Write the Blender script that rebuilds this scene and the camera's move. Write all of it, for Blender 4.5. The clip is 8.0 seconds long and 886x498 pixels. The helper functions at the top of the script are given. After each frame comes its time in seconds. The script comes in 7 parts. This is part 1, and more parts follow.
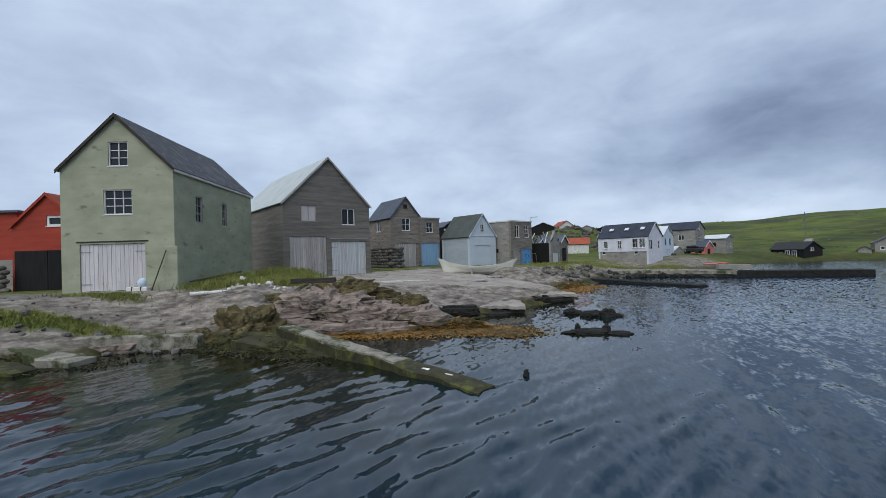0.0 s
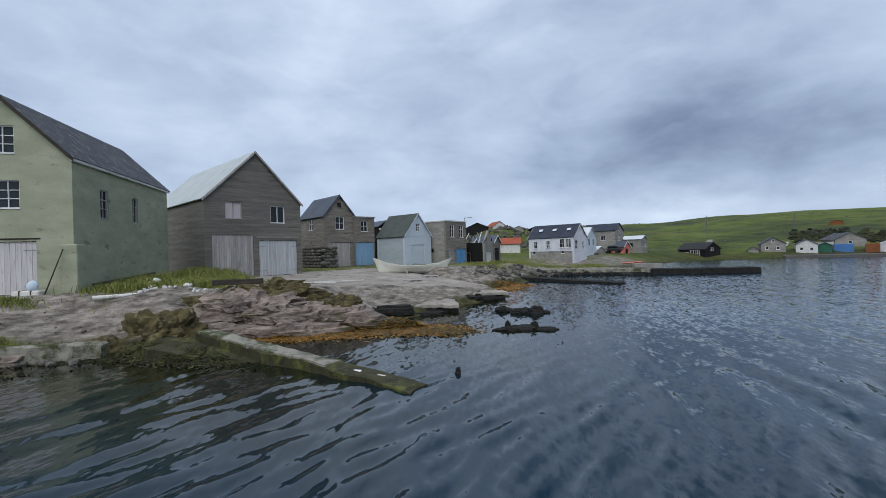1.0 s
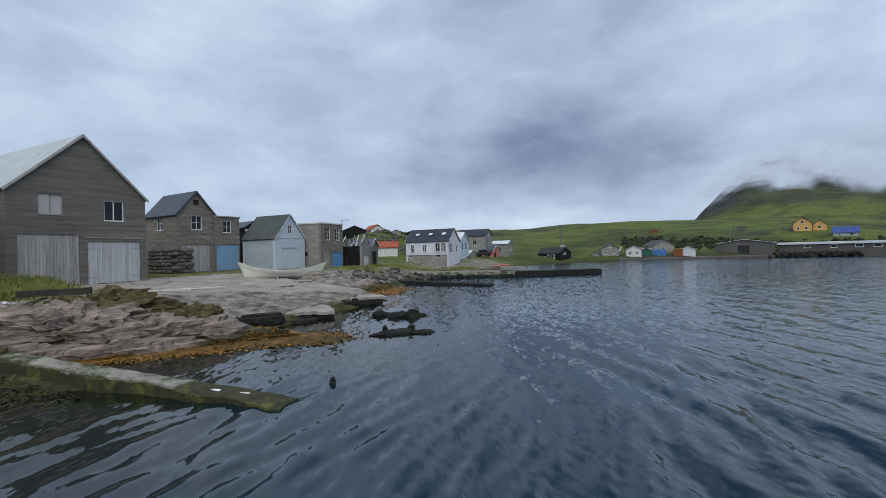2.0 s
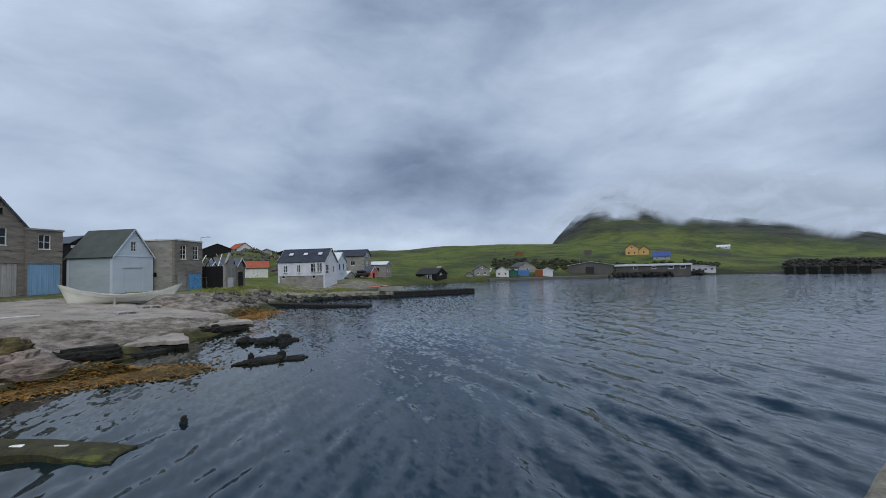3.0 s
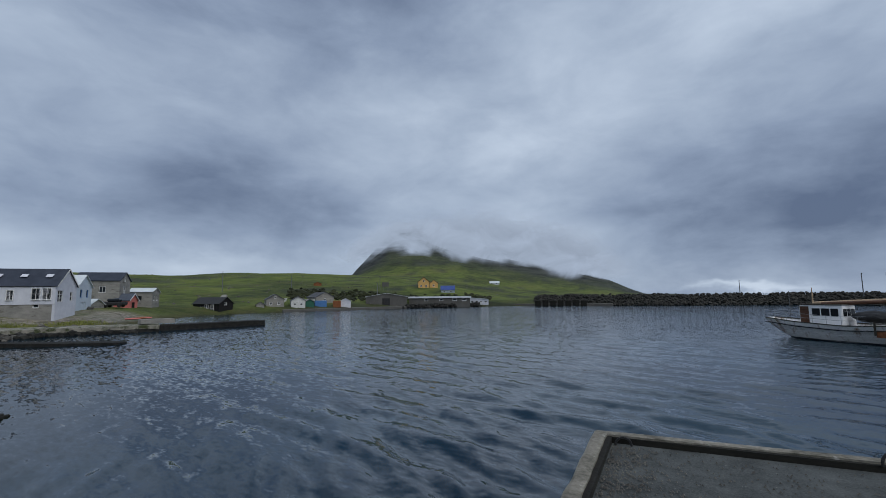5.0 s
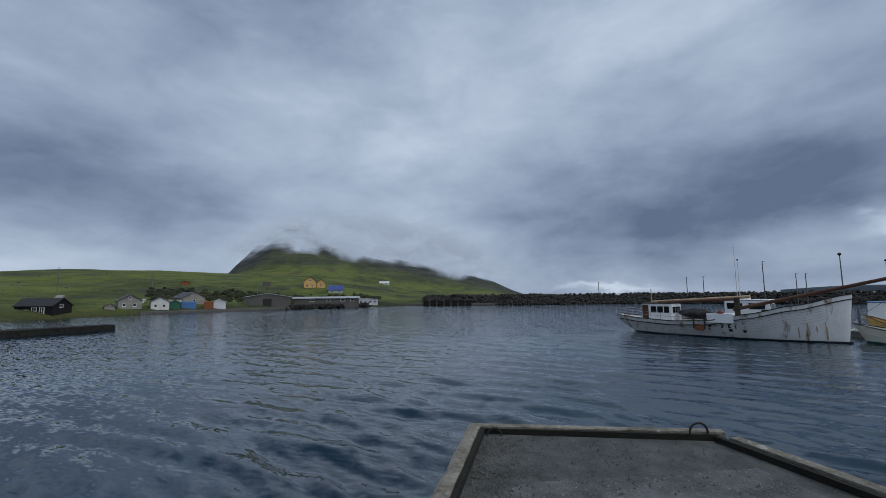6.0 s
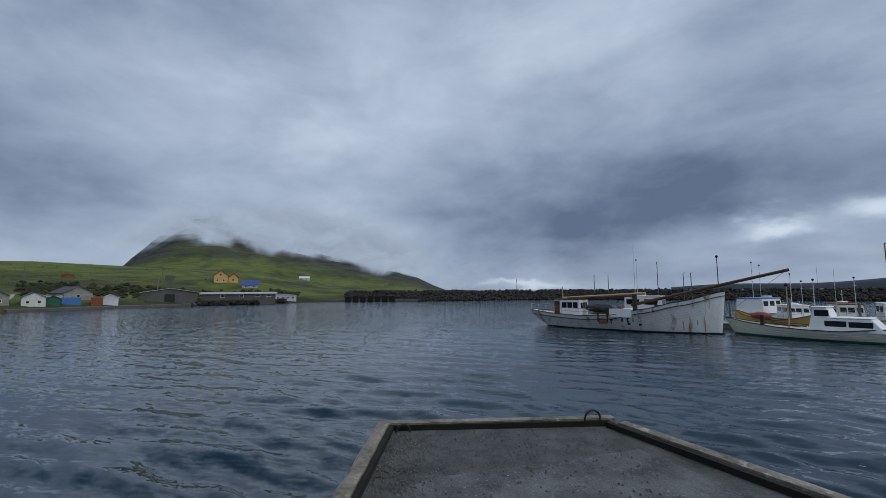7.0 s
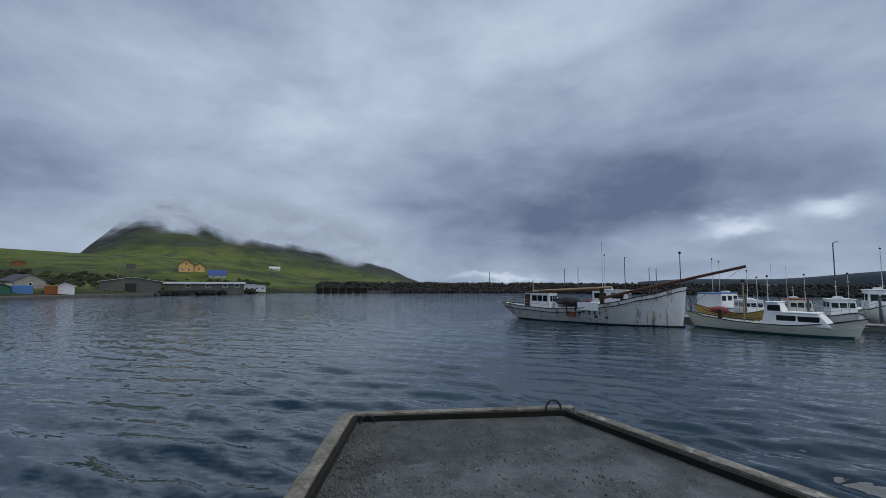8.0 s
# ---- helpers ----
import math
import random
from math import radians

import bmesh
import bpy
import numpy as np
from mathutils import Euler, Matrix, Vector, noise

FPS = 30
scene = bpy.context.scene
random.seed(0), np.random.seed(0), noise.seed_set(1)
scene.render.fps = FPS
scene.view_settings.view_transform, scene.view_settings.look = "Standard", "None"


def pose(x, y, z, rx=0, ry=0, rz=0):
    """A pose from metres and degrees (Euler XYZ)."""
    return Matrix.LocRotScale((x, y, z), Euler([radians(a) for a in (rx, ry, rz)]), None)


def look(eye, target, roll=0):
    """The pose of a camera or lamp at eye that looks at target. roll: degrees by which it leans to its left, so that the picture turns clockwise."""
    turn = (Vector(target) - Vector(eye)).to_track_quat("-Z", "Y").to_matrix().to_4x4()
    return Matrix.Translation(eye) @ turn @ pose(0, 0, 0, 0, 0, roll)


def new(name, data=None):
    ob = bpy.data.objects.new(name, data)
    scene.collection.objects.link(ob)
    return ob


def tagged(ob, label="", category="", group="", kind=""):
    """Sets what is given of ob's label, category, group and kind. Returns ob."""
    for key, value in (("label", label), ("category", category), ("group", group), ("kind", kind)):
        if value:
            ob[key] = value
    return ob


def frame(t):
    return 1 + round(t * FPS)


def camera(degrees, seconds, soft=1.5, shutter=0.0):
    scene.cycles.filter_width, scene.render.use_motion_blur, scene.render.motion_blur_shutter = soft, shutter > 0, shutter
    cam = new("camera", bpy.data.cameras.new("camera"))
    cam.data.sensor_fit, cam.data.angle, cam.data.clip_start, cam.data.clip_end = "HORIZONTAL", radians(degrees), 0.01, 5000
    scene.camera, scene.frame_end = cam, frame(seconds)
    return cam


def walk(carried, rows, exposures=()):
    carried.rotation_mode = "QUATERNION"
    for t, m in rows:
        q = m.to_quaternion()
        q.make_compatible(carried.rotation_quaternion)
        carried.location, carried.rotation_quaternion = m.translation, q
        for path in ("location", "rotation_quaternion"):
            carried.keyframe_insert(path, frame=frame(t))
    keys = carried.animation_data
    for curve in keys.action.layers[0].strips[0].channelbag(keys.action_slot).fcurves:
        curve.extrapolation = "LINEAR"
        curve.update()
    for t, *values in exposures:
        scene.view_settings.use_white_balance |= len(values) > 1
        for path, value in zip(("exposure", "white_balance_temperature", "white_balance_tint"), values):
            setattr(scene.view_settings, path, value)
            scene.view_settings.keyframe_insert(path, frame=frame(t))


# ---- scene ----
cam = camera(92.5, 8.0, soft=0.7)
PATH = [
    (0, (-0.206, 0.213, 3.095), (-0.206, 10.213, 3.200), -1.80),
    (0.5, (-0.176, 0.200, 3.084), (0.320, 10.187, 3.164), -1.82),
    (1, (-0.125, 0.184, 3.103), (1.369, 10.072, 3.148), -1.76),
    (1.5, (-0.104, 0.216, 3.119), (2.561, 9.855, 3.140), -1.70),
    (2, (-0.090, 0.290, 3.140), (4.140, 9.351, 3.179), -1.54),
    (2.2, (-0.084, 0.300, 3.140), (4.718, 9.072, 3.197), -1.66),
    (3.3, (-0.062, 0.291, 3.108), (7.031, 7.310, 3.755), -1.04),
    (3.5, (-0.055, 0.293, 3.112), (7.324, 6.999, 3.874), -0.66),
    (4, (-0.033, 0.278, 3.094), (8.025, 6.111, 4.114), -0.19),
    (4.5, (-0.018, 0.253, 3.102), (8.671, 5.080, 4.201), 0.10),
    (4.7, (-0.007, 0.234, 3.094), (8.902, 4.642, 4.191), -0.21),
    (6, (-0.016, 0.141, 3.102), (9.846, 1.406, 4.172), -0.58),
    (6.5, (0.018, 0.070, 3.105), (9.965, 0.245, 4.122), -0.64),
    (7, (0.054, 0.009, 3.099), (9.995, -0.489, 4.062), -0.35),
    (7.5, (0.041, -0.033, 3.090), (9.962, -0.937, 3.963), -0.02),
    (8, (0.029, -0.071, 3.100), (9.936, -1.181, 3.881), 0.28),
]
walk(cam, [(t, look(eye, target, roll)) for t, eye, target, roll in PATH],
     exposures=[(0.0, 0.24), (2.0, 0.15), (3.5, -0.08), (4.5, -0.20), (6.5, -0.25), (8.0, -0.24)])

# ---- world, sun ----
SUN_AZ, SUN_EL = radians(206), radians(52)
world = bpy.data.worlds.new("overcast_sky")
scene.world = world
world.use_nodes = True


def build_sky(w):
    nt = w.node_tree
    nt.nodes.clear()
    N, L = nt.nodes.new, nt.links.new

    def math_node(op, a, b=None, c=None, clamp=False):
        n = N("ShaderNodeMath")
        n.operation, n.use_clamp = op, clamp
        for i, v in enumerate((a, b, c)):
            if v is None:
                continue
            if isinstance(v, (int, float)):
                n.inputs[i].default_value = v
            else:
                L(v, n.inputs[i])
        return n.outputs[0]

    def vmath(op, a, b=None, scale=None):
        n = N("ShaderNodeVectorMath")
        n.operation = op
        for i, v in enumerate((a, b)):
            if v is None:
                continue
            if isinstance(v, tuple):
                n.inputs[i].default_value = v
            else:
                L(v, n.inputs[i])
        if scale is not None:
            n.inputs["Scale"].default_value = scale
        return n.outputs["Value"] if op == "DOT_PRODUCT" else n.outputs[0]

    def noise_tex(vec, scale, detail, rough, dist=0.0):
        n = N("ShaderNodeTexNoise")
        n.inputs["Scale"].default_value, n.inputs["Detail"].default_value = scale, detail
        n.inputs["Roughness"].default_value, n.inputs["Distortion"].default_value = rough, dist
        L(vec, n.inputs["Vector"])
        return n.outputs["Fac"]

    way = N("ShaderNodeTexCoord").outputs["Generated"]
    sep = N("ShaderNodeSeparateXYZ")
    L(way, sep.inputs[0])
    z = math_node("MAXIMUM", sep.outputs["Z"], 0.0)
    # directions meet a flat cloud deck overhead
    inv = math_node("DIVIDE", 1.0, math_node("ADD", z, 0.26))
    comb = N("ShaderNodeCombineXYZ")
    L(math_node("MULTIPLY", sep.outputs["X"], inv), comb.inputs[0])
    L(math_node("MULTIPLY", sep.outputs["Y"], inv), comb.inputs[1])
    comb.inputs[2].default_value = 3.7
    deck = comb.outputs[0]
    big = noise_tex(deck, 0.8, 2.5, 0.45, 0.3)
    mid = noise_tex(deck, 2.1, 3.0, 0.42, 0.2)
    squash = N("ShaderNodeMapping")
    squash.inputs["Scale"].default_value = (1, 1, 2.2)
    L(way, squash.inputs[0])
    billow = noise_tex(squash.outputs[0], 4.6, 7.0, 0.56, 0.25)
    mask = math_node("ADD", math_node("MULTIPLY", big, 0.42), math_node("MULTIPLY", mid, 0.20))
    mask = math_node("ADD", mask, math_node("MULTIPLY", billow, 0.46))
    # soft, low-contrast cloud about its mean
    mask = math_node("ADD", math_node("MULTIPLY", mask, 0.72), 0.151)

    ragged = N("ShaderNodeTexNoise")
    ragged.inputs["Scale"].default_value, ragged.inputs["Detail"].default_value, ragged.inputs["Roughness"].default_value = 7.0, 4.0, 0.6
    L(squash.outputs[0], ragged.inputs["Vector"])
    shift = vmath("SCALE", vmath("SUBTRACT", ragged.outputs["Color"], (0.5, 0.5, 0.5)), scale=0.10)
    bent = vmath("ADD", way, shift)

    def lobe(az, el, width, gain, stretch=1.0):
        """A soft brighter or darker mass round a direction (degrees to the right of +y, and up)."""
        a, e = radians(az), radians(el)
        c = (math.sin(a) * math.cos(e), math.cos(a) * math.cos(e), math.sin(e))
        right = (math.cos(a), -math.sin(a), 0.0)
        up = (-math.sin(a) * math.sin(e), -math.cos(a) * math.sin(e), math.cos(e))
        u = math_node("DIVIDE", vmath("DOT_PRODUCT", bent, right), math.sin(radians(width)) * stretch)
        v = math_node("DIVIDE", vmath("DOT_PRODUCT", bent, up), math.sin(radians(width)))
        r2 = math_node("ADD", math_node("MULTIPLY", u, u), math_node("MULTIPLY", v, v))
        g = math_node("POWER", 2.718, math_node("MULTIPLY", r2, -1.0))
        front = math_node("GREATER_THAN", vmath("DOT_PRODUCT", way, c), 0.0)
        return math_node("MULTIPLY", math_node("MULTIPLY", g, front), gain)

    total = mask
    for args in LOBES:
        total = math_node("ADD", total, lobe(*args))
    ramp = N("ShaderNodeValToRGB")
    L(total, ramp.inputs[0])
    els = ramp.color_ramp.elements
    els[0].position, els[0].color = 0.27, (0.115, 0.158, 0.255, 1)
    els[1].position, els[1].color = 0.80, (0.63, 0.73, 0.87, 1)
    e = els.new(0.45)
    e.color = (0.268, 0.340, 0.472, 1)
    e = els.new(0.57)
    e.color = (0.392, 0.478, 0.615, 1)
    sky = N("ShaderNodeTexSky")
    sky.sky_type, sky.sun_disc = "NISHITA", False
    sky.sun_elevation, sky.sun_rotation = SUN_EL, SUN_AZ
    mix = N("ShaderNodeMix")
    mix.data_type = "RGBA"
    mix.inputs[0].default_value = 0.96
    dim = vmath("SCALE", sky.outputs[0], scale=0.1)
    L(dim, mix.inputs[6])
    L(ramp.outputs[0], mix.inputs[7])
    bg = N("ShaderNodeBackground")
    bg.inputs["Strength"].default_value = 1.12
    L(mix.outputs[2], bg.inputs[0])
    out = N("ShaderNodeOutputWorld")
    L(bg.outputs[0], out.inputs[0])


# clouds, and unseen masses above them: degrees right of +y, degrees up, width, gain, stretch along the horizon
LOBES = [
    (34, 12, 5, -0.09, 2.4), (40, 13, 4.5, -0.09, 2.2), (50, 9.5, 4, -0.09, 2.2), (4, 13, 4.5, -0.05, 2.4), (14, 19, 6, -0.03, 2.0), (14, 6, 2.6, 0.05, 6.0),
    (36, 3.6, 1.6, 0.10, 6.0), (72, 18, 3.2, 0.16, 2.0), (79, 20.5, 3.0, 0.13, 1.8), (62, 24, 5, 0.04, 1.6), (55, 32, 6, 0.05, 1.5), (88, 24, 5, 0.10, 1.4), (102, 29, 5, 0.16, 1.4),
    (116, 34, 6, 0.18, 1.6), (95, 7.5, 4.5, -0.12, 1.8), (108, 8, 4.5, -0.20, 2.2), (122, 9, 3, -0.12, 3.0), (104, 15, 5, -0.06, 2.6), (126, 13, 4, -0.18, 3.0), (146, 9, 5, -0.08, 2.0), (131, 6.6, 1.2, 0.36, 2.6),
    # lobes 44 and 45 up centre above the view, added to tune the water's brightness
    (139, 7.6, 1.2, 0.34, 2.0), (122, 4.4, 2.0, 0.06, 2.0), (104, 0.3, 0.6, 0.24, 9.0), (-20, 8, 6, 0.03, 3.0), (74, 10, 5, 0.08, 2.2), (62, 8, 4, 0.05, 1.4), (66, 12, 3, 0.03, 1.5), (4, 44, 15, 0.26, 1.3), (50, 45, 17, -0.30, 1.2), (84, 45, 12, 0.12, 1.3), (80, 31, 6, 0.07, 1.5), (128, 44, 16, -0.12, 1.4), (126, 18, 5, -0.06, 3.0), (124, 3, 2.6, -0.12, 5.0),
]
build_sky(world)
sun_data = bpy.data.lights.new("sun", "SUN")
sun_data.energy, sun_data.angle, sun_data.color = 1.9, radians(62), (1.0, 0.99, 0.97)
sun_lamp = new("sun", sun_data)
sun_lamp.matrix_world = look((60 * math.sin(SUN_AZ) / math.tan(SUN_EL), 60 * math.cos(SUN_AZ) / math.tan(SUN_EL), 60), (0, 0, 0))

# ---- materials ----
def mat(name, c1, c2, scale=3.0, rough=0.85, bump=0.3, fine=40.0, stretch=(1, 1, 1), metal=0.0, spots=None, spot_scale=6.0, spot_at=0.6, spec=0.3, random_tint=0.0, bump_dist=0.02):
    """Two-scale noise between two colours, with optional stains of a third, and fine relief."""
    m = bpy.data.materials.new(name)
    m.use_nodes = True
    nt = m.node_tree
    N, L = nt.nodes.new, nt.links.new
    bsdf = nt.nodes["Principled BSDF"]
    tc = N("ShaderNodeTexCoord")
    mp = N("ShaderNodeMapping")
    mp.inputs["Scale"].default_value = stretch
    L(tc.outputs["Object"], mp.inputs[0])
    vec = mp.outputs[0]
    if random_tint:
        info = N("ShaderNodeObjectInfo")
        add = N("ShaderNodeVectorMath")
        add.operation = "ADD"
        mul = N("ShaderNodeMath")
        mul.operation = "MULTIPLY"
        L(info.outputs["Random"], mul.inputs[0])
        mul.inputs[1].default_value = 37.0
        L(mp.outputs[0], add.inputs[0])
        L(mul.outputs[0], add.inputs[1])
        vec = add.outputs[0]

    def tex(s, d, r=0.6):
        n = N("ShaderNodeTexNoise")
        n.inputs["Scale"].default_value, n.inputs["Detail"].default_value, n.inputs["Roughness"].default_value = s, d, r
        L(vec, n.inputs["Vector"])
        return n.outputs["Fac"]

    a, b = tex(scale, 5), tex(fine, 3)
    mixf = N("ShaderNodeMath")
    mixf.operation = "MULTIPLY_ADD"
    L(b, mixf.inputs[0])
    mixf.inputs[1].default_value = 0.35
    sc = N("ShaderNodeMath")
    sc.operation = "MULTIPLY"
    L(a, sc.inputs[0])
    sc.inputs[1].default_value = 0.65
    L(sc.outputs[0], mixf.inputs[2])
    ramp = N("ShaderNodeValToRGB")
    L(mixf.outputs[0], ramp.inputs[0])
    ramp.color_ramp.elements[0].position, ramp.color_ramp.elements[0].color = 0.34, (*c1, 1)
    ramp.color_ramp.elements[1].position, ramp.color_ramp.elements[1].color = 0.66, (*c2, 1)
    col = ramp.outputs[0]
    if spots:
        s = N("ShaderNodeValToRGB")
        L(tex(spot_scale, 6, 0.65), s.inputs[0])
        s.color_ramp.elements[0].position, s.color_ramp.elements[0].color = spot_at - 0.04, (0, 0, 0, 1)
        s.color_ramp.elements[1].position, s.color_ramp.elements[1].color = spot_at + 0.06, (1, 1, 1, 1)
        mx = N("ShaderNodeMix")
        mx.data_type = "RGBA"
        L(s.outputs[0], mx.inputs[0])
        L(col, mx.inputs[6])
        mx.inputs[7].default_value = (*spots, 1)
        col = mx.outputs[2]
    if random_tint:
        hs = N("ShaderNodeHueSaturation")
        mr = N("ShaderNodeMapRange")
        mr.inputs["To Min"].default_value, mr.inputs["To Max"].default_value = 1 - random_tint, 1 + random_tint
        L(info.outputs["Random"], mr.inputs[0])
        L(mr.outputs[0], hs.inputs["Value"])
        L(col, hs.inputs["Color"])
        col = hs.outputs[0]
    L(col, bsdf.inputs["Base Color"])
    bsdf.inputs["Roughness"].default_value = rough
    bsdf.inputs["Metallic"].default_value = metal
    bsdf.inputs["Specular IOR Level"].default_value = spec
    if bump:
        bp = N("ShaderNodeBump")
        bp.inputs["Strength"].default_value, bp.inputs["Distance"].default_value = bump, bump_dist
        L(mixf.outputs[0], bp.inputs["Height"])
        L(bp.outputs[0], bsdf.inputs["Normal"])
    return m


M = {}
M["green_render"] = mat("green_render", (0.235, 0.255, 0.175), (0.385, 0.395, 0.285), 0.9, 0.9, 0.7, 26, (0.6, 0.6, 1.3), spots=(0.165, 0.165, 0.12), spot_scale=2.4, spot_at=0.63)
M["grey_concrete"] = mat("grey_concrete", (0.088, 0.082, 0.073), (0.20, 0.185, 0.162), 1.1, 0.92, 0.7, 7, (0.22, 0.22, 3.6), spots=(0.06, 0.058, 0.053), spot_scale=1.6, spot_at=0.64)
M["brown_concrete"] = mat("brown_concrete", (0.105, 0.095, 0.082), (0.26, 0.232, 0.20), 1.5, 0.92, 0.6, 9, (0.4, 0.4, 2.6), spots=(0.06, 0.055, 0.05), spot_scale=2.4, spot_at=0.6)
M["pale_concrete"] = mat("pale_concrete", (0.17, 0.165, 0.15), (0.31, 0.295, 0.265), 1.4, 0.92, 0.4, 24, (0.5, 0.5, 1.4), spots=(0.13, 0.12, 0.10), spot_scale=2.0)
M["slip_concrete"] = mat("slip_concrete", (0.19, 0.170, 0.148), (0.36, 0.325, 0.285), 0.7, 0.93, 0.6, 14, (1, 1, 1), spots=(0.17, 0.15, 0.125), spot_scale=0.9, spot_at=0.58, bump_dist=0.04)
M["wet_concrete"] = mat("wet_concrete", (0.12, 0.115, 0.092), (0.32, 0.30, 0.25), 2.5, 0.85, 0.8, 26, spots=(0.045, 0.055, 0.02), spot_scale=1.4, spot_at=0.52, bump_dist=0.04)
M["algae_concrete"] = mat("algae_concrete", (0.012, 0.012, 0.006), (0.058, 0.054, 0.022), 3.0, 0.8, 1.0, 22, spots=(0.085, 0.095, 0.02), spot_scale=1.6, spot_at=0.58, bump_dist=0.04)
M["stone"] = mat("stone", (0.045, 0.042, 0.037), (0.15, 0.14, 0.122), 3.0, 0.9, 0.7, 28, random_tint=0.35, bump_dist=0.03)
M["dark_stone"] = mat("dark_stone", (0.008, 0.008, 0.008), (0.042, 0.04, 0.033), 0.8, 0.9, 0.7, 9, random_tint=0.3, bump_dist=0.05)
M["white_stone"] = mat("white_stone", (0.36, 0.35, 0.33), (0.62, 0.61, 0.58), 4.0, 0.9, 0.5, 28, random_tint=0.25)
M["wet_rock"] = mat("wet_rock", (0.006, 0.006, 0.006), (0.026, 0.025, 0.021), 3.0, 0.8, 0.9, 24, bump_dist=0.04, spec=0.2)
M["strata_rock"] = mat("strata_rock", (0.045, 0.035, 0.029), (0.34, 0.275, 0.235), 1.9, 0.9, 1.0, 14, (0.5, 0.5, 2.2), spots=(0.055, 0.05, 0.022), spot_scale=1.3, spot_at=0.58, bump_dist=0.06)
M["mossy_rock"] = mat("mossy_rock", (0.022, 0.018, 0.009), (0.125, 0.10, 0.042), 2.4, 0.92, 0.9, 26, spots=(0.17, 0.155, 0.075), spot_scale=3.4, spot_at=0.60, bump_dist=0.05)
M["weathered_wood"] = mat("weathered_wood", (0.25, 0.235, 0.225), (0.44, 0.42, 0.405), 3.5, 0.9, 0.5, 40, (3.0, 3.0, 0.25), spots=(0.17, 0.16, 0.15), spot_scale=4.0, spot_at=0.63, random_tint=0.16)
M["white_wood"] = mat("white_wood", (0.44, 0.42, 0.42), (0.60, 0.575, 0.57), 3.0, 0.85, 0.35, 36, (3, 3, 0.25), spots=(0.32, 0.29, 0.28), spot_scale=3.2, spot_at=0.64, random_tint=0.06)
M["faded_blue_wood"] = mat("faded_blue_wood", (0.36, 0.39, 0.41), (0.50, 0.51, 0.51), 2.0, 0.9, 0.4, 36, (2.4, 2.4, 0.3), spots=(0.42, 0.33, 0.27), spot_scale=2.6, spot_at=0.58, random_tint=0.14)
M["blue_door"] = mat("blue_door", (0.165, 0.30, 0.46), (0.23, 0.375, 0.53), 2.0, 0.8, 0.25, 30, (2, 2, 0.3), random_tint=0.08)
M["graffiti_blue"] = mat("graffiti_blue", (0.06, 0.20, 0.42), (0.13, 0.33, 0.58), 3.0, 0.8, 0.25, 14, spots=(0.03, 0.07, 0.15), spot_scale=3.4, spot_at=0.58, random_tint=0.05)
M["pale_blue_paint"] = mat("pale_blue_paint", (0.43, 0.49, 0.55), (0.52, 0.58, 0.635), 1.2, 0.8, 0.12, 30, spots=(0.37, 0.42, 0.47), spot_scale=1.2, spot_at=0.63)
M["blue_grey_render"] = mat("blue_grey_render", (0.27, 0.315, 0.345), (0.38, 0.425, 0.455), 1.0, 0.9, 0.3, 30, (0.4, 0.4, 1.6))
M["white_paint"] = mat("white_paint", (0.47, 0.48, 0.53), (0.61, 0.62, 0.66), 1.5, 0.7, 0.12, 30)
M["off_white"] = mat("off_white", (0.46, 0.46, 0.44), (0.63, 0.63, 0.60), 1.8, 0.8, 0.2, 30, spots=(0.34, 0.33, 0.30), spot_scale=2.0)
M["red_paint"] = mat("red_paint", (0.23, 0.03, 0.018), (0.36, 0.055, 0.03), 1.5, 0.8, 0.2, 30, (0.4, 0.4, 2.5))
M["coral_paint"] = mat("coral_paint", (0.46, 0.13, 0.11), (0.56, 0.18, 0.15), 1.5, 0.8, 0.1, 30)
M["yellow_paint"] = mat("yellow_paint", (0.52, 0.31, 0.10), (0.62, 0.39, 0.15), 1.0, 0.8, 0.1, 20)
M["black_tar"] = mat("black_tar", (0.005, 0.005, 0.006), (0.016, 0.015, 0.015), 3.0, 0.9, 0.3, 30, (2.5, 2.5, 0.3), random_tint=0.15)
M["slate_roof"] = mat("slate_roof", (0.032, 0.034, 0.042), (0.09, 0.092, 0.102), 2.0, 0.8, 0.6, 16, spots=(0.20, 0.20, 0.19), spot_scale=3.2, spot_at=0.59)
M["light_metal_roof"] = mat("light_metal_roof", (0.33, 0.37, 0.375), (0.44, 0.475, 0.475), 0.8, 0.65, 0.15, 20, spots=(0.30, 0.335, 0.335), spot_scale=0.8, spot_at=0.64)
M["dark_metal_roof"] = mat("dark_metal_roof", (0.052, 0.062, 0.082), (0.085, 0.098, 0.122), 0.8, 0.65, 0.15, 20)
M["green_felt_roof"] = mat("green_felt_roof", (0.048, 0.057, 0.053), (0.082, 0.092, 0.085), 1.0, 0.9, 0.2, 30)
M["blue_black_roof"] = mat("blue_black_roof", (0.020, 0.026, 0.040), (0.042, 0.050, 0.070), 1.0, 0.75, 0.2, 20)
M["tile_red_roof"] = mat("tile_red_roof", (0.24, 0.058, 0.030), (0.36, 0.095, 0.050), 1.5, 0.85, 0.3, 14)
M["white_roof"] = mat("white_roof", (0.48, 0.52, 0.54), (0.60, 0.63, 0.64), 1.0, 0.7, 0.1, 20)
M["blue_roof"] = mat("blue_roof", (0.03, 0.055, 0.19), (0.05, 0.085, 0.26), 1.0, 0.7, 0.1, 20)
M["rust"] = mat("rust", (0.11, 0.035, 0.015), (0.30, 0.12, 0.05), 5.0, 0.9, 0.5, 30)
M["rust_wash"] = mat("rust_wash", (0.34, 0.20, 0.09), (0.56, 0.42, 0.26), 3.0, 0.85, 0.3, 24, (1, 1, 0.4))
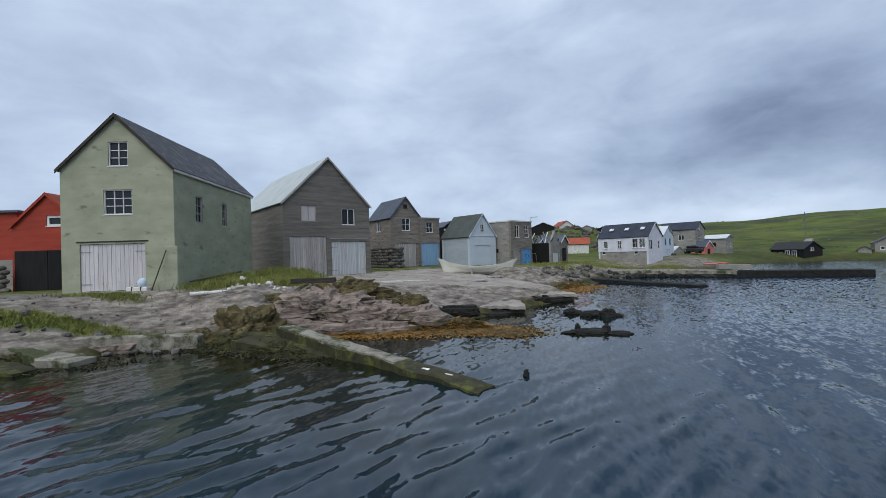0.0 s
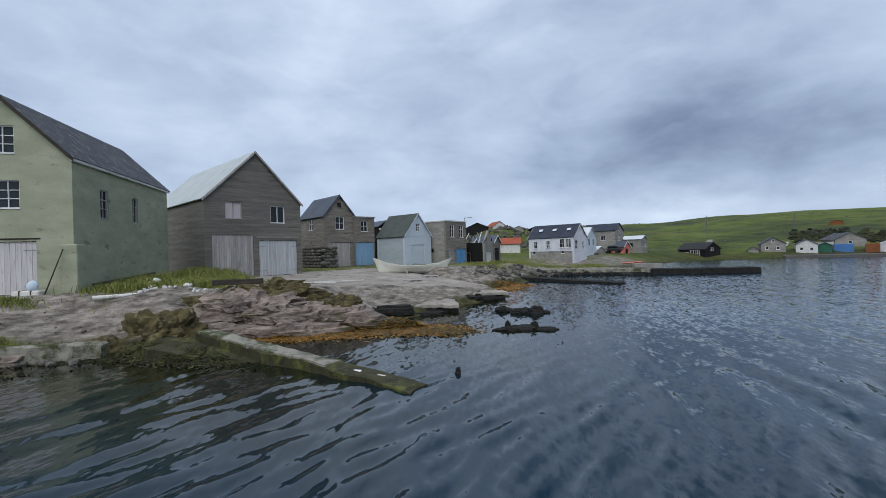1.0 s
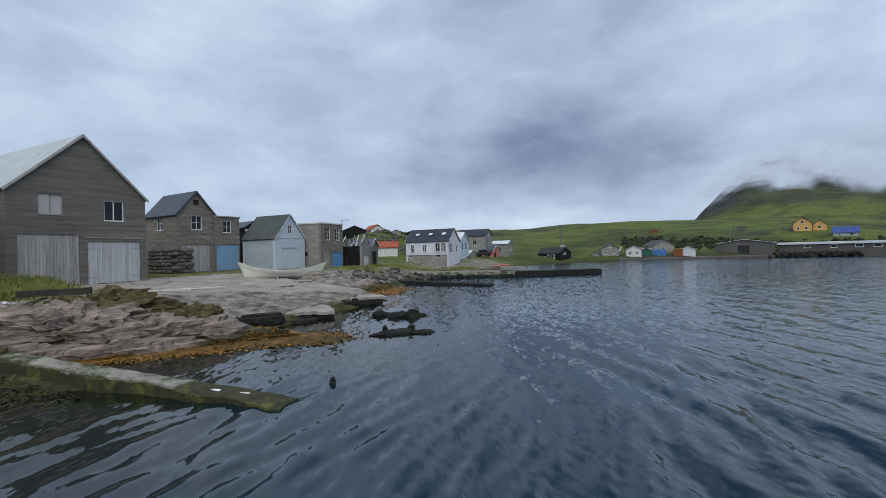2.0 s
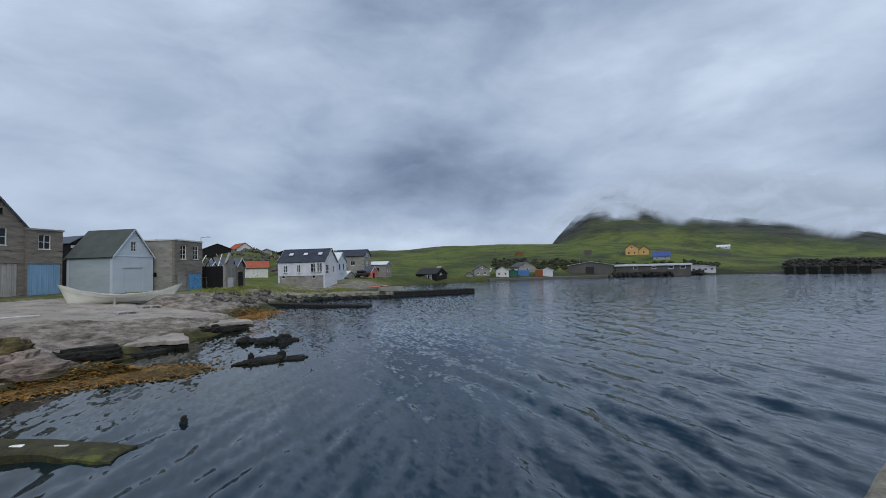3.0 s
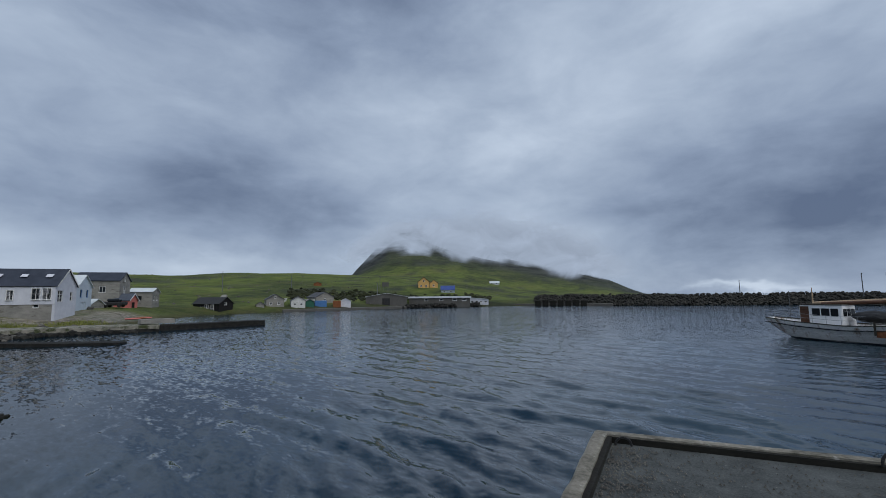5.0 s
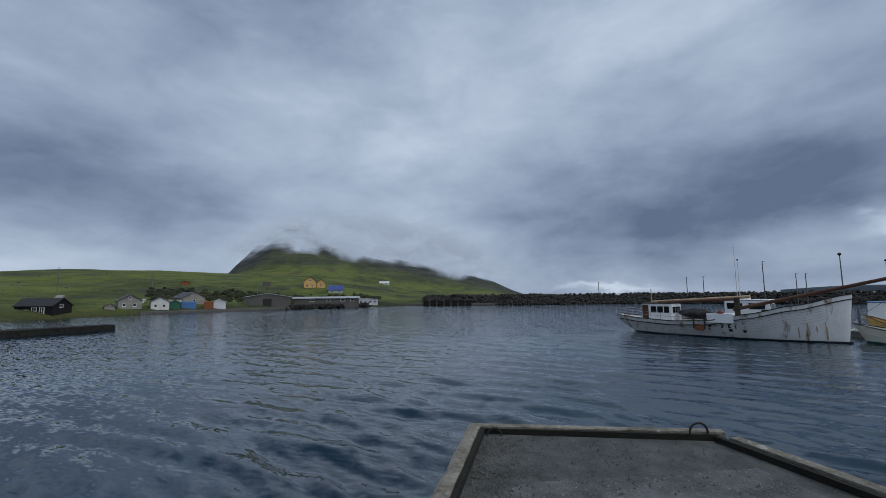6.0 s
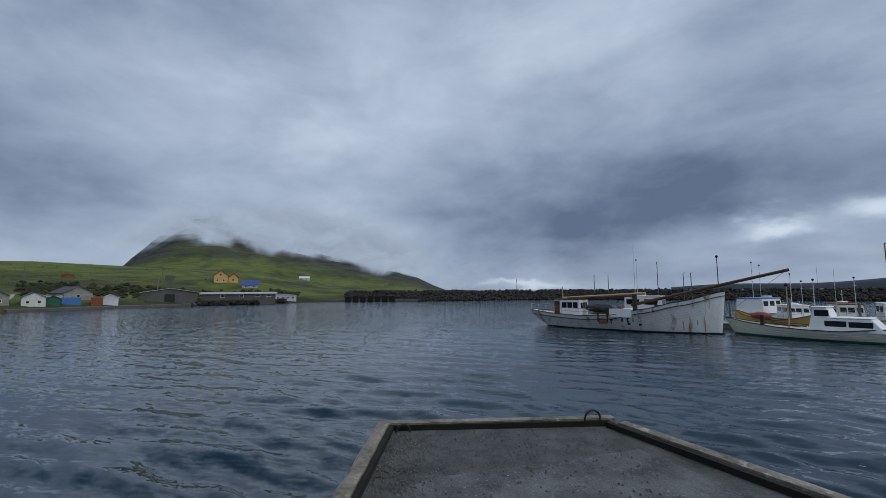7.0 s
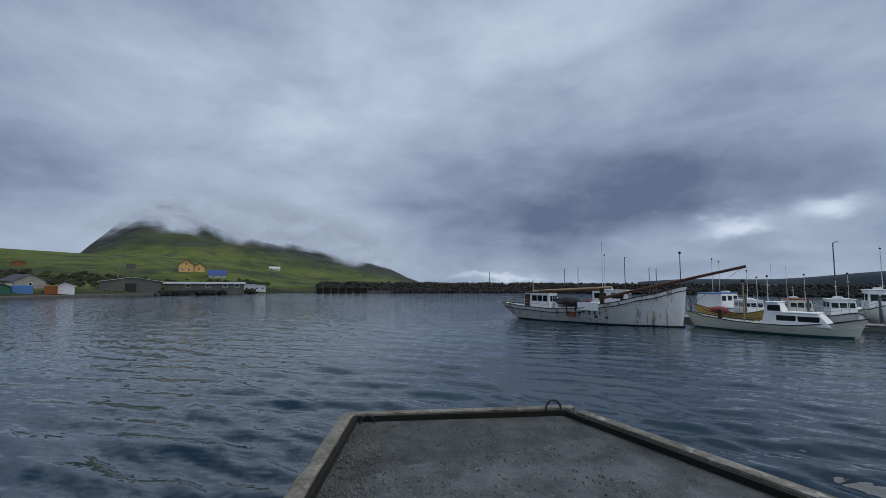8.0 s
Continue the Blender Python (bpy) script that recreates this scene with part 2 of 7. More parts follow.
M["window_white"] = mat("window_white", (0.58, 0.58, 0.57), (0.74, 0.74, 0.72), 4.0, 0.7, 0.1, 30)
M["curtain"] = mat("curtain", (0.40, 0.37, 0.37), (0.52, 0.48, 0.48), 5.0, 0.9, 0.2, 30, (6, 6, 0.2))
M["dark_inside"] = mat("dark_inside", (0.012, 0.012, 0.012), (0.022, 0.021, 0.02), 2.0, 0.95, 0.0)
M["timber_curb"] = mat("timber_curb", (0.055, 0.052, 0.038), (0.27, 0.25, 0.21), 3.2, 0.9, 0.9, 26, (0.8, 0.8, 2.0), spots=(0.36, 0.35, 0.32), spot_scale=7.0, spot_at=0.62, bump_dist=0.02)
M["dark_timber"] = mat("dark_timber", (0.018, 0.016, 0.012), (0.06, 0.052, 0.038), 2.5, 0.85, 0.7, 30, (0.5, 0.5, 3.0), bump_dist=0.02)
# near-black for the caissons and for the shade painted inside the quay curb
M["near_black"] = mat("near_black", (0.004, 0.004, 0.0035), (0.018, 0.017, 0.012), 2.5, 0.9, 0.7, 30, (0.6, 0.6, 2.0))
M["dark_bush"] = mat("dark_bush", (0.010, 0.013, 0.006), (0.034, 0.038, 0.014), 0.3, 0.95, 0.4, 3)
M["asphalt"] = mat("asphalt", (0.034, 0.038, 0.041), (0.125, 0.132, 0.136), 3.5, 0.95, 1.0, 60, spots=(0.20, 0.205, 0.20), spot_scale=34.0, spot_at=0.63, bump_dist=0.02)
M["asphalt_old"] = mat("asphalt_old", (0.024, 0.028, 0.028), (0.098, 0.106, 0.104), 2.6, 0.95, 1.0, 48, spots=(0.20, 0.20, 0.18), spot_scale=22.0, spot_at=0.68, bump_dist=0.03)
M["boat_white"] = mat("boat_white", (0.66, 0.66, 0.64), (0.80, 0.80, 0.78), 1.6, 0.5, 0.12, 24, spots=(0.40, 0.38, 0.34), spot_scale=1.6, spot_at=0.66, spec=0.5)
M["rusty_hull"] = mat("rusty_hull", (0.64, 0.64, 0.62), (0.80, 0.80, 0.78), 1.6, 0.55, 0.3, 18, (1, 1, 0.3), spots=(0.20, 0.115, 0.05), spot_scale=1.5, spot_at=0.60, spec=0.5)
M["boat_gloss"] = mat("boat_gloss", (0.70, 0.71, 0.71), (0.80, 0.80, 0.80), 1.6, 0.35, 0.04, 24, spec=0.5)
M["boat_cream"] = mat("boat_cream", (0.62, 0.62, 0.53), (0.75, 0.75, 0.66), 1.6, 0.6, 0.12, 24)
M["varnish"] = mat("varnish", (0.045, 0.02, 0.011), (0.13, 0.06, 0.032), 3.0, 0.5, 0.3, 30, (0.4, 3, 3))
M["bare_spar"] = mat("bare_spar", (0.33, 0.23, 0.14), (0.47, 0.34, 0.22), 2.0, 0.7, 0.3, 30, (0.3, 3, 3))
M["yellow_boat"] = mat("yellow_boat", (0.50, 0.33, 0.09), (0.62, 0.44, 0.15), 2.0, 0.6, 0.15, 24)
M["hull_red"] = mat("hull_red", (0.16, 0.025, 0.02), (0.26, 0.05, 0.04), 2.0, 0.6, 0.15, 24)
M["blue_boat"] = mat("blue_boat", (0.05, 0.14, 0.33), (0.08, 0.2, 0.42), 2.0, 0.5, 0.1, 24)
M["black_paint"] = mat("black_paint", (0.012, 0.012, 0.013), (0.03, 0.03, 0.03), 3.0, 0.6, 0.1, 24)
M["steel"] = mat("steel", (0.22, 0.23, 0.24), (0.36, 0.37, 0.38), 4.0, 0.45, 0.1, 24, metal=0.7)
M["pole_grey"] = mat("pole_grey", (0.08, 0.085, 0.09), (0.15, 0.155, 0.16), 4.0, 0.6, 0.1, 24)
M["grass_blade"] = mat("grass_blade", (0.085, 0.115, 0.02), (0.26, 0.26, 0.075), 0.9, 0.8, 0.0, 20)
M["weed"] = mat("weed", (0.10, 0.05, 0.008), (0.36, 0.175, 0.022), 2.0, 0.6, 0.6, 22, spec=0.4)
M["plastic_pale"] = mat("plastic_pale", (0.50, 0.48, 0.43), (0.63, 0.61, 0.56), 4.0, 0.6, 0.1, 24)
M["plastic_blue"] = mat("plastic_blue", (0.42, 0.52, 0.60), (0.54, 0.63, 0.70), 4.0, 0.5, 0.1, 24)
M["green_paint"] = mat("green_paint", (0.02, 0.09, 0.06), (0.035, 0.13, 0.09), 2.0, 0.8, 0.1, 20)
M["shed_grey"] = mat("shed_grey", (0.07, 0.068, 0.062), (0.115, 0.11, 0.10), 0.4, 0.85, 0.1, 6, (1, 1, 0.3))


def glass_mat(name, colour, rough):
    m = bpy.data.materials.new(name)
    m.use_nodes = True
    n = m.node_tree.nodes["Principled BSDF"]
    n.inputs["Base Color"].default_value = (*colour, 1)
    n.inputs["Roughness"].default_value = rough
    n.inputs["Specular IOR Level"].default_value = 0.3
    return m


M["glass"] = glass_mat("window_glass", (0.022, 0.027, 0.03), 0.06)
M["dark_glass"] = glass_mat("dark_glass", (0.012, 0.015, 0.018), 0.08)


def water_mat():
    m = bpy.data.materials.new("sea_water")
    m.use_nodes = True
    nt = m.node_tree
    N, L = nt.nodes.new, nt.links.new
    b = nt.nodes["Principled BSDF"]
    b.inputs["Roughness"].default_value = 0.07
    b.inputs["IOR"].default_value = 1.5
    b.inputs["Specular IOR Level"].default_value = 0.5
    geo = N("ShaderNodeNewGeometry")
    n1 = N("ShaderNodeTexNoise")
    n1.inputs["Scale"].default_value, n1.inputs["Detail"].default_value = 0.12, 3
    L(geo.outputs["Position"], n1.inputs["Vector"])
    r = N("ShaderNodeValToRGB")
    r.color_ramp.elements[0].position, r.color_ramp.elements[0].color = 0.35, (0.002, 0.013, 0.025, 1)
    r.color_ramp.elements[1].position, r.color_ramp.elements[1].color = 0.7, (0.004, 0.025, 0.043, 1)
    L(n1.outputs["Fac"], r.inputs[0])
    # olive shallows over weed close to the shore
    at = N("ShaderNodeAttribute")
    at.attribute_name = "shallow"
    mx = N("ShaderNodeMix")
    mx.data_type = "RGBA"
    L(at.outputs["Fac"], mx.inputs[0])
    L(r.outputs[0], mx.inputs[6])
    mx.inputs[7].default_value = (0.006, 0.009, 0.004, 1)
    L(mx.outputs[2], b.inputs["Base Color"])
    # wind ripples: slopes from noise at four sizes, so that they hold at any distance
    rp = N("ShaderNodeAttribute")
    rp.attribute_name = "ripple"
    total = None
    for sx, rot, sc, amp in ((0.30, 60, 1.3, 0.14), (0.34, 64, 4.2, 0.62), (0.40, 74, 9.0, 0.85), (0.5, 50, 18.0, 0.40)):
        mp = N("ShaderNodeMapping")
        mp.inputs["Rotation"].default_value = (0, 0, radians(rot))
        mp.vector_type = "TEXTURE"
        mp.inputs["Scale"].default_value = (1 / sx, 1, 1)
        L(geo.outputs["Position"], mp.inputs[0])
        t = N("ShaderNodeTexNoise")
        t.inputs["Scale"].default_value, t.inputs["Detail"].default_value, t.inputs["Distortion"].default_value = sc, 0.6, 0.3
        L(mp.outputs[0], t.inputs["Vector"])
        off = N("ShaderNodeVectorMath")
        off.operation = "SUBTRACT"
        L(t.outputs["Color"], off.inputs[0])
        off.inputs[1].default_value = (0.5, 0.5, 0.5)
        sc_n = N("ShaderNodeVectorMath")
        sc_n.operation = "MULTIPLY"
        L(off.outputs[0], sc_n.inputs[0])
        sc_n.inputs[1].default_value = (amp, amp * 0.75, 0.0)
        if total is None:
            total = sc_n.outputs[0]
        else:
            ad = N("ShaderNodeVectorMath")
            L(total, ad.inputs[0])
            L(sc_n.outputs[0], ad.inputs[1])
            total = ad.outputs[0]
    gain = N("ShaderNodeVectorMath")
    gain.operation = "SCALE"
    L(total, gain.inputs[0])
    L(rp.outputs["Fac"], gain.inputs["Scale"])
    tilt = N("ShaderNodeVectorMath")
    L(geo.outputs["Normal"], tilt.inputs[0])
    L(gain.outputs[0], tilt.inputs[1])
    unit = N("ShaderNodeVectorMath")
    unit.operation = "NORMALIZE"
    L(tilt.outputs[0], unit.inputs[0])
    L(unit.outputs[0], b.inputs["Normal"])
    return m


M["water"] = water_mat()


def ground_mat():
    """Grass, bedrock, gravel and weed by the masks stored on the sheet."""
    m = bpy.data.materials.new("ground_cover")
    m.use_nodes = True
    nt = m.node_tree
    N, L = nt.nodes.new, nt.links.new
    b = nt.nodes["Principled BSDF"]
    b.inputs["Roughness"].default_value = 0.93
    b.inputs["Specular IOR Level"].default_value = 0.2
    geo = N("ShaderNodeNewGeometry")
    pos = geo.outputs["Position"]

    def tex(scale, detail, stretch=(1, 1, 1), rough=0.6):
        mp = N("ShaderNodeMapping")
        mp.inputs["Scale"].default_value = stretch
        L(pos, mp.inputs[0])
        t = N("ShaderNodeTexNoise")
        t.inputs["Scale"].default_value, t.inputs["Detail"].default_value, t.inputs["Roughness"].default_value = scale, detail, rough
        L(mp.outputs[0], t.inputs["Vector"])
        return t.outputs["Fac"]

    def ramp(f, *stops):
        r = N("ShaderNodeValToRGB")
        L(f, r.inputs[0])
        e = r.color_ramp.elements
        e[0].position, e[0].color = stops[0][0], (*stops[0][1], 1)
        e[1].position, e[1].color = stops[-1][0], (*stops[-1][1], 1)
        for p, c in stops[1:-1]:
            e.new(p).color = (*c, 1)
        return r.outputs[0]

    def mixc(f, a, c):
        x = N("ShaderNodeMix")
        x.data_type = "RGBA"
        L(f, x.inputs[0])
        L(a, x.inputs[6])
        L(c, x.inputs[7])
        return x.outputs[2]

    near_g = ramp(tex(0.9, 6), (0.33, (0.045, 0.062, 0.014)), (0.5, (0.10, 0.125, 0.026)), (0.68, (0.19, 0.175, 0.06)))
    far_a = ramp(tex(0.022, 7, (1, 1, 3), 0.65), (0.38, (0.014, 0.017, 0.009)), (0.46, (0.046, 0.062, 0.013)), (0.54, (0.100, 0.134, 0.020)), (0.66, (0.145, 0.145, 0.036)))
    far_b = ramp(tex(0.16, 8, (1, 1, 2), 0.7), (0.36, (0.012, 0.014, 0.009)), (0.5, (0.070, 0.095, 0.018)), (0.66, (0.155, 0.152, 0.046)))
    half = N("ShaderNodeValue")
    half.outputs[0].default_value = 0.5
    far_g = mixc(half.outputs[0], far_a, far_b)
    rock = ramp(tex(1.7, 10, (0.7, 0.7, 3.0), 0.72), (0.32, (0.040, 0.034, 0.028)), (0.47, (0.165, 0.145, 0.122)), (0.56, (0.27, 0.238, 0.205)), (0.7, (0.42, 0.385, 0.335)))
    gravel = ramp(tex(2.2, 10, (1, 1, 1), 0.72), (0.32, (0.055, 0.052, 0.046)), (0.5, (0.165, 0.155, 0.138)), (0.70, (0.34, 0.32, 0.285)))
    algae = ramp(tex(2.0, 6), (0.35, (0.018, 0.022, 0.008)), (0.65, (0.075, 0.07, 0.025)))
    cliff = ramp(tex(0.04, 9, (1, 1, 5), 0.7), (0.38, (0.010, 0.013, 0.013)), (0.62, (0.055, 0.060, 0.048)))

    def mask(name):
        a = N("ShaderNodeAttribute")
        a.attribute_name = name
        return a.outputs["Fac"]

    col = mixc(mask("far"), near_g, far_g)
    col = mixc(mask("gravel"), col, gravel)
    col = mixc(mask("rock"), col, rock)
    col = mixc(mask("cliff"), col, cliff)
    col = mixc(mask("algae"), col, algae)
    L(col, b.inputs["Base Color"])
    bp = N("ShaderNodeBump")
    bp.inputs["Strength"].default_value, bp.inputs["Distance"].default_value = 1.0, 0.14
    L(tex(4.0, 10, (1, 1, 1), 0.7), bp.inputs["Height"])
    L(bp.outputs[0], b.inputs["Normal"])
    return m


M["ground"] = ground_mat()

# ---- helpers for building ----
def part(name, bm, material, parent=None, label="", smooth=False):
    """Links a bmesh as one mesh object under a thing or a part."""
    bmesh.ops.recalc_face_normals(bm, faces=bm.faces)
    me = bpy.data.meshes.new(name)
    bm.to_mesh(me)
    bm.free()
    return mesh_part(name, me, material, parent, label, smooth)


def mesh_part(name, me, material=None, parent=None, label="", smooth=False):
    if material and not me.materials:
        me.materials.append(M[material])
    if smooth:
        me.polygons.foreach_set("use_smooth", [True] * len(me.polygons))
    ob = new(name, me)
    if parent:
        ob.parent = parent
    if label:
        ob["label"] = label
    return ob


def thing(name, m, label, category, group="", kind=""):
    ob = new(name)
    ob.empty_display_size = 0.3
    ob.matrix_basis = m
    return tagged(ob, label, category, group, kind)


def box(bm, x0, y0, z0, x1, y1, z1, bevel=0.0):
    r = bmesh.ops.create_cube(bm, size=1)
    vs = r["verts"]
    for v in vs:
        v.co = Vector(((x0 + x1) / 2 + v.co.x * (x1 - x0), (y0 + y1) / 2 + v.co.y * (y1 - y0), (z0 + z1) / 2 + v.co.z * (z1 - z0)))
    if bevel:
        es = {e for v in vs for e in v.link_edges}
        bmesh.ops.bevel(bm, geom=list(es), offset=bevel, segments=1, affect="EDGES")
    return vs


def boxed(x0, y0, z0, x1, y1, z1, bevel=0.0):
    bm = bmesh.new()
    box(bm, x0, y0, z0, x1, y1, z1, bevel)
    return bm


def tube(bm, a, b, r0, r1=None, n=8):
    a, b = Vector(a), Vector(b)
    r1 = r0 if r1 is None else r1
    q = (b - a).to_track_quat("Z", "Y").to_matrix().to_4x4()
    bmesh.ops.create_cone(bm, cap_ends=True, segments=n, radius1=r0, radius2=r1, depth=(b - a).length, matrix=Matrix.Translation((a + b) / 2) @ q)


def tubed(a, b, r0, r1=None, n=8):
    bm = bmesh.new()
    tube(bm, a, b, r0, r1, n)
    return bm


def smoothstep(a, b, x):
    t = np.clip((x - a) / (b - a), 0, 1)
    return t * t * (3 - 2 * t)


def vnoise(x, y, scale, seed=0, octaves=4):
    """Value noise on arrays, about -1 to 1."""
    rng = np.random.RandomState(seed)
    table = rng.rand(256, 256) * 2 - 1
    out, amp, tot = 0 * x, 1.0, 0.0
    for o in range(octaves):
        u, v = x * scale * 2**o + 17.3 * o, y * scale * 2**o + 9.1 * o
        iu, iv = np.floor(u).astype(int), np.floor(v).astype(int)
        fu, fv = u - iu, v - iv
        fu, fv = fu * fu * (3 - 2 * fu), fv * fv * (3 - 2 * fv)
        g = lambda i, j: table[(iu + i) % 256, (iv + j) % 256]
        out = out + amp * ((g(0, 0) * (1 - fu) + g(1, 0) * fu) * (1 - fv) + (g(0, 1) * (1 - fu) + g(1, 1) * fu) * fv)
        tot += amp
        amp *= 0.5
    return out / tot * 1.6


# ---- the land ----
SHORE = [
    (-60, 2), (-18, 8.5), (-14.4, 12.2), (-11.9, 13.4), (-11.6, 15.6), (-9.3, 15.4), (-6.2, 13.6), (-4.0, 13.3), (-4.9, 15.0), (-6.0, 16.6),
    (-3.1, 17.0), (1.2, 17.2), (2.8, 15.7), (3.2, 16.2), (1.6, 18.2), (0.4, 20.0), (2.1, 20.9), (4.2, 23.3), (8.2, 27.1), (8.3, 32.3),
    (11.9, 35.5), (15, 41), (19, 46), (27, 47), (33, 52), (40, 58), (54, 69), (69, 65), (86, 58), (104, 45), (115, 33), (119, 21),
    (124, 8), (150, 4), (420, -34), (700, -60), (1500, -200), (2500, 1500), (0, 2500), (-1500, 1500), (-800, 0),
]


def shore_distance(x, y):
    """Metres inland of the water's edge; negative in the sea."""
    best, inside = np.full(x.shape, 1e9), np.zeros(x.shape, bool)
    for (ax, ay), (bx, by) in zip(SHORE, SHORE[1:] + SHORE[:1]):
        dx, dy = bx - ax, by - ay
        t = np.clip(((x - ax) * dx + (y - ay) * dy) / (dx * dx + dy * dy), 0, 1)
        best = np.minimum(best, np.hypot(x - ax - t * dx, y - ay - t * dy))
        if dy:
            cross = (ay > y) != (by > y)
            inside ^= cross & (x < ax + (y - ay) / dy * dx)
    return np.where(inside, best, -best)


def bump2(x, y, cx, cy, sx, sy, ang=0.0):
    c, s = math.cos(radians(ang)), math.sin(radians(ang))
    u, v = (x - cx) * c + (y - cy) * s, -(x - cx) * s + (y - cy) * c
    return np.exp(-(u / sx) ** 2 - (v / sy) ** 2)


def land_height(x, y):
    d = shore_distance(x, y)
    r = np.hypot(x, y)
    slope = y / np.maximum(x, 1.0)
    front = smoothstep(28, 45, y) * smoothstep(14, 24, x)
    flat = 1.75 - 0.55 * smoothstep(3, 14, x) * smoothstep(60, 30, r) - 0.5 * front * smoothstep(12, 2, d) - 1.0 * bump2(x, y, 24, 53, 7.5, 7.5)
    z = np.where(d > 0, flat * (0.25 * smoothstep(0, 1.2, d) + 0.75 * smoothstep(0.6, 5.0, d)), np.maximum(d * 0.35, -2.5))
    near = smoothstep(70, 40, r)
    z = z + near * smoothstep(-0.5, 0.6, d) * smoothstep(8, 2.5, d) * (0.16 * vnoise(x, y, 0.55, 3) + 0.07 * vnoise(x, y, 2.2, 4))
    # the low rock ledge, the grassy bank between the first two houses
    z = z + 0.55 * bump2(x, y, -5.2, 19.6, 3.4, 1.0, 6) * (1 + 0.4 * vnoise(x, y, 1.3, 8)) + 0.25 * bump2(x, y, -8.4, 18.0, 1.6, 1.1)
    z = z + 0.5 * bump2(x, y, -11.0, 27.0, 2.0, 4.5, -10) * (1 + 0.5 * vnoise(x, y, 0.9, 15))
    # the slope and plateau inland, a knoll behind the boathouses
    climb = np.clip((d - 8) / 175, 0, 1)
    hill = 16.0 * np.where(climb < 0.9, climb / 0.95, 0.9474 + (climb - 0.9) * 0.526) * smoothstep(8, 45, d) * (0.25 + 0.75 * smoothstep(0.02, 0.42, slope)) * smoothstep(-0.08, 0.0, slope) * smoothstep(10, 60, x) * (1 - 0.16 * smoothstep(1.0, 1.4, slope))
    z = z + hill + smoothstep(4, 30, d) * (0.7 * vnoise(x, y, 0.045, 5) + smoothstep(120, 200, r) * 1.3 * vnoise(x, y, 0.012, 6)) * smoothstep(70, 110, r)
    z = z + 5.4 * bump2(x, y, 30, 100, 13, 20, -20) * (1 + 0.12 * vnoise(x, y, 0.2, 9))
    along, inland = (x + 3.8) * 0.850 + (y - 22.5) * 0.527, -(x + 3.8) * 0.527 + (y - 22.5) * 0.850
    on_slip = smoothstep(-0.9, 0.0, along) * smoothstep(14.6, 13.5, along) * smoothstep(-0.9, -0.2, inland) * smoothstep(15.2, 14.2, inland)
    z = z + on_slip * (np.minimum(z, 0.26 + 0.074 * inland) - z)
    # the mountain: its height by bearing, its flank by distance
    rise = np.interp(slope, [-0.07, -0.03, 0.0125, 0.09, 0.17, 0.3, 0.40, 0.46, 0.54, 0.58, 0.61, 0.64, 0.68, 0.73], [0, 0.014, 0.033, 0.054, 0.074, 0.098, 0.128, 0.154, 0.152, 0.128, 0.104, 0.080, 0.052, 0.0])
    flank = smoothstep(330, 690, r) * smoothstep(1500, 800, r)
    steps = 1 + 0.03 * vnoise(x, y, 0.02, 12)
    return np.where(x > 60, z + np.maximum(rise * 700 - z, 0) * flank * steps, z)


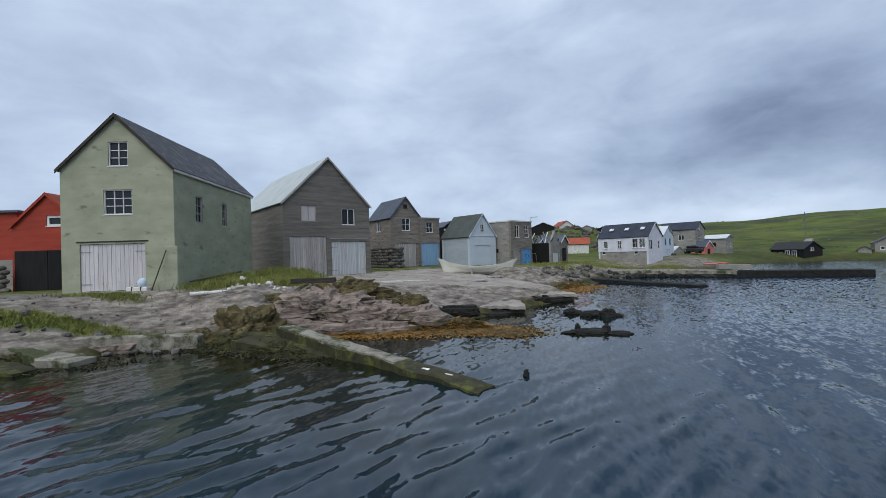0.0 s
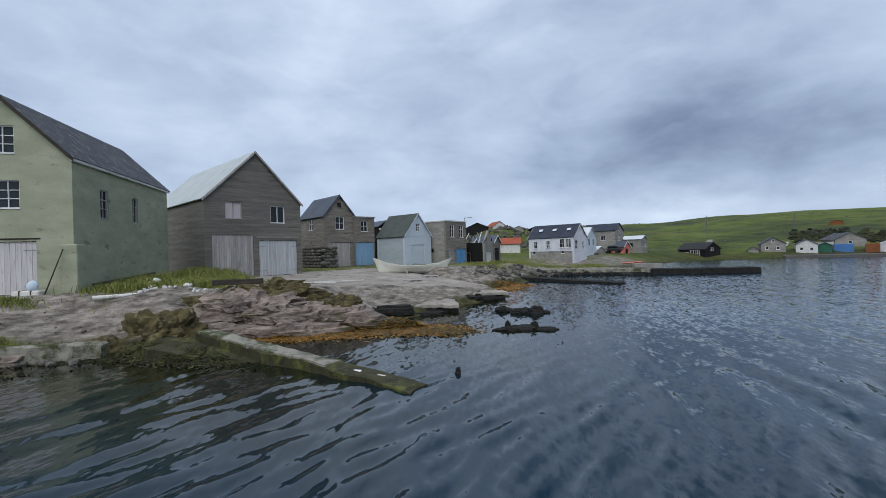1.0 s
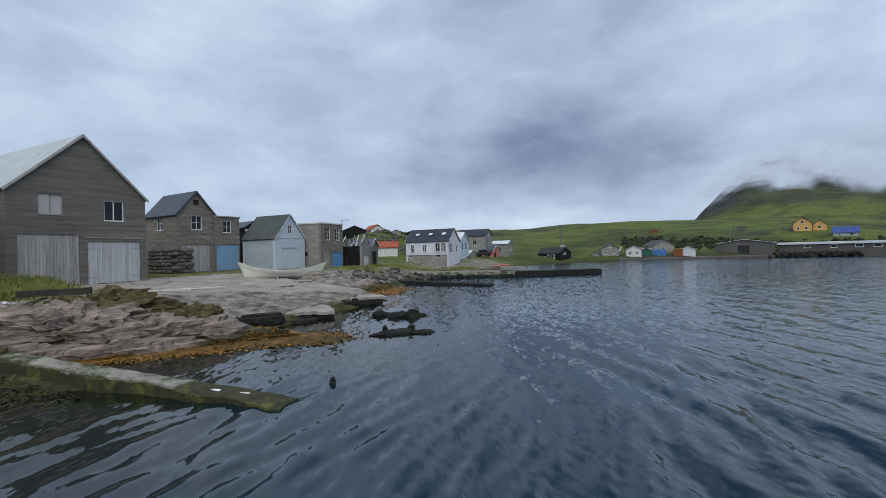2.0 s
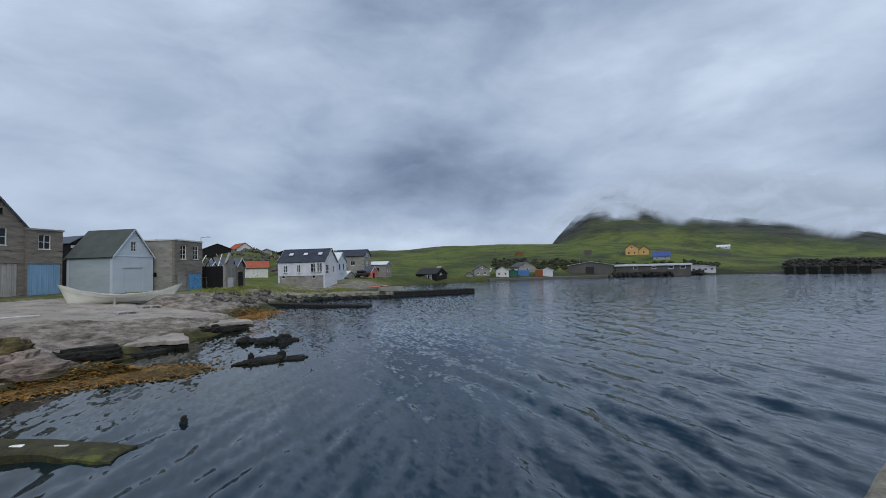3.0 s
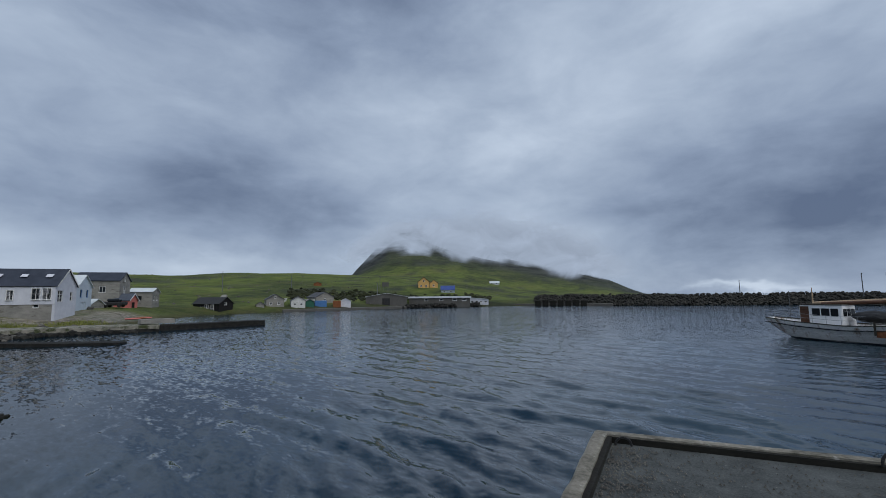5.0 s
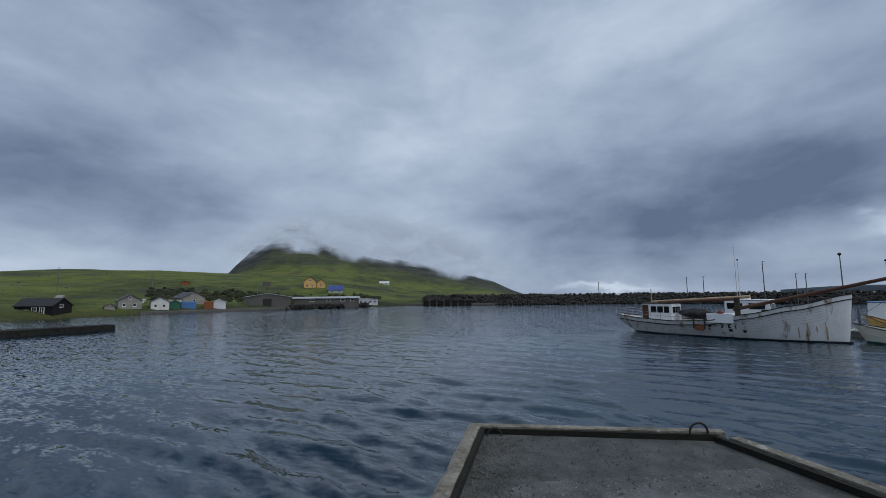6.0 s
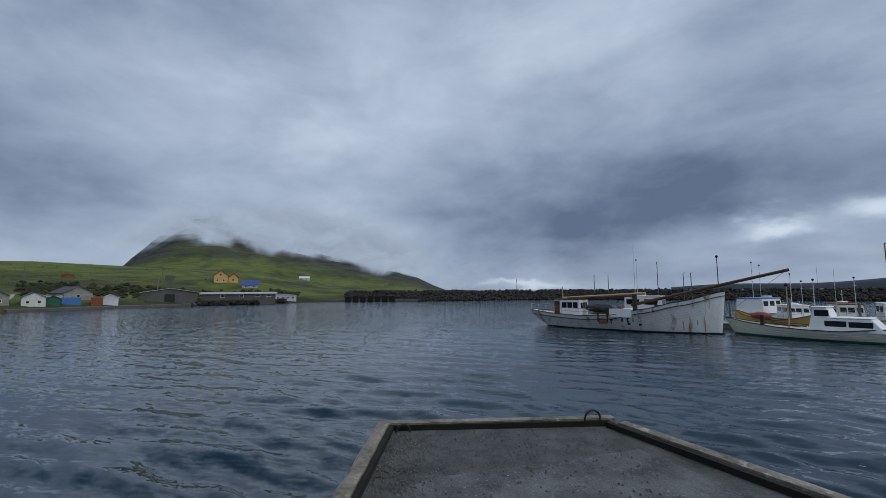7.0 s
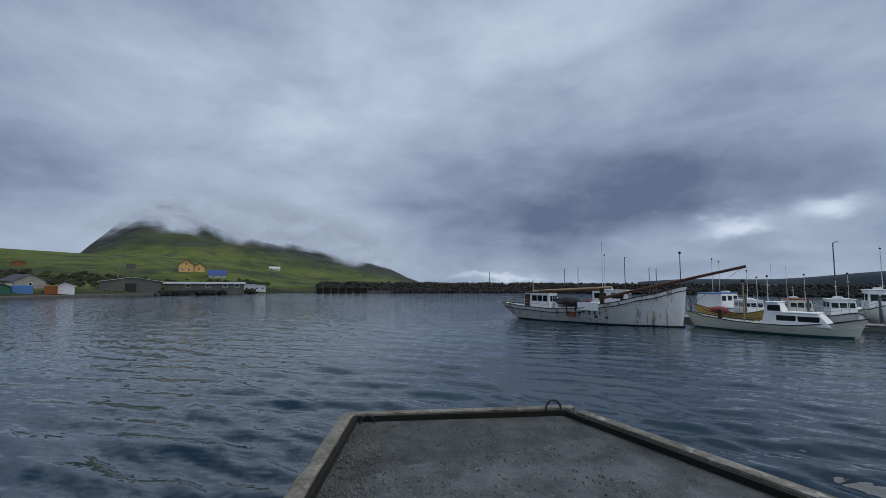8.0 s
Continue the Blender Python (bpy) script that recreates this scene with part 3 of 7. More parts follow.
def ground_sheet():
    def axis(lo, hi, fine, ends, n):
        mid = np.arange(lo, hi, fine)
        k = np.linspace(0, 1, n)[1:]
        return np.concatenate([(lo + (ends[0] - lo) * k**2.6)[::-1], mid, hi + (ends[1] - hi) * k**2.6])

    xs, ys = axis(-27, 24, 0.24, (-1500, 2300), 110), axis(11, 52, 0.24, (-400, 2300), 110)
    X, Y = np.meshgrid(xs, ys)
    x, y = X.ravel(), Y.ravel()
    z = land_height(x, y)
    d = shore_distance(x, y)
    nx, ny = len(xs), len(ys)
    me = bpy.data.meshes.new("ground")
    i = np.arange(nx * ny).reshape(ny, nx)
    quads = np.stack([i[:-1, :-1], i[:-1, 1:], i[1:, 1:], i[1:, :-1]], -1).reshape(-1, 4)
    me.from_pydata(np.stack([x, y, z], 1).tolist(), [], quads.tolist())
    r = np.hypot(x, y)
    wob = vnoise(x, y, 0.5, 21)
    far = smoothstep(45, 90, r)
    algae = smoothstep(0.55, 0.25, z + 0.12 * wob) * smoothstep(200, 90, r)
    rock = smoothstep(60, 40, r) * smoothstep(7.0, 4.6, d + 1.2 * wob)
    slip = smoothstep(-4.5, -2.0, x + wob) * smoothstep(44, 38, y) * smoothstep(13, 9, x - 0.35 * (y - 25))
    gravel = np.maximum(slip, smoothstep(21.5, 20.0, y + 0.8 * wob) * smoothstep(-5, -9, x))
    gravel = np.maximum(gravel, smoothstep(14, 16, x) * smoothstep(10, 4, d + wob) * smoothstep(75, 60, r))
    bare = smoothstep(11, 15, x) * smoothstep(15, 9, d + 2.5 * wob) * smoothstep(80, 66, r) * smoothstep(-0.55, 0.1, vnoise(x, y, 0.35, 51))
    rock = np.maximum(rock, bare * 0.85)
    shoreband = smoothstep(8, 3, d + 2 * wob) * far * smoothstep(1.05, 0.8, y / np.maximum(x, 1.0))
    grass_strip = bump2(x, y, -13.2, 15.7, 2.2, 0.5, 8) + 0.8 * bump2(x, y, -16.6, 15.0, 2.2, 0.4, 10)
    gravel = gravel * (1 - np.clip(grass_strip * 2.2, 0, 1))
    rock = rock * (1 - np.clip(grass_strip * 2.2, 0, 1))
    gz = np.gradient(z.reshape(ny, nx))
    steep = np.hypot(gz[0] / np.gradient(ys)[:, None], gz[1] / np.gradient(xs)[None, :]).ravel()
    cliff = smoothstep(0.34, 0.55, steep + 0.12 * vnoise(x, y, 0.012, 31)) * smoothstep(300, 420, r)
    cliff = np.maximum(cliff, 0.8 * smoothstep(0.32, 0.75, vnoise(x, y * 2.2, 0.035, 33)) * smoothstep(90, 130, r) * smoothstep(4, 30, d))
    cliff = np.maximum(cliff, shoreband * 0.8)
    cliff = np.maximum(cliff, (0.84 + 0.30 * vnoise(x, y, 0.02, 37)) * smoothstep(380, 520, r))
    cliff = np.maximum(cliff, smoothstep(52, 78, z + 8 * vnoise(x, y, 0.02, 39)))
    for name, vals in (("far", far), ("algae", algae), ("rock", rock), ("gravel", gravel), ("cliff", cliff)):
        a = me.attributes.new(name, "FLOAT", "POINT")
        a.data.foreach_set("value", np.clip(vals, 0, 1).astype(np.float32))
    ob = mesh_part("ground", me, "ground", smooth=True)
    return tagged(ob, "rocky shore rising to a green grassy hillside and mountain", "ground", kind="structure")


ground_sheet()


def sea():
    """One sheet of water round the quay, with small wind waves near it."""
    rings = np.concatenate([np.linspace(0.3, 3, 6), np.geomspace(3.1, 55, 400), np.geomspace(57, 4500, 60)])
    ang = np.concatenate([np.linspace(radians(-70), radians(145), 900, endpoint=False), np.linspace(radians(145), radians(290), 60, endpoint=False)])
    n = len(ang)
    R, A = np.meshgrid(rings, ang, indexing="ij")
    x, y = (R * np.cos(A)).ravel() + 0.0, (R * np.sin(A)).ravel()
    r = R.ravel()
    z = np.zeros_like(x)
    rng = np.random.RandomState(5)
    warp_x, warp_y = x + 0.15 * vnoise(x, y, 0.25, 41, 3), y + 0.15 * vnoise(x, y, 0.25, 42, 3)
    for k in range(24):
        lam = 0.26 * 1.10 ** k
        th = radians(-30) + rng.normal() * 0.36
        held = smoothstep(1.0, 2.0, lam / (0.03 * r))
        z += 0.0108 * lam * min(1.0, lam**-0.75) * held * np.sin(2 * np.pi * (warp_x * math.cos(th) + warp_y * math.sin(th)) / lam + rng.rand() * 6.28)
    calm = 0.35 + 0.65 * smoothstep(-1, 10, -shore_distance(x, y))
    gust = 0.75 + 0.45 * vnoise(x, y, 0.06, 44, 2)
    z = z * calm * gust * smoothstep(52, 22, r) * (0.55 + 0.55 * smoothstep(22, 8, r))
    me = bpy.data.meshes.new("water")
    i = np.arange(len(rings) * n).reshape(len(rings), n)
    j = np.roll(i, -1, 1)
    quads = np.stack([i[:-1], i[1:], j[1:], j[:-1]], -1).reshape(-1, 4)
    verts = np.stack([x, y, z], 1)
    me.from_pydata(verts.tolist(), [], quads.tolist() + [i[0].tolist()])
    a = me.attributes.new("shallow", "FLOAT", "POINT")
    sh = smoothstep(9.5, 1.0, -shore_distance(x, y) + 1.5 * vnoise(x, y, 0.3, 46)) * smoothstep(45, 25, r)
    a.data.foreach_set("value", np.clip(sh, 0, 1).astype(np.float32))
    a = me.attributes.new("ripple", "FLOAT", "POINT")
    a.data.foreach_set("value", ((0.24 + 0.16 * smoothstep(8, 40, r) + 0.62 * smoothstep(45, 120, r)) * (0.45 + 0.55 * calm) * (0.7 + 0.5 * gust)).astype(np.float32))
    ob = mesh_part("water", me, "water", smooth=True)
    return tagged(ob, "dark blue harbour water ruffled by small waves", "water", kind="structure")


sea()


# ---- houses ----
def wall_sheet(w, top, holes, thick, slopes=None):
    """A wall w wide in the xz plane, front at y = 0, with rectangular openings cut through; slopes: (eave, apex) for a gable."""
    xs = sorted({0.0, w, *(v for h in holes for v in (h[0], h[0] + h[2]))})
    zs = sorted({-0.6, top, *(v for h in holes for v in (h[1], h[1] + h[3]))})
    bm = bmesh.new()
    for x0, x1 in zip(xs, xs[1:]):
        for z0, z1 in zip(zs, zs[1:]):
            cx, cz = (x0 + x1) / 2, (z0 + z1) / 2
            if any(h[0] < cx < h[0] + h[2] and h[1] < cz < h[1] + h[3] for h in holes):
                continue
            bm.faces.new([bm.verts.new(c) for c in ((x0, 0, z0), (x1, 0, z0), (x1, 0, z1), (x0, 0, z1))])
    bmesh.ops.remove_doubles(bm, verts=bm.verts, dist=1e-5)
    if slopes:
        eave, apex, ax = slopes
        for s in (0, 1):
            run = ax if s == 0 else w - ax
            nrm = Vector((-(apex - eave), 0, run) if s == 0 else (apex - eave, 0, run))
            bmesh.ops.bisect_plane(bm, geom=bm.verts[:] + bm.edges[:] + bm.faces[:], plane_co=(ax, 0, apex), plane_no=nrm, clear_outer=True)
    r = bmesh.ops.extrude_face_region(bm, geom=bm.faces[:])
    for v in r["geom"]:
        if isinstance(v, bmesh.types.BMVert):
            v.co.y += thick
    return bm


def roof_slope(run, rise, length, thick, wave=0.0, pitch=0.17):
    """A slope from its ridge (x = 0, z = 0) down to x = run; y along the ridge; corrugated where wave is given."""
    bm = bmesh.new()
    n = max(1, int(length / (pitch / 4))) if wave else 1
    rows = []
    nrm = Vector((rise, 0, run)).normalized()
    for k in range(n + 1):
        y = length * k / n
        off = wave * math.sin(2 * math.pi * y / pitch) if wave else 0.0
        rows.append([bm.verts.new(Vector((x, y, z)) + nrm * (off + t)) for x, z, t in ((0, 0, thick), (run, -rise, thick), (run, -rise, 0), (0, 0, 0))])
    for a, b in zip(rows, rows[1:]):
        for i in range(4):
            bm.faces.new((a[i], b[i], b[(i + 1) % 4], a[(i + 1) % 4]))
    bm.faces.new(rows[0])
    bm.faces.new(rows[-1])
    return bm


def face_matrix(face, w, length):
    return {"front": Matrix.Identity(4), "left": Matrix.Translation((0, length, 0)) @ Matrix.Rotation(-math.pi / 2, 4, "Z"),
            "right": Matrix.Translation((w, 0, 0)) @ Matrix.Rotation(math.pi / 2, 4, "Z"),
            "back": Matrix.Translation((w, length, 0)) @ Matrix.Rotation(math.pi, 4, "Z")}[face]


def window(parent, m, x, z, w, h, nx=2, nz=2, frame="window_white", depth=0.12, bar=0.035, fill="glass", edge=0.05):
    """A framed window with bars and single panes, set into an opening."""
    iw, ih = w - 2 * edge, h - 2 * edge
    bm = bmesh.new()
    outer = [bm.verts.new(q) for q in ((x, depth - 0.07, z), (x + w, depth - 0.07, z), (x + w, depth - 0.07, z + h), (x, depth - 0.07, z + h))]
    inner = [bm.verts.new(q) for q in ((x + edge, depth - 0.07, z + edge), (x + w - edge, depth - 0.07, z + edge), (x + w - edge, depth - 0.07, z + h - edge), (x + edge, depth - 0.07, z + h - edge))]
    for i in range(4):
        bm.faces.new((outer[i], outer[(i + 1) % 4], inner[(i + 1) % 4], inner[i]))
    for v in bmesh.ops.extrude_face_region(bm, geom=bm.faces[:])["geom"]:
        if isinstance(v, bmesh.types.BMVert):
            v.co.y += 0.12
    bm.transform(m)
    win = part("window", bm, frame, parent)
    for i in range(1, nx):
        cx = x + edge + iw * i / nx
        b2 = boxed(cx - bar / 2, depth - 0.05, z + edge, cx + bar / 2, depth + 0.03, z + h - edge)
        b2.transform(m)
        part("glazing_bar", b2, frame, win)
    for j in range(1, nz):
        cz = z + edge + ih * j / nz
        b2 = boxed(x + edge, depth - 0.045, cz - bar / 2, x + w - edge, depth + 0.025, cz + bar / 2)
        b2.transform(m)
        part("glazing_bar", b2, frame, win)
    sill = boxed(x - 0.03, -0.03, z - 0.035, x + w + 0.03, depth - 0.02, z, 0.006)
    sill.transform(m)
    part("sill", sill, frame, win)
    for i in range(nx):
        for j in range(nz):
            pane = boxed(x + edge + iw * i / nx, depth, z + edge + ih * j / nz, x + edge + iw * (i + 1) / nx, depth + 0.012, z + edge + ih * (j + 1) / nz)
            pane.transform(m)
            part("pane", pane, fill, win)
    return win


def plank_door(parent, m, x, z, w, h, material, leaves=2, board=0.16, depth=0.06, label="", hinges=True, uneven=0.03):
    """A boarded door of upright planks, in one or two leaves, with strap hinges."""
    rng = random.Random(int(x * 100 + w * 1000))
    back = boxed(x, depth + 0.045, z, x + w, depth + 0.075, z + h)
    back.transform(m)
    door = part("door", back, "dark_inside", parent, label)
    n = max(2, round(w / board))
    bw = w / n
    meshes = []
    for k in range(4):
        bm = boxed(0.004, 0, rng.uniform(0, uneven), bw - 0.004, 0.035, h - rng.uniform(0, uneven), 0.006)
        me = bpy.data.meshes.new("plank")
        bm.transform(m.to_3x3().to_4x4())
        bm.to_mesh(me)
        bm.free()
        me.materials.append(M[material])
        meshes.append(me)
    for k in range(n):
        p = mesh_part("plank", rng.choice(meshes), None, door)
        p.location = m @ Vector((x + k * bw, depth + rng.uniform(0, 0.008), z))
    if hinges:
        for side in range(leaves):
            for fz in (0.14, 0.82):
                hx = x + 0.02 if side == 0 else x + w - 0.02
                s = 1 if side == 0 else -1
                bm = boxed(min(hx, hx + s * w * 0.16), depth - 0.014, z + h * fz, max(hx, hx + s * w * 0.16), depth - 0.001, z + h * fz + 0.045)
                bm.transform(m)
                part("hinge", bm, "steel", door)
    return door


def house(name, at, turn, w, length, z0, eave, apex, label, wall, roof, openings=(), category="house", overhang=0.18, wave=0.0, verge="", thick=0.25,
          ax=None, flat=False, group="", roof_label="", roof_thick=0.07):
    """A gabled house. Its origin is the front's left foot, x along the front, y backwards. openings: (face, kind, x, z, w, h, options)."""
    ob = thing(name, pose(at[0], at[1], z0, 0, 0, turn), label, category, group)
    e, a = eave - z0, apex - z0
    ax = w / 2 if ax is None else ax
    holes = {f: [] for f in ("front", "left", "right", "back")}
    for face, kind, x, z, ww, hh, *_ in openings:
        holes[face].append((x, z, ww, hh))
    for face in holes:
        gable = face in ("front", "back") and not flat
        ww = w if face in ("front", "back") else length - 2 * thick
        hs = holes[face]
        if face in ("left", "right"):
            hs = [(x - thick, z, a1, b1) for x, z, a1, b1 in hs]
        fx = ax if face == "front" else w - ax
        bm = wall_sheet(ww, a if gable else e, hs, thick, (e, a, fx) if gable else None)
        m = face_matrix(face, w, length)
        if face in ("left", "right"):
            m = m @ Matrix.Translation((thick, 0, 0))
        bm.transform(m)
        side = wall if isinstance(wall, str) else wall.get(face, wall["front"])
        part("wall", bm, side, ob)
    if flat:
        bm = boxed(-overhang, -overhang, e, w + overhang, length + overhang, e + 0.14, 0.01)
        part("roof", bm, roof, ob, roof_label)
    else:
        for s in (0, 1):
            run = (ax if s == 0 else w - ax)
            k = (run + overhang) / run
            bm = roof_slope(run * k, (a - e) * k, length + 2 * overhang, roof_thick, wave)
            if s == 0:
                bm.transform(Matrix.Diagonal((-1, 1, 1, 1)))
            bm.transform(Matrix.Translation((ax, -overhang, a)))
            part("roof", bm, roof, ob, roof_label)
            if verge:
                for yy in (-overhang - 0.03, length + overhang):
                    bm = bmesh.new()
                    pts = ((0, 0.08), (run * k, -(a - e) * k + 0.08), (run * k, -(a - e) * k - 0.10), (0, -0.10))
                    f0 = [bm.verts.new((px, 0, pz)) for px, pz in pts]
                    f1 = [bm.verts.new((px, 0.03, pz)) for px, pz in pts]
                    bm.faces.new(f0)
                    bm.faces.new(f1)
                    for i in range(4):
                        bm.faces.new((f0[i], f0[(i + 1) % 4], f1[(i + 1) % 4], f1[i]))
                    if s == 0:
                        bm.transform(Matrix.Diagonal((-1, 1, 1, 1)))
                    bm.transform(Matrix.Translation((ax, yy, a)))
                    part("verge_board", bm, verge, ob)
    floor_bm = boxed(thick + 0.01, thick + 0.01, -0.2, w - thick - 0.01, length - thick - 0.01, 0.02)
    part("inner_floor", floor_bm, "dark_inside", ob)
    for face, kind, x, z, ww, hh, *opt in openings:
        m = face_matrix(face, w, length)
        o = opt[0] if opt else {}
        if kind == "window":
            window(ob, m, x, z, ww, hh, **o)
        elif kind == "door":
            plank_door(ob, m, x, z, ww, hh, **o)
    return ob

# ---- boathouses along the shore ----
WB = {"frame": "window_white"}
green = house("boathouse", (-18.27, 20.28), 4, 5.16, 9.8, 1.77, 7.66, 10.2, "tall green rendered boathouse with slate roof and white doors", "green_render", "slate_roof", [
    ("front", "door", 0.82, 0.02, 2.98, 2.26, dict(material="white_wood", board=0.2, label="double white boarded door")),
    ("front", "window", 1.95, 3.68, 1.3, 1.19, dict(nx=3, nz=3, bar=0.03, edge=0.045)),
    ("front", "window", 2.2, 6.0, 0.9, 1.17, dict(nx=2, nz=3, bar=0.03, edge=0.045)),
    ("right", "window", 2.1, 3.4, 0.72, 1.4, dict(nx=2, nz=3, frame="weathered_wood")),
    ("right", "window", 5.2, 3.4, 0.62, 1.4, dict(nx=2, nz=3, frame="weathered_wood")),
], verge="dark_timber", overhang=0.12, category="boathouse")
part("buttress", boxed(4.72, -0.12, -0.6, 5.34, 0.5, 2.1, 0.03), "green_render", green)
part("lintel", boxed(0.68, -0.04, 2.36, 3.95, 0.02, 2.42, 0.01), "dark_timber", green)
part("eave_board", boxed(5.17, -0.1, 5.68, 5.3, 9.9, 5.84, 0.01), "off_white", green)

grey = house("boathouse", (-11.83, 31.1), 40, 7.2, 12.5, 1.6, 7.25, 10.86, "large grey concrete boathouse with pale metal roof", "grey_concrete", "light_metal_roof", [
    ("front", "door", 0.48, 0.02, 2.87, 3.1, dict(material="weathered_wood", label="weathered grey double door", hinges=True)),
    ("front", "door", 3.77, 0.02, 3.05, 2.68, dict(material="faded_blue_wood", label="flaking pale blue boarded door", board=0.13)),
    ("front", "window", 1.4, 4.27, 1.16, 1.24, dict(nx=2, nz=1, fill="curtain", frame="weathered_wood")),
    ("front", "window", 4.7, 4.05, 1.15, 1.3, dict(nx=2, nz=1, bar=0.05)),
], wave=0.014, verge="weathered_wood", overhang=0.14, category="boathouse")
part("lintel", boxed(3.6, -0.03, 2.9, 7.0, 0.02, 3.0, 0.01), "pale_concrete", grey)

gable3 = house("boathouse", (-5.52, 43.89), 35, 3.58, 5.2, 1.8, 7.04, 9.15, "brown concrete boathouse with dark metal gable roof", "brown_concrete", "dark_metal_roof", [
    ("front", "door", 0.5, 0.0, 2.5, 2.5, dict(material="weathered_wood", label="old grey boarded door")),
    ("front", "window", 1.33, 3.85, 0.98, 1.3, dict(nx=2, nz=2)),
    ("front", "window", 1.55, 6.15, 0.5, 0.45, dict(nx=1, nz=1, frame="dark_timber")),
    ("left", "window", 1.9, 3.85, 1.0, 1.25, dict(nx=2, nz=2)),
], verge="dark_metal_roof", overhang=0.15, wave=0.012, category="boathouse")
flat4 = house("boathouse", (-2.59, 45.65), 35, 2.49, 4.5, 1.83, 6.9, 6.9, "flat-roofed brown concrete boathouse with blue door", "brown_concrete", "pale_concrete", [
    ("front", "door", 0.08, 0.0, 2.3, 2.45, dict(material="blue_door", label="sky blue boarded door")),
    ("front", "window", 0.78, 3.6, 0.85, 1.15, dict(nx=2, nz=2)),
], flat=True, overhang=0.08, category="boathouse")
black5 = house("shed", (-0.1, 50.5), 30, 2.2, 4.0, 1.9, 6.2, 6.9, "black tarred timber shed behind the boathouses", "black_tar", "dark_metal_roof", overhang=0.1, category="shed")
for zz in (2.6, 3.9):
    part("white_batten", boxed(0.05, -0.05, zz, 2.2, -0.002, zz + 0.22, 0.01), "off_white", black5)
part("green_hatch", boxed(0.1, -0.06, 0.2, 1.9, -0.004, 1.9, 0.01), "green_paint", black5)
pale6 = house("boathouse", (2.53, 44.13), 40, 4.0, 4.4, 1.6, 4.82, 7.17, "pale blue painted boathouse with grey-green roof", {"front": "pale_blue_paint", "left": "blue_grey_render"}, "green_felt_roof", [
    ("front", "door", 0.85, 0.0, 2.1, 2.25, dict(material="pale_blue_paint", label="flush pale blue boarded door", hinges=False, uneven=0.0)),
    ("front", "window", 1.72, 3.65, 0.56, 0.85, dict(nx=2, nz=3)),
], verge="pale_blue_paint", overhang=0.12, category="boathouse")
part("string_course", boxed(-0.03, -0.04, 3.18, 4.03, -0.002, 3.27, 0.01), "pale_blue_paint", pale6)
block7 = house("storehouse", (7.09, 45.63), 45, 4.02, 4.0, 1.1, 6.31, 6.31, "two-storey bare concrete storehouse with painted blue door", {"front": "brown_concrete", "left": "pale_concrete"}, "off_white", [
    ("front", "door", 1.95, 0.0, 1.95, 2.2, dict(material="graffiti_blue", label="blue door daubed with darker paint")),
    ("front", "window", 0.8, 3.5, 0.85, 1.35, dict(nx=2, nz=3)),
    ("front", "window", 2.6, 3.5, 0.85, 1.35, dict(nx=2, nz=3)),
    ("left", "window", 0.5, 3.6, 0.9, 1.1, dict(nx=2, nz=2)),
    ("left", "window", 1.9, 1.9, 0.4, 0.4, dict(nx=1, nz=1, frame="dark_timber")),
], flat=True, overhang=0.06, category="storehouse")
part("patch", boxed(0.4, -0.02, 0.0, 1.5, -0.003, 2.1, 0.004), "pale_concrete", block7)

ruin = house("ruined_shed", (12.14, 48.67), 58, 3.26, 4.0, 1.1, 3.93, 5.4, "ruined concrete shed with collapsed charred roof", {"front": "pale_concrete", "left": "black_tar"}, "dark_timber", [
    ("left", "window", 1.3, 0.0, 0.9, 1.7, dict(nx=1, nz=1, frame="off_white", fill="dark_inside")),
    ("front", "door", 0.6, 0.0, 2.1, 1.7, dict(material="off_white", label="patched white door")),
], overhang=-1.0, category="shed", verge="")
for o in list(ruin.children):
    if o.name.startswith("roof"):
        bpy.data.objects.remove(o)
rng = random.Random(4)
for k in range(7):
    y = 0.1 + k * 0.62
    for s in (-1, 1):
        tip = rng.uniform(0.3, 1.0)
        bm = tubed((1.63 + s * 1.63, y, 2.83), (1.63 + s * 1.63 * (1 - tip), y + rng.uniform(-0.2, 0.2), 2.83 + 1.47 * tip * rng.uniform(0.8, 1.0)), 0.06, 0.05, 5)
        part("rafter", bm, "off_white" if k % 3 else "black_tar", ruin)
# the open doorway's inner darkness is painted as black planks
small8 = house("shed", (14.17, 52.27), 58, 3.3, 3.0, 1.1, 4.0, 4.9, "small grey rendered shed with dark open doorway", "brown_concrete", "dark_metal_roof", [
    ("front", "door", 0.7, 0.0, 2.0, 2.2, dict(material="black_tar", label="dark tarred door"))], verge="off_white", category="shed")
redroof = house("shed", (24.0, 70.6), 72, 3.5, 3.8, 2.0, 4.0, 5.0, "low white shed with orange tiled roof", "off_white", "tile_red_roof", category="shed")

red_house = house("boathouse", (-23.76, 23.4), 5, 3.6, 6.0, 1.65, 5.3, 7.07, "red painted boathouse with black lower doors", "red_paint", "tile_red_roof", [
    ("front", "window", 1.75, 3.62, 0.95, 0.6, dict(nx=1, nz=1, edge=0.12)),
], verge="red_paint", category="boathouse", overhang=0.1)
for x0, x1 in ((0.15, 1.82), (1.84, 3.55)):
    part("lower_door", boxed(x0, -0.06, -0.1, x1, -0.004, 2.3, 0.01), "black_tar", red_house, "black tarred lower door")
for zz in (0.35, 2.0):
    part("hinge", boxed(2.6, -0.08, zz, 3.0, -0.061, zz + 0.05), "steel", red_house)
red_low = house("shed", (-29.6, 24.2), 4, 5.0, 6.0, 1.6, 6.2, 6.2, "low red timber shed with flat roof", "red_paint", "dark_metal_roof", flat=True, category="shed")
part("base_course", boxed(-0.02, -0.03, -0.2, 5.02, -0.003, 1.9, 0.01), "pale_concrete", red_low, "grey concrete base")

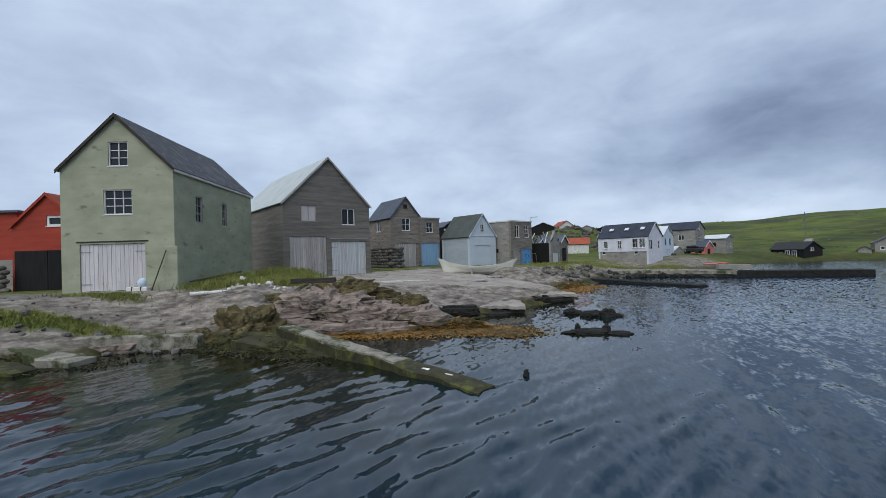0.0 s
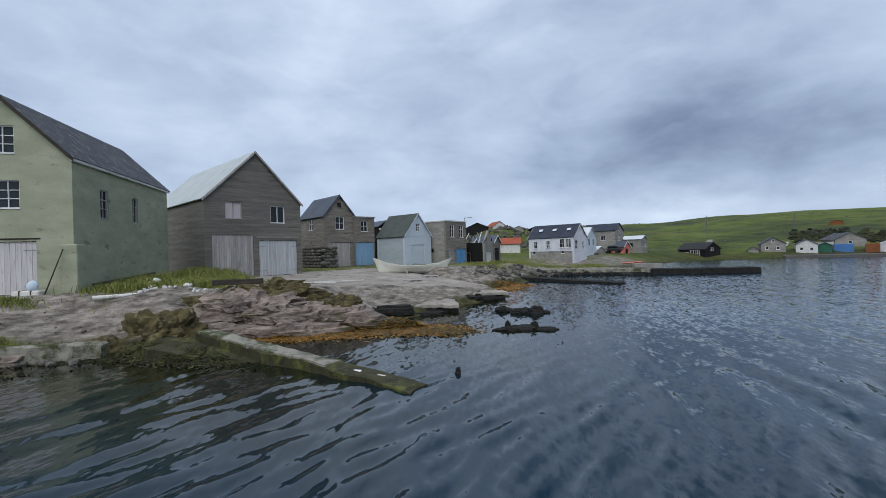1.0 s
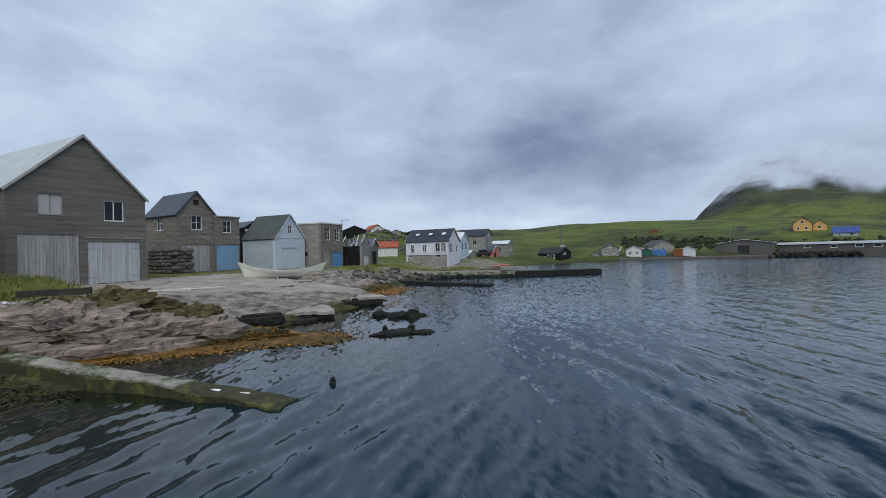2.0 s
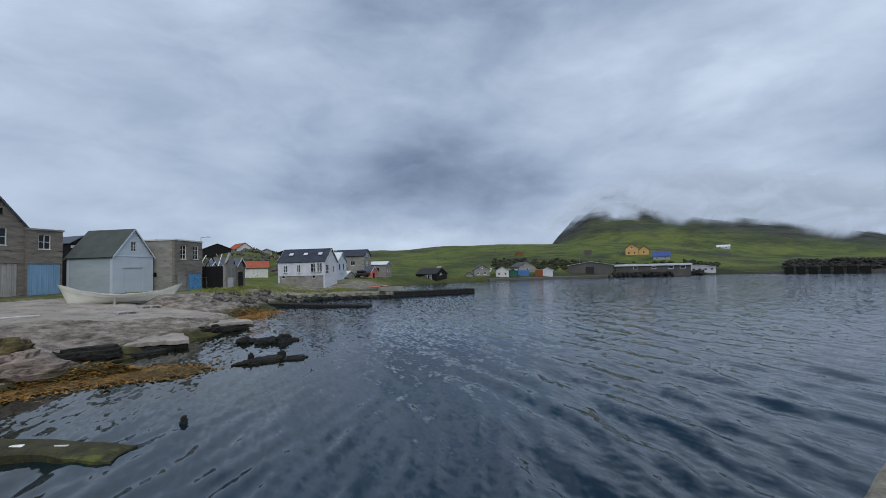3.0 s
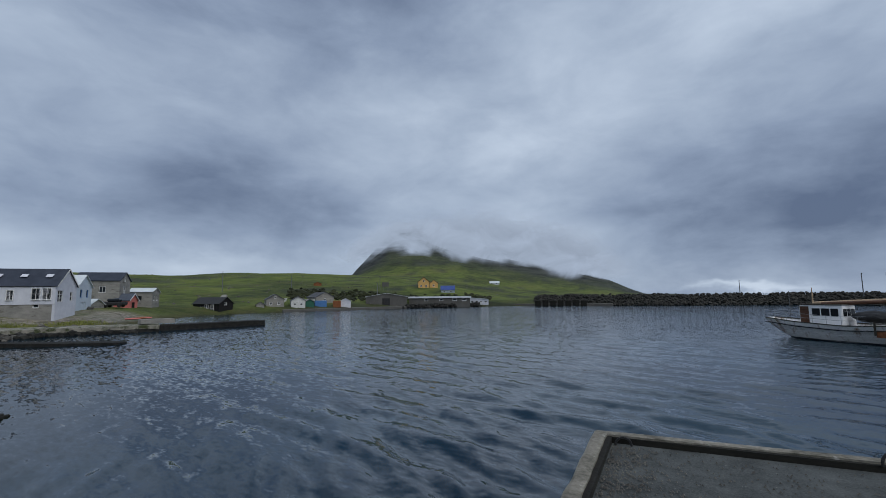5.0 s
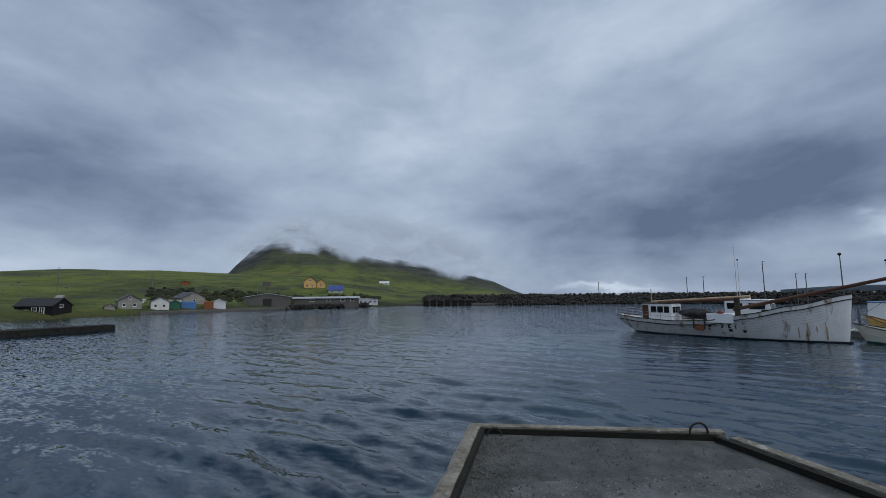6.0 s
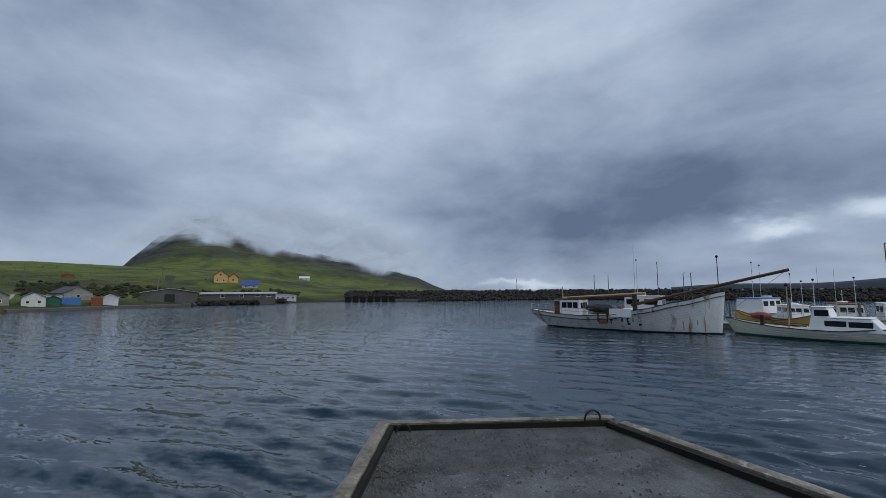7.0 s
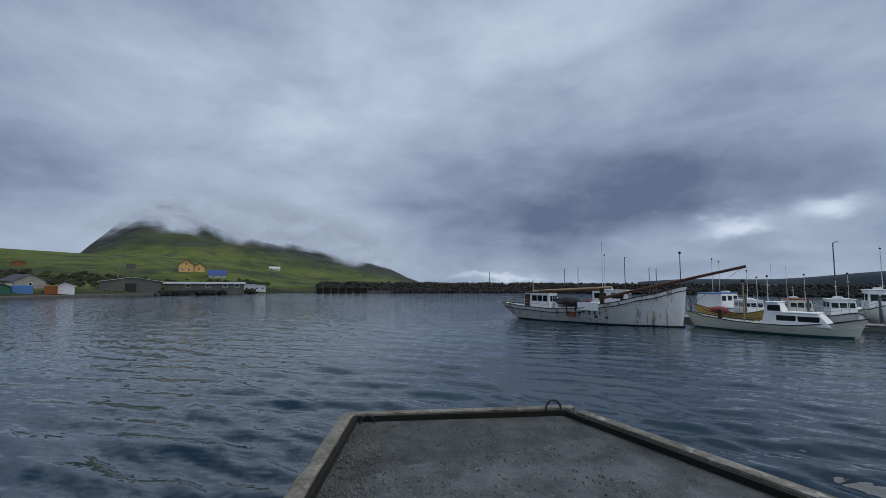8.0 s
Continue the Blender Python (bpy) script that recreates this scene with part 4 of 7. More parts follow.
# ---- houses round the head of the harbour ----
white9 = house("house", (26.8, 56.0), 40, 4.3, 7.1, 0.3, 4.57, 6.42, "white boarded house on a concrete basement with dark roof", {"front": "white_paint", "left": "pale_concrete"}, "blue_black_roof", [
    ("front", "window", 0.35, 2.5, 1.1, 1.25, dict(nx=2, nz=3)), ("front", "window", 2.9, 2.6, 0.6, 1.0, dict(nx=1, nz=2)),
    ("left", "window", 0.55, 1.9, 0.5, 0.55, dict(nx=1, nz=1)), ("left", "window", 5.15, 1.9, 0.55, 0.6, dict(nx=1, nz=1))],
    verge="off_white", overhang=0.15, category="house")
upper = boxed(-0.06, 0.0, 2.25, -0.003, 7.1, 4.25, 0.01)
part("cladding", upper, "white_paint", white9)
mleft = face_matrix("left", 4.3, 7.1) @ Matrix.Translation((0, -0.16, 0))
for x, ww in ((0.9, 0.62), (2.9, 0.62), (5.0, 0.8), (5.95, 0.8)):
    window(white9, mleft, x, 2.75, ww, 1.05 if ww < 0.7 else 1.25, 2, 2, depth=0.1)
for k, yy in enumerate((1.1, 3.3, 5.5)):
    bm = boxed(-0.25, -0.3, 0, 0.25, 0.3, 0.05, 0.01)
    bm.transform(Matrix.Translation((0.95, yy, 5.36)) @ Matrix.Rotation(-math.atan2(1.85, 2.15), 4, "Y"))
    part("skylight", bm, "white_paint", white9)
blue10 = house("house", (31.96, 62.4), 45, 5.1, 4.0, 0.8, 4.64, 6.15, "pale blue gabled boathouse beside the white house", "pale_blue_paint", "white_roof", [
    ("front", "window", 1.1, 2.5, 0.7, 1.0, dict(nx=1, nz=1, frame="blue_boat")), ("front", "window", 3.2, 2.5, 0.7, 1.0, dict(nx=1, nz=1, frame="blue_boat")),
    ("front", "door", 1.4, 0.0, 2.0, 1.9, dict(material="pale_blue_paint", hinges=False))], category="boathouse")
grey11 = house("warehouse", (42.8, 72.4), 40, 4.2, 6.0, 1.2, 5.97, 7.25, "tall grey concrete warehouse with dark roof", {"front": "pale_concrete", "left": "pale_concrete"}, "blue_black_roof", [
    ("front", "door", 1.5, 0.0, 2.4, 2.3, dict(material="blue_boat", label="blue boarded door")), ("front", "window", 1.4, 2.7, 1.0, 1.1, dict(nx=2, nz=2)),
    ("front", "window", 1.6, 4.6, 0.8, 0.7, dict(nx=2, nz=1)), ("left", "window", 3.3, 2.9, 0.9, 0.9, dict(nx=2, nz=1)), ("left", "window", 1.6, 4.0, 0.7, 0.6, dict(nx=1, nz=1)),
    ("left", "window", 0.8, 2.7, 0.6, 0.6, dict(nx=1, nz=1))], category="warehouse")
shed12 = house("warehouse", (48.6, 73.4), 40, 3.9, 3.5, 1.2, 4.2, 4.85, "grey concrete storehouse with white metal roof", "pale_concrete", "white_roof", [
    ("front", "window", 0.7, 1.5, 0.7, 0.8, dict(nx=1, nz=1)), ("front", "window", 2.2, 1.5, 0.8, 0.8, dict(nx=2, nz=1)),
    ("left", "window", 1.2, 1.6, 0.8, 0.7, dict(nx=2, nz=1, frame="dark_timber"))], category="storehouse")
coral = house("shed", (43.4, 70.8), 30, 2.3, 2.2, 1.2, 2.9, 3.85, "small coral red shed with dark door", "coral_paint", "dark_metal_roof", [
    ("front", "door", 0.7, 0.0, 0.9, 1.3, dict(material="black_tar", hinges=False, label="dark door"))], verge="white_paint", category="shed")
garage = house("shed", (36.0, 67.0), 30, 3.0, 2.2, 1.1, 2.3, 3.05, "small grey shed with a white roof", "pale_concrete", "white_roof", category="shed")
black13 = house("house", (58.6, 69.4), 6, 3.4, 6.2, 0.2, 2.0, 3.15, "low black timber house with white framed windows", "black_tar", "black_paint", [
    ("front", "window", 1.1, 1.5, 0.8, 0.5, dict(nx=2, nz=1))], category="house")
for k in range(4):
    window(black13, face_matrix("left", 3.4, 6.2) @ Matrix.Translation((0, -0.16, 0)), 0.4 + k * 1.25, 0.3 if k > 1 else 0.8, 0.8, 1.3 if k > 1 else 0.4, 2, 2 if k > 1 else 1)


# ---- the shore ----
def gz(x, y):
    return float(land_height(np.array([float(x)]), np.array([float(y)]))[0])


def rough_bar(p0, p1, width, z0, z1, thick, seed=0, wob=0.05, taper=1.0, nu=40, nv=6, rise=0.0):
    """A worn slab or beam from p0 to p1, its top falling from z0 to z1, its left edge on the line."""
    a, b = Vector((*p0, 0)), Vector((*p1, 0))
    u = (b - a).normalized()
    v = Vector((-u.y, u.x, 0))
    bm = bmesh.new()
    layers = []
    for top in (True, False):
        grid = []
        for i in range(nu + 1):
            f = i / nu
            row = []
            for j in range(nv + 1):
                g = j / nv
                w = width * (1 + (taper - 1) * f)
                p = a + (b - a) * f + v * (g * w)
                n = noise.noise(Vector((p.x * 1.3 + seed, p.y * 1.3, 0.7)))
                n2 = noise.noise(Vector((p.x * 4 + seed, p.y * 4, 3.1)))
                edge = 1.0 if j in (0, nv) or i in (0, nu) else 0.0
                p += v * (edge * wob * (n * 1.6 + n2)) + u * (edge * wob * n * (1 if i in (0, nu) else 0) * 3)
                zt = z0 + (z1 - z0) * f + rise * g + wob * (0.5 * n + 0.3 * n2) - edge * wob * 0.6
                p.z = zt if top else zt - thick
                row.append(bm.verts.new(p))
            grid.append(row)
        layers.append(grid)
    for grid in layers:
        for i in range(nu):
            for j in range(nv):
                bm.faces.new((grid[i][j], grid[i + 1][j], grid[i + 1][j + 1], grid[i][j + 1]))
    t, l = layers
    rim = [(i, 0) for i in range(nu)] + [(nu, j) for j in range(nv)] + [(i, nv) for i in range(nu, 0, -1)] + [(0, j) for j in range(nv, 0, -1)]
    for (i, j), (k, m) in zip(rim, rim[1:] + rim[:1]):
        bm.faces.new((t[i][j], t[k][m], l[k][m], l[i][j]))
    return bm


def rock_bm(size, seed, sub=2, rough=0.35, strata=0.0, freq=1.0):
    """A broken boulder: an ico sphere pushed about by noise, with flat ledges where strata is given."""
    bm = bmesh.new()
    bmesh.ops.create_icosphere(bm, subdivisions=sub, radius=1.0)
    for v in bm.verts:
        d = v.co.normalized()
        q = Vector((d.x * size[0], d.y * size[1], d.z * size[2])) * freq + Vector((seed * 7.1, seed * 3.3, seed))
        k = 1 + rough * noise.noise(q * 0.9) + rough * 0.5 * noise.noise(q * 2.3) + rough * 0.25 * noise.noise(q * 6.0)
        p = Vector((d.x * size[0], d.y * size[1], d.z * size[2])) * k
        if strata:
            s = p.z / strata + 0.5 * noise.noise(q * 0.6)
            fr = s - math.floor(s)
            p.z += strata * (0.5 - fr) * 0.75
            p.x += 0.12 * strata * (1 if int(math.floor(s)) % 2 else -1) * 2
        v.co = p
    return bm


def outcrop(name, at, size, turn, seed, material, label, strata=0.14, sub=5, rough=0.4, sink=0.35, freq=1.0):
    bm = rock_bm(size, seed, sub, rough, strata, freq)
    ob = part(name, bm, material, smooth=False)
    ob.matrix_basis = pose(at[0], at[1], gz(*at[:2]) + (at[2] if len(at) > 2 else 0) - size[2] * sink, 0, 0, turn)
    return tagged(ob, label, "rock", "shore rocks")


outcrop("boulder", (-8.0, 16.7), (1.35, 0.9, 0.95), 10, 1, "mossy_rock", "brown mossy boulder at the foot of the shore ledge", rough=0.45, freq=1.5, strata=0.0)
outcrop("boulder", (-9.2, 15.9), (0.75, 0.6, 0.62), -10, 2, "mossy_rock", "low mossy boulder with dark weed on the shore", rough=0.45, freq=1.5, strata=0.0)
outcrop("rock_ledge", (-5.6, 18.7), (2.6, 1.0, 0.85), -3, 3, "strata_rock", "layered brown rock ledge above the seaweed", strata=0.17, rough=0.55, freq=1.5)
outcrop("rock_ledge", (-3.2, 18.3), (2.0, 0.8, 0.75), 6, 4, "strata_rock", "layered brown rock ledge beside the slipway", strata=0.15, rough=0.55, freq=1.5)
outcrop("rock_ledge", (-6.3, 17.5), (1.9, 0.6, 0.42), 8, 5, "strata_rock", "bare grey-brown rock shelf on the shore", strata=0.2, rough=0.35, freq=1.3)
outcrop("rock_ledge", (-3.6, 17.5), (2.0, 0.55, 0.36), 2, 21, "strata_rock", "bare grey-brown rock shelf above the seaweed", strata=0.2, rough=0.35, freq=1.3)
outcrop("rock_ledge", (-4.8, 19.6), (2.3, 0.7, 0.62), -4, 6, "mossy_rock", "lichen-covered rock ridge beside the slipway", strata=0.13, rough=0.55, freq=1.5)
outcrop("rock_ledge", (-2.2, 19.0), (1.2, 0.7, 0.6), 12, 22, "mossy_rock", "lichen-covered rock beside the slipway", strata=0.13, rough=0.5, freq=1.5)
outcrop("rock_ledge", (-1.0, 18.4), (0.9, 0.8, 0.62), 20, 7, "strata_rock", "rounded end of a brown rock ledge", strata=0.2, rough=0.3)
outcrop("rock_ledge", (-12.0, 15.2), (1.6, 0.5, 0.3), 8, 9, "strata_rock", "grey rock step above the water", strata=0.16, rough=0.4, freq=1.4)
outcrop("rock_ledge", (-10.4, 15.9), (1.5, 0.6, 0.35), -6, 23, "strata_rock", "grey rock step above the water", strata=0.15, rough=0.4, freq=1.4)
outcrop("boulder", (-7.6, 18.9), (1.2, 0.5, 0.4), 5, 8, "mossy_rock", "low mossy rock beside the track", strata=0.14, rough=0.5, freq=1.5)
outcrop("rock_ledge", (0.2, 20.7), (1.3, 0.5, 0.36), 6, 24, "wet_rock", "dark undercut rock below the slipway", strata=0.15, rough=0.45, freq=1.5)
outcrop("rock_ledge", (2.2, 20.9), (1.3, 0.4, 0.3), 3, 25, "wet_rock", "dark undercut rock below the slipway", strata=0.15, rough=0.45, freq=1.5)
outcrop("rock_ledge", (5.6, 25.2), (1.5, 0.4, 0.28), 10, 26, "wet_rock", "dark undercut rock below the slipway", strata=0.15, rough=0.45, freq=1.5)

# rocks standing in the water
for x, y, size, seed in ((6.0, 20.7, (0.62, 0.42, 0.32), 11), (6.55, 19.9, (0.75, 0.4, 0.30), 12), (7.25, 19.6, (0.45, 0.4, 0.48), 13), (5.05, 15.9, (1.05, 0.42, 0.22), 14), (4.75, 16.2, (0.2, 0.18, 0.42), 15), (5.75, 16.0, (0.22, 0.18, 0.40), 16), (6.05, 15.5, (0.6, 0.35, 0.2), 17), (1.75, 10.7, (0.10, 0.12, 0.24), 18), (7.7, 19.5, (0.3, 0.25, 0.18), 19)):
    ob = part("sea_rock", rock_bm(size, seed, 4, 0.42, 0.07, 2.0), "wet_rock")
    ob.matrix_basis = pose(x, y, size[2] * 0.05) @ Matrix.Diagonal((0.8, 0.8, 0.66, 1))
    tagged(ob, "wet black rock with weed standing in the water", "rock", "rocks in the water")

# concrete remains
ramp_ob = thing("slipway_beam", pose(0, 0, 0), "long mossy concrete beam sloping down into the water", "slipway")
part("beam", rough_bar((-6.4, 15.85), (0.5, 9.45), 0.68, 0.58, 0.07, 0.9, 1, 0.06), "algae_concrete", ramp_ob, "dark algae-covered concrete beam")
part("cap", rough_bar((-6.4, 15.9), (-1.6, 11.46), 0.5, 0.63, 0.29, 0.10, 2, 0.045), "wet_concrete", ramp_ob, "worn pale concrete top")
for k, (x, y) in enumerate(((-0.85, 11.05), (-0.3, 10.6))):
    part("pale_patch", rough_bar((x, y), (x + 0.22, y - 0.12), 0.09, 0.205 - k * 0.045, 0.19 - k * 0.045, 0.03, k, 0.03, nu=6, nv=3), "white_stone", ramp_ob)
ob = part("concrete_apron", rough_bar((-7.6, 14.9), (-3.3, 13.0), 2.0, 0.35, -0.02, 0.5, 5, 0.06), "algae_concrete")
tagged(ob, "green weedy concrete apron running into the water", "slipway")
ob = part("concrete_kerb", rough_bar((-17.5, 13.2), (-12.5, 12.1), 0.7, 0.95, 0.1, 1.0, 6, 0.06), "algae_concrete")
tagged(ob, "mossy concrete kerb sloping to the water", "kerb")
ob = part("concrete_slab", rough_bar((-14.0, 13.4), (-11.6, 12.9), 0.8, 0.55, 0.2, 0.6, 7, 0.09), "wet_concrete")
tagged(ob, "broken pale concrete slab on the shore", "slab")
ob = part("concrete_step", rough_bar((-12.9, 14.75), (-8.9, 15.2), 0.35, 0.62, 0.5, 0.6, 8, 0.08), "wet_concrete")
tagged(ob, "worn concrete step above the water", "step")
ob = part("slipway_slab", rough_bar((-1.6, 21.2), (3.9, 21.4), 2.6, 0.58, 0.40, 0.15, 9, 0.13, nv=10), "slip_concrete")
tagged(ob, "broken pale concrete slab at the slipway's edge", "slab", "slipway slabs")
ob = part("slipway_slab", rough_bar((2.2, 25.2), (7.8, 25.9), 2.4, 0.60, 0.44, 0.15, 10, 0.13, nv=10), "slip_concrete")
tagged(ob, "broken pale concrete slab at the slipway's edge", "slab", "slipway slabs")
# bars of black rock paint the shade below the two thin slabs
for k, (p, q, zz) in enumerate((((-2.2, 21.25), (3.8, 21.5), 0.36), ((2.0, 25.25), (7.7, 25.95), 0.38))):
    ob = part("slab_footing", rough_bar(p, q, 2.2, zz, zz - 0.13, 0.7, 21 + k, 0.16, nv=8), "wet_rock")
    tagged(ob, "dark weedy rock under the broken slipway slab", "rock", "slab footings")
ob = part("slipway", rough_bar((-3.8, 22.5), (7.5, 29.5), 14.0, 0.66, 0.60, 0.5, 11, 0.10, nu=60, nv=40, rise=1.1), "slip_concrete")
tagged(ob, "wide pale worn concrete slipway before the boathouses", "slipway", kind="structure")
ob = part("low_pier", rough_bar((13.0, 40.5), (18.6, 31.4), 1.3, 0.36, 0.16, 1.2, 12, 0.06), "wet_rock")
tagged(ob, "low dark stone pier covered with weed", "pier")
pier = thing("harbour_pier", pose(0, 0, 0), "long low concrete pier with a worn dark side", "pier")
part("pier_root", rough_bar((17.0, 46.6), (27.5, 40.3), 3.2, 0.72, 0.62, 1.8, 13, 0.10), "wet_concrete", pier)
part("pier_wall", rough_bar((27.3, 40.6), (37.2, 37.0), 2.0, 0.55, 0.55, 1.6, 14, 0.04), "wet_rock", pier)
part("tide_mark", rough_bar((17.2, 46.1), (27.4, 40.0), 0.4, 0.30, 0.28, 0.8, 15, 0.12), "wet_rock", pier, "dark weed at the tide line")
part("step", rough_bar((26.6, 41.6), (29.2, 40.6), 1.2, 1.15, 1.1, 0.4, 16, 0.03), "pale_concrete", pier)


def scatter_stones(name, n, region, sizes, material, label, seed, group, sink=0.3):
    """Loose stones on the ground, alike ones sharing a mesh."""
    r = random.Random(seed)
    meshes = []
    for k in range(6):
        bm = rock_bm((1, r.uniform(0.6, 0.9), r.uniform(0.45, 0.75)), seed + k * 3, 1, 0.5)
        me = bpy.data.meshes.new(name)
        bm.to_mesh(me)
        bm.free()
        me.materials.append(M[material])
        meshes.append(me)
    for k in range(n):
        x, y = region(r)
        s = r.uniform(*sizes)
        ob = new(name, meshes[k % 6])
        ob.matrix_basis = pose(x, y, max(gz(x, y), 0) + s * sink, r.uniform(-20, 20), r.uniform(-20, 20), r.uniform(0, 360)) @ Matrix.Diagonal((s, s, s, 1))
        tagged(ob, label, "stone", group)


scatter_stones("stone", 46, lambda r: (-12.6 + 4.3 * (q := r.random()) + r.gauss(0, 0.35), 22.8 - 2.0 * q + r.gauss(0, 0.5)), (0.09, 0.30), "white_stone", "pale loose stone on the grassy bank", 50, "pale stones")
scatter_stones("stone", 24, lambda r: (r.uniform(-10.3, -7.2), 19.9 + r.gauss(0, 0.25)), (0.07, 0.16), "white_stone", "pale loose stone on the grassy bank", 60, "pale stones")
scatter_stones("boulder", 70, lambda r: (8.6 + 5.5 * (q := r.random()) + r.gauss(0, 0.6), 36.5 + 6.0 * q + r.gauss(0, 0.9)), (0.16, 0.42), "stone", "grey boulder in the stone bank by the shore", 70, "bank boulders")
scatter_stones("boulder", 60, lambda r: (14.5 + 9 * (q := r.random()) + r.gauss(0, 0.8), 43.5 + 5.0 * q + r.gauss(0, 1.2)), (0.18, 0.45), "stone", "grey boulder in the stone bank by the shore", 80, "bank boulders")
scatter_stones("boulder", 60, lambda r: (15.5 + 10.5 * (q := r.random()) + r.gauss(0, 0.5), 46.6 - 5.6 * q + r.gauss(0, 0.5)), (0.2, 0.5), "dark_stone", "dark boulder along the root of the pier", 85, "bank boulders")
scatter_stones("stone", 40, lambda r: (r.uniform(-16, -9), r.uniform(14.6, 16.2)), (0.08, 0.2), "stone", "grey loose stone on the shore", 90, "shore stones")
scatter_stones("stone", 30, lambda r: (r.uniform(-21, -10.0), r.uniform(16.0, 19.0)), (0.04, 0.1), "stone", "small loose stone on the track", 95, "shore stones")


def blades(name, n, region, height, material, label, seed, lean=0.5, width=0.02):
    """Grass or weed: many narrow bent blades in one mesh."""
    r = random.Random(seed)
    verts, faces = [], []
    pts = [region(r) for _ in range(n)]
    xs, ys = np.array([p[0] for p in pts]), np.array([p[1] for p in pts])
    zs = np.maximum(land_height(xs, ys), 0.0)
    for (x, y), z in zip(pts, zs):
        a, hgt = r.uniform(0, 6.28), r.uniform(*height)
        dx, dy = math.cos(a), math.sin(a)
        lx, ly = r.gauss(0, lean) * hgt, r.gauss(0, lean) * hgt
        k, w = len(verts), width * r.uniform(0.7, 1.5)
        verts += [(x - dx * w, y - dy * w, z - 0.03), (x + dx * w, y + dy * w, z - 0.03), (x + lx * 0.4 + dx * w * 0.7, y + ly * 0.4 + dy * w * 0.7, z + hgt * 0.6), (x + lx * 0.4 - dx * w * 0.7, y + ly * 0.4 - dy * w * 0.7, z + hgt * 0.6), (x + lx, y + ly, z + hgt)]
        faces += [(k, k + 1, k + 2, k + 3), (k + 3, k + 2, k + 4)]
    me = bpy.data.meshes.new(name)
    me.from_pydata(verts, [], faces)
    return tagged(mesh_part(name, me, material), label, "plants", kind="stuff")


def blob(cx, cy, sx, sy, ang=0):
    c, s = math.cos(radians(ang)), math.sin(radians(ang))
    return lambda r: (lambda u, v: (cx + u * c - v * s, cy + u * s + v * c))(r.gauss(0, sx), r.gauss(0, sy))


def pick(*regions):
    return lambda r: r.choice(regions)(r)


blades("grass", 14000, pick(blob(-10.4, 27.2, 0.9, 2.0, -12), blob(-8.9, 24.2, 0.8, 1.0), blob(-8.9, 22.6, 0.7, 0.8), blob(-11.8, 22.2, 0.6, 1.0), blob(-9.4, 21.0, 1.1, 0.3)), (0.08, 0.42), "grass_blade", "tall yellow-green grass on the bank", 1)
blades("grass", 6000, pick(blob(-13.2, 15.75, 1.1, 0.22, 8), blob(-16.6, 15.0, 1.2, 0.2, 10), blob(-15.2, 18.9, 0.9, 0.25)), (0.05, 0.15), "grass_blade", "short grass along the shore track", 2)
blades("grass", 9000, pick(blob(11, 44, 1.2, 1.6), blob(15, 50, 1.6, 1.4), blob(18, 53, 2.0, 2.0), blob(0.0, 39.0, 1.6, 0.6), blob(22.5, 52, 1.5, 1.5), blob(27.5, 53, 1.2, 0.8)), (0.1, 0.3), "grass_blade", "rough grass by the boathouses", 3)
blades("seaweed", 15000, pick(blob(-3.0, 16.85, 1.3, 0.34), blob(-0.4, 17.1, 1.3, 0.5, 3), blob(1.7, 16.7, 0.7, 0.45, -25), blob(-4.6, 16.9, 0.6, 0.3)), (0.01, 0.045), "weed", "orange-brown seaweed left by the tide", 4, lean=4.0, width=0.05)
blades("seaweed", 6000, pick(blob(-2.2, 17.1, 1.8, 0.4), blob(0.8, 17.0, 1.2, 0.5, -5), blob(2.2, 16.4, 0.5, 0.3, -30)), (0.01, 0.05), "mossy_rock", "dark brown seaweed among the orange weed", 14, lean=4.0, width=0.05)
blades("seaweed", 5000, pick(blob(9.6, 32.5, 0.7, 1.2, -25), blob(11.2, 34.6, 0.6, 0.8, -30)), (0.01, 0.05), "weed", "orange-brown seaweed at the slipway's edge", 5, lean=4.0, width=0.05)
blades("seaweed", 6000, pick(blob(-6.2, 14.0, 1.2, 0.25, -25), blob(-9.5, 15.2, 1.0, 0.25), blob(-12.6, 13.0, 1.2, 0.3, 10)), (0.01, 0.045), "algae_concrete", "dark green weed at the water's edge", 6, lean=4.0, width=0.03)

# the rubble wall at the corner of the third boathouse
wall_ob = thing("rubble_wall", pose(-5.52, 43.89, 1.6, 0, 0, 35), "dry rubble wall of dark rounded stones", "wall")
r = random.Random(12)
stone_meshes = []
for k in range(5):
    bm = rock_bm((0.34, 0.24, 0.22), 200 + k, 2, 0.3)
    me = bpy.data.meshes.new("stone")
    bm.to_mesh(me)
    bm.free()
    me.materials.append(M["stone"])
    stone_meshes.append(me)
for side, length in (("front", 1.3), ("left", 4.0)):
    for row in range(8):
        n = int(length / 0.5)
        for k in range(n + 1):
            q = min(length, k * 0.5 + (row % 2) * 0.25)
            ob = mesh_part("stone", stone_meshes[r.randrange(5)], None, wall_ob)
            p = (q - 0.25, -0.28, row * 0.31) if side == "front" else (-0.28, q - 0.2, row * 0.31)
            s = r.uniform(0.85, 1.15)
            ob.matrix_basis = pose(*p, r.uniform(-8, 8), r.uniform(-8, 8), r.choice((0, 180)) + (90 if side == "left" else 0)) @ Matrix.Diagonal((s, s, s, 1))

# ---- the quay underfoot ----
DECK = 1.42
PAVE = DECK + 0.085
quay = thing("quay", pose(0, 0, 0), "asphalt quay with a worn timber and concrete curb", "quay", kind="structure")


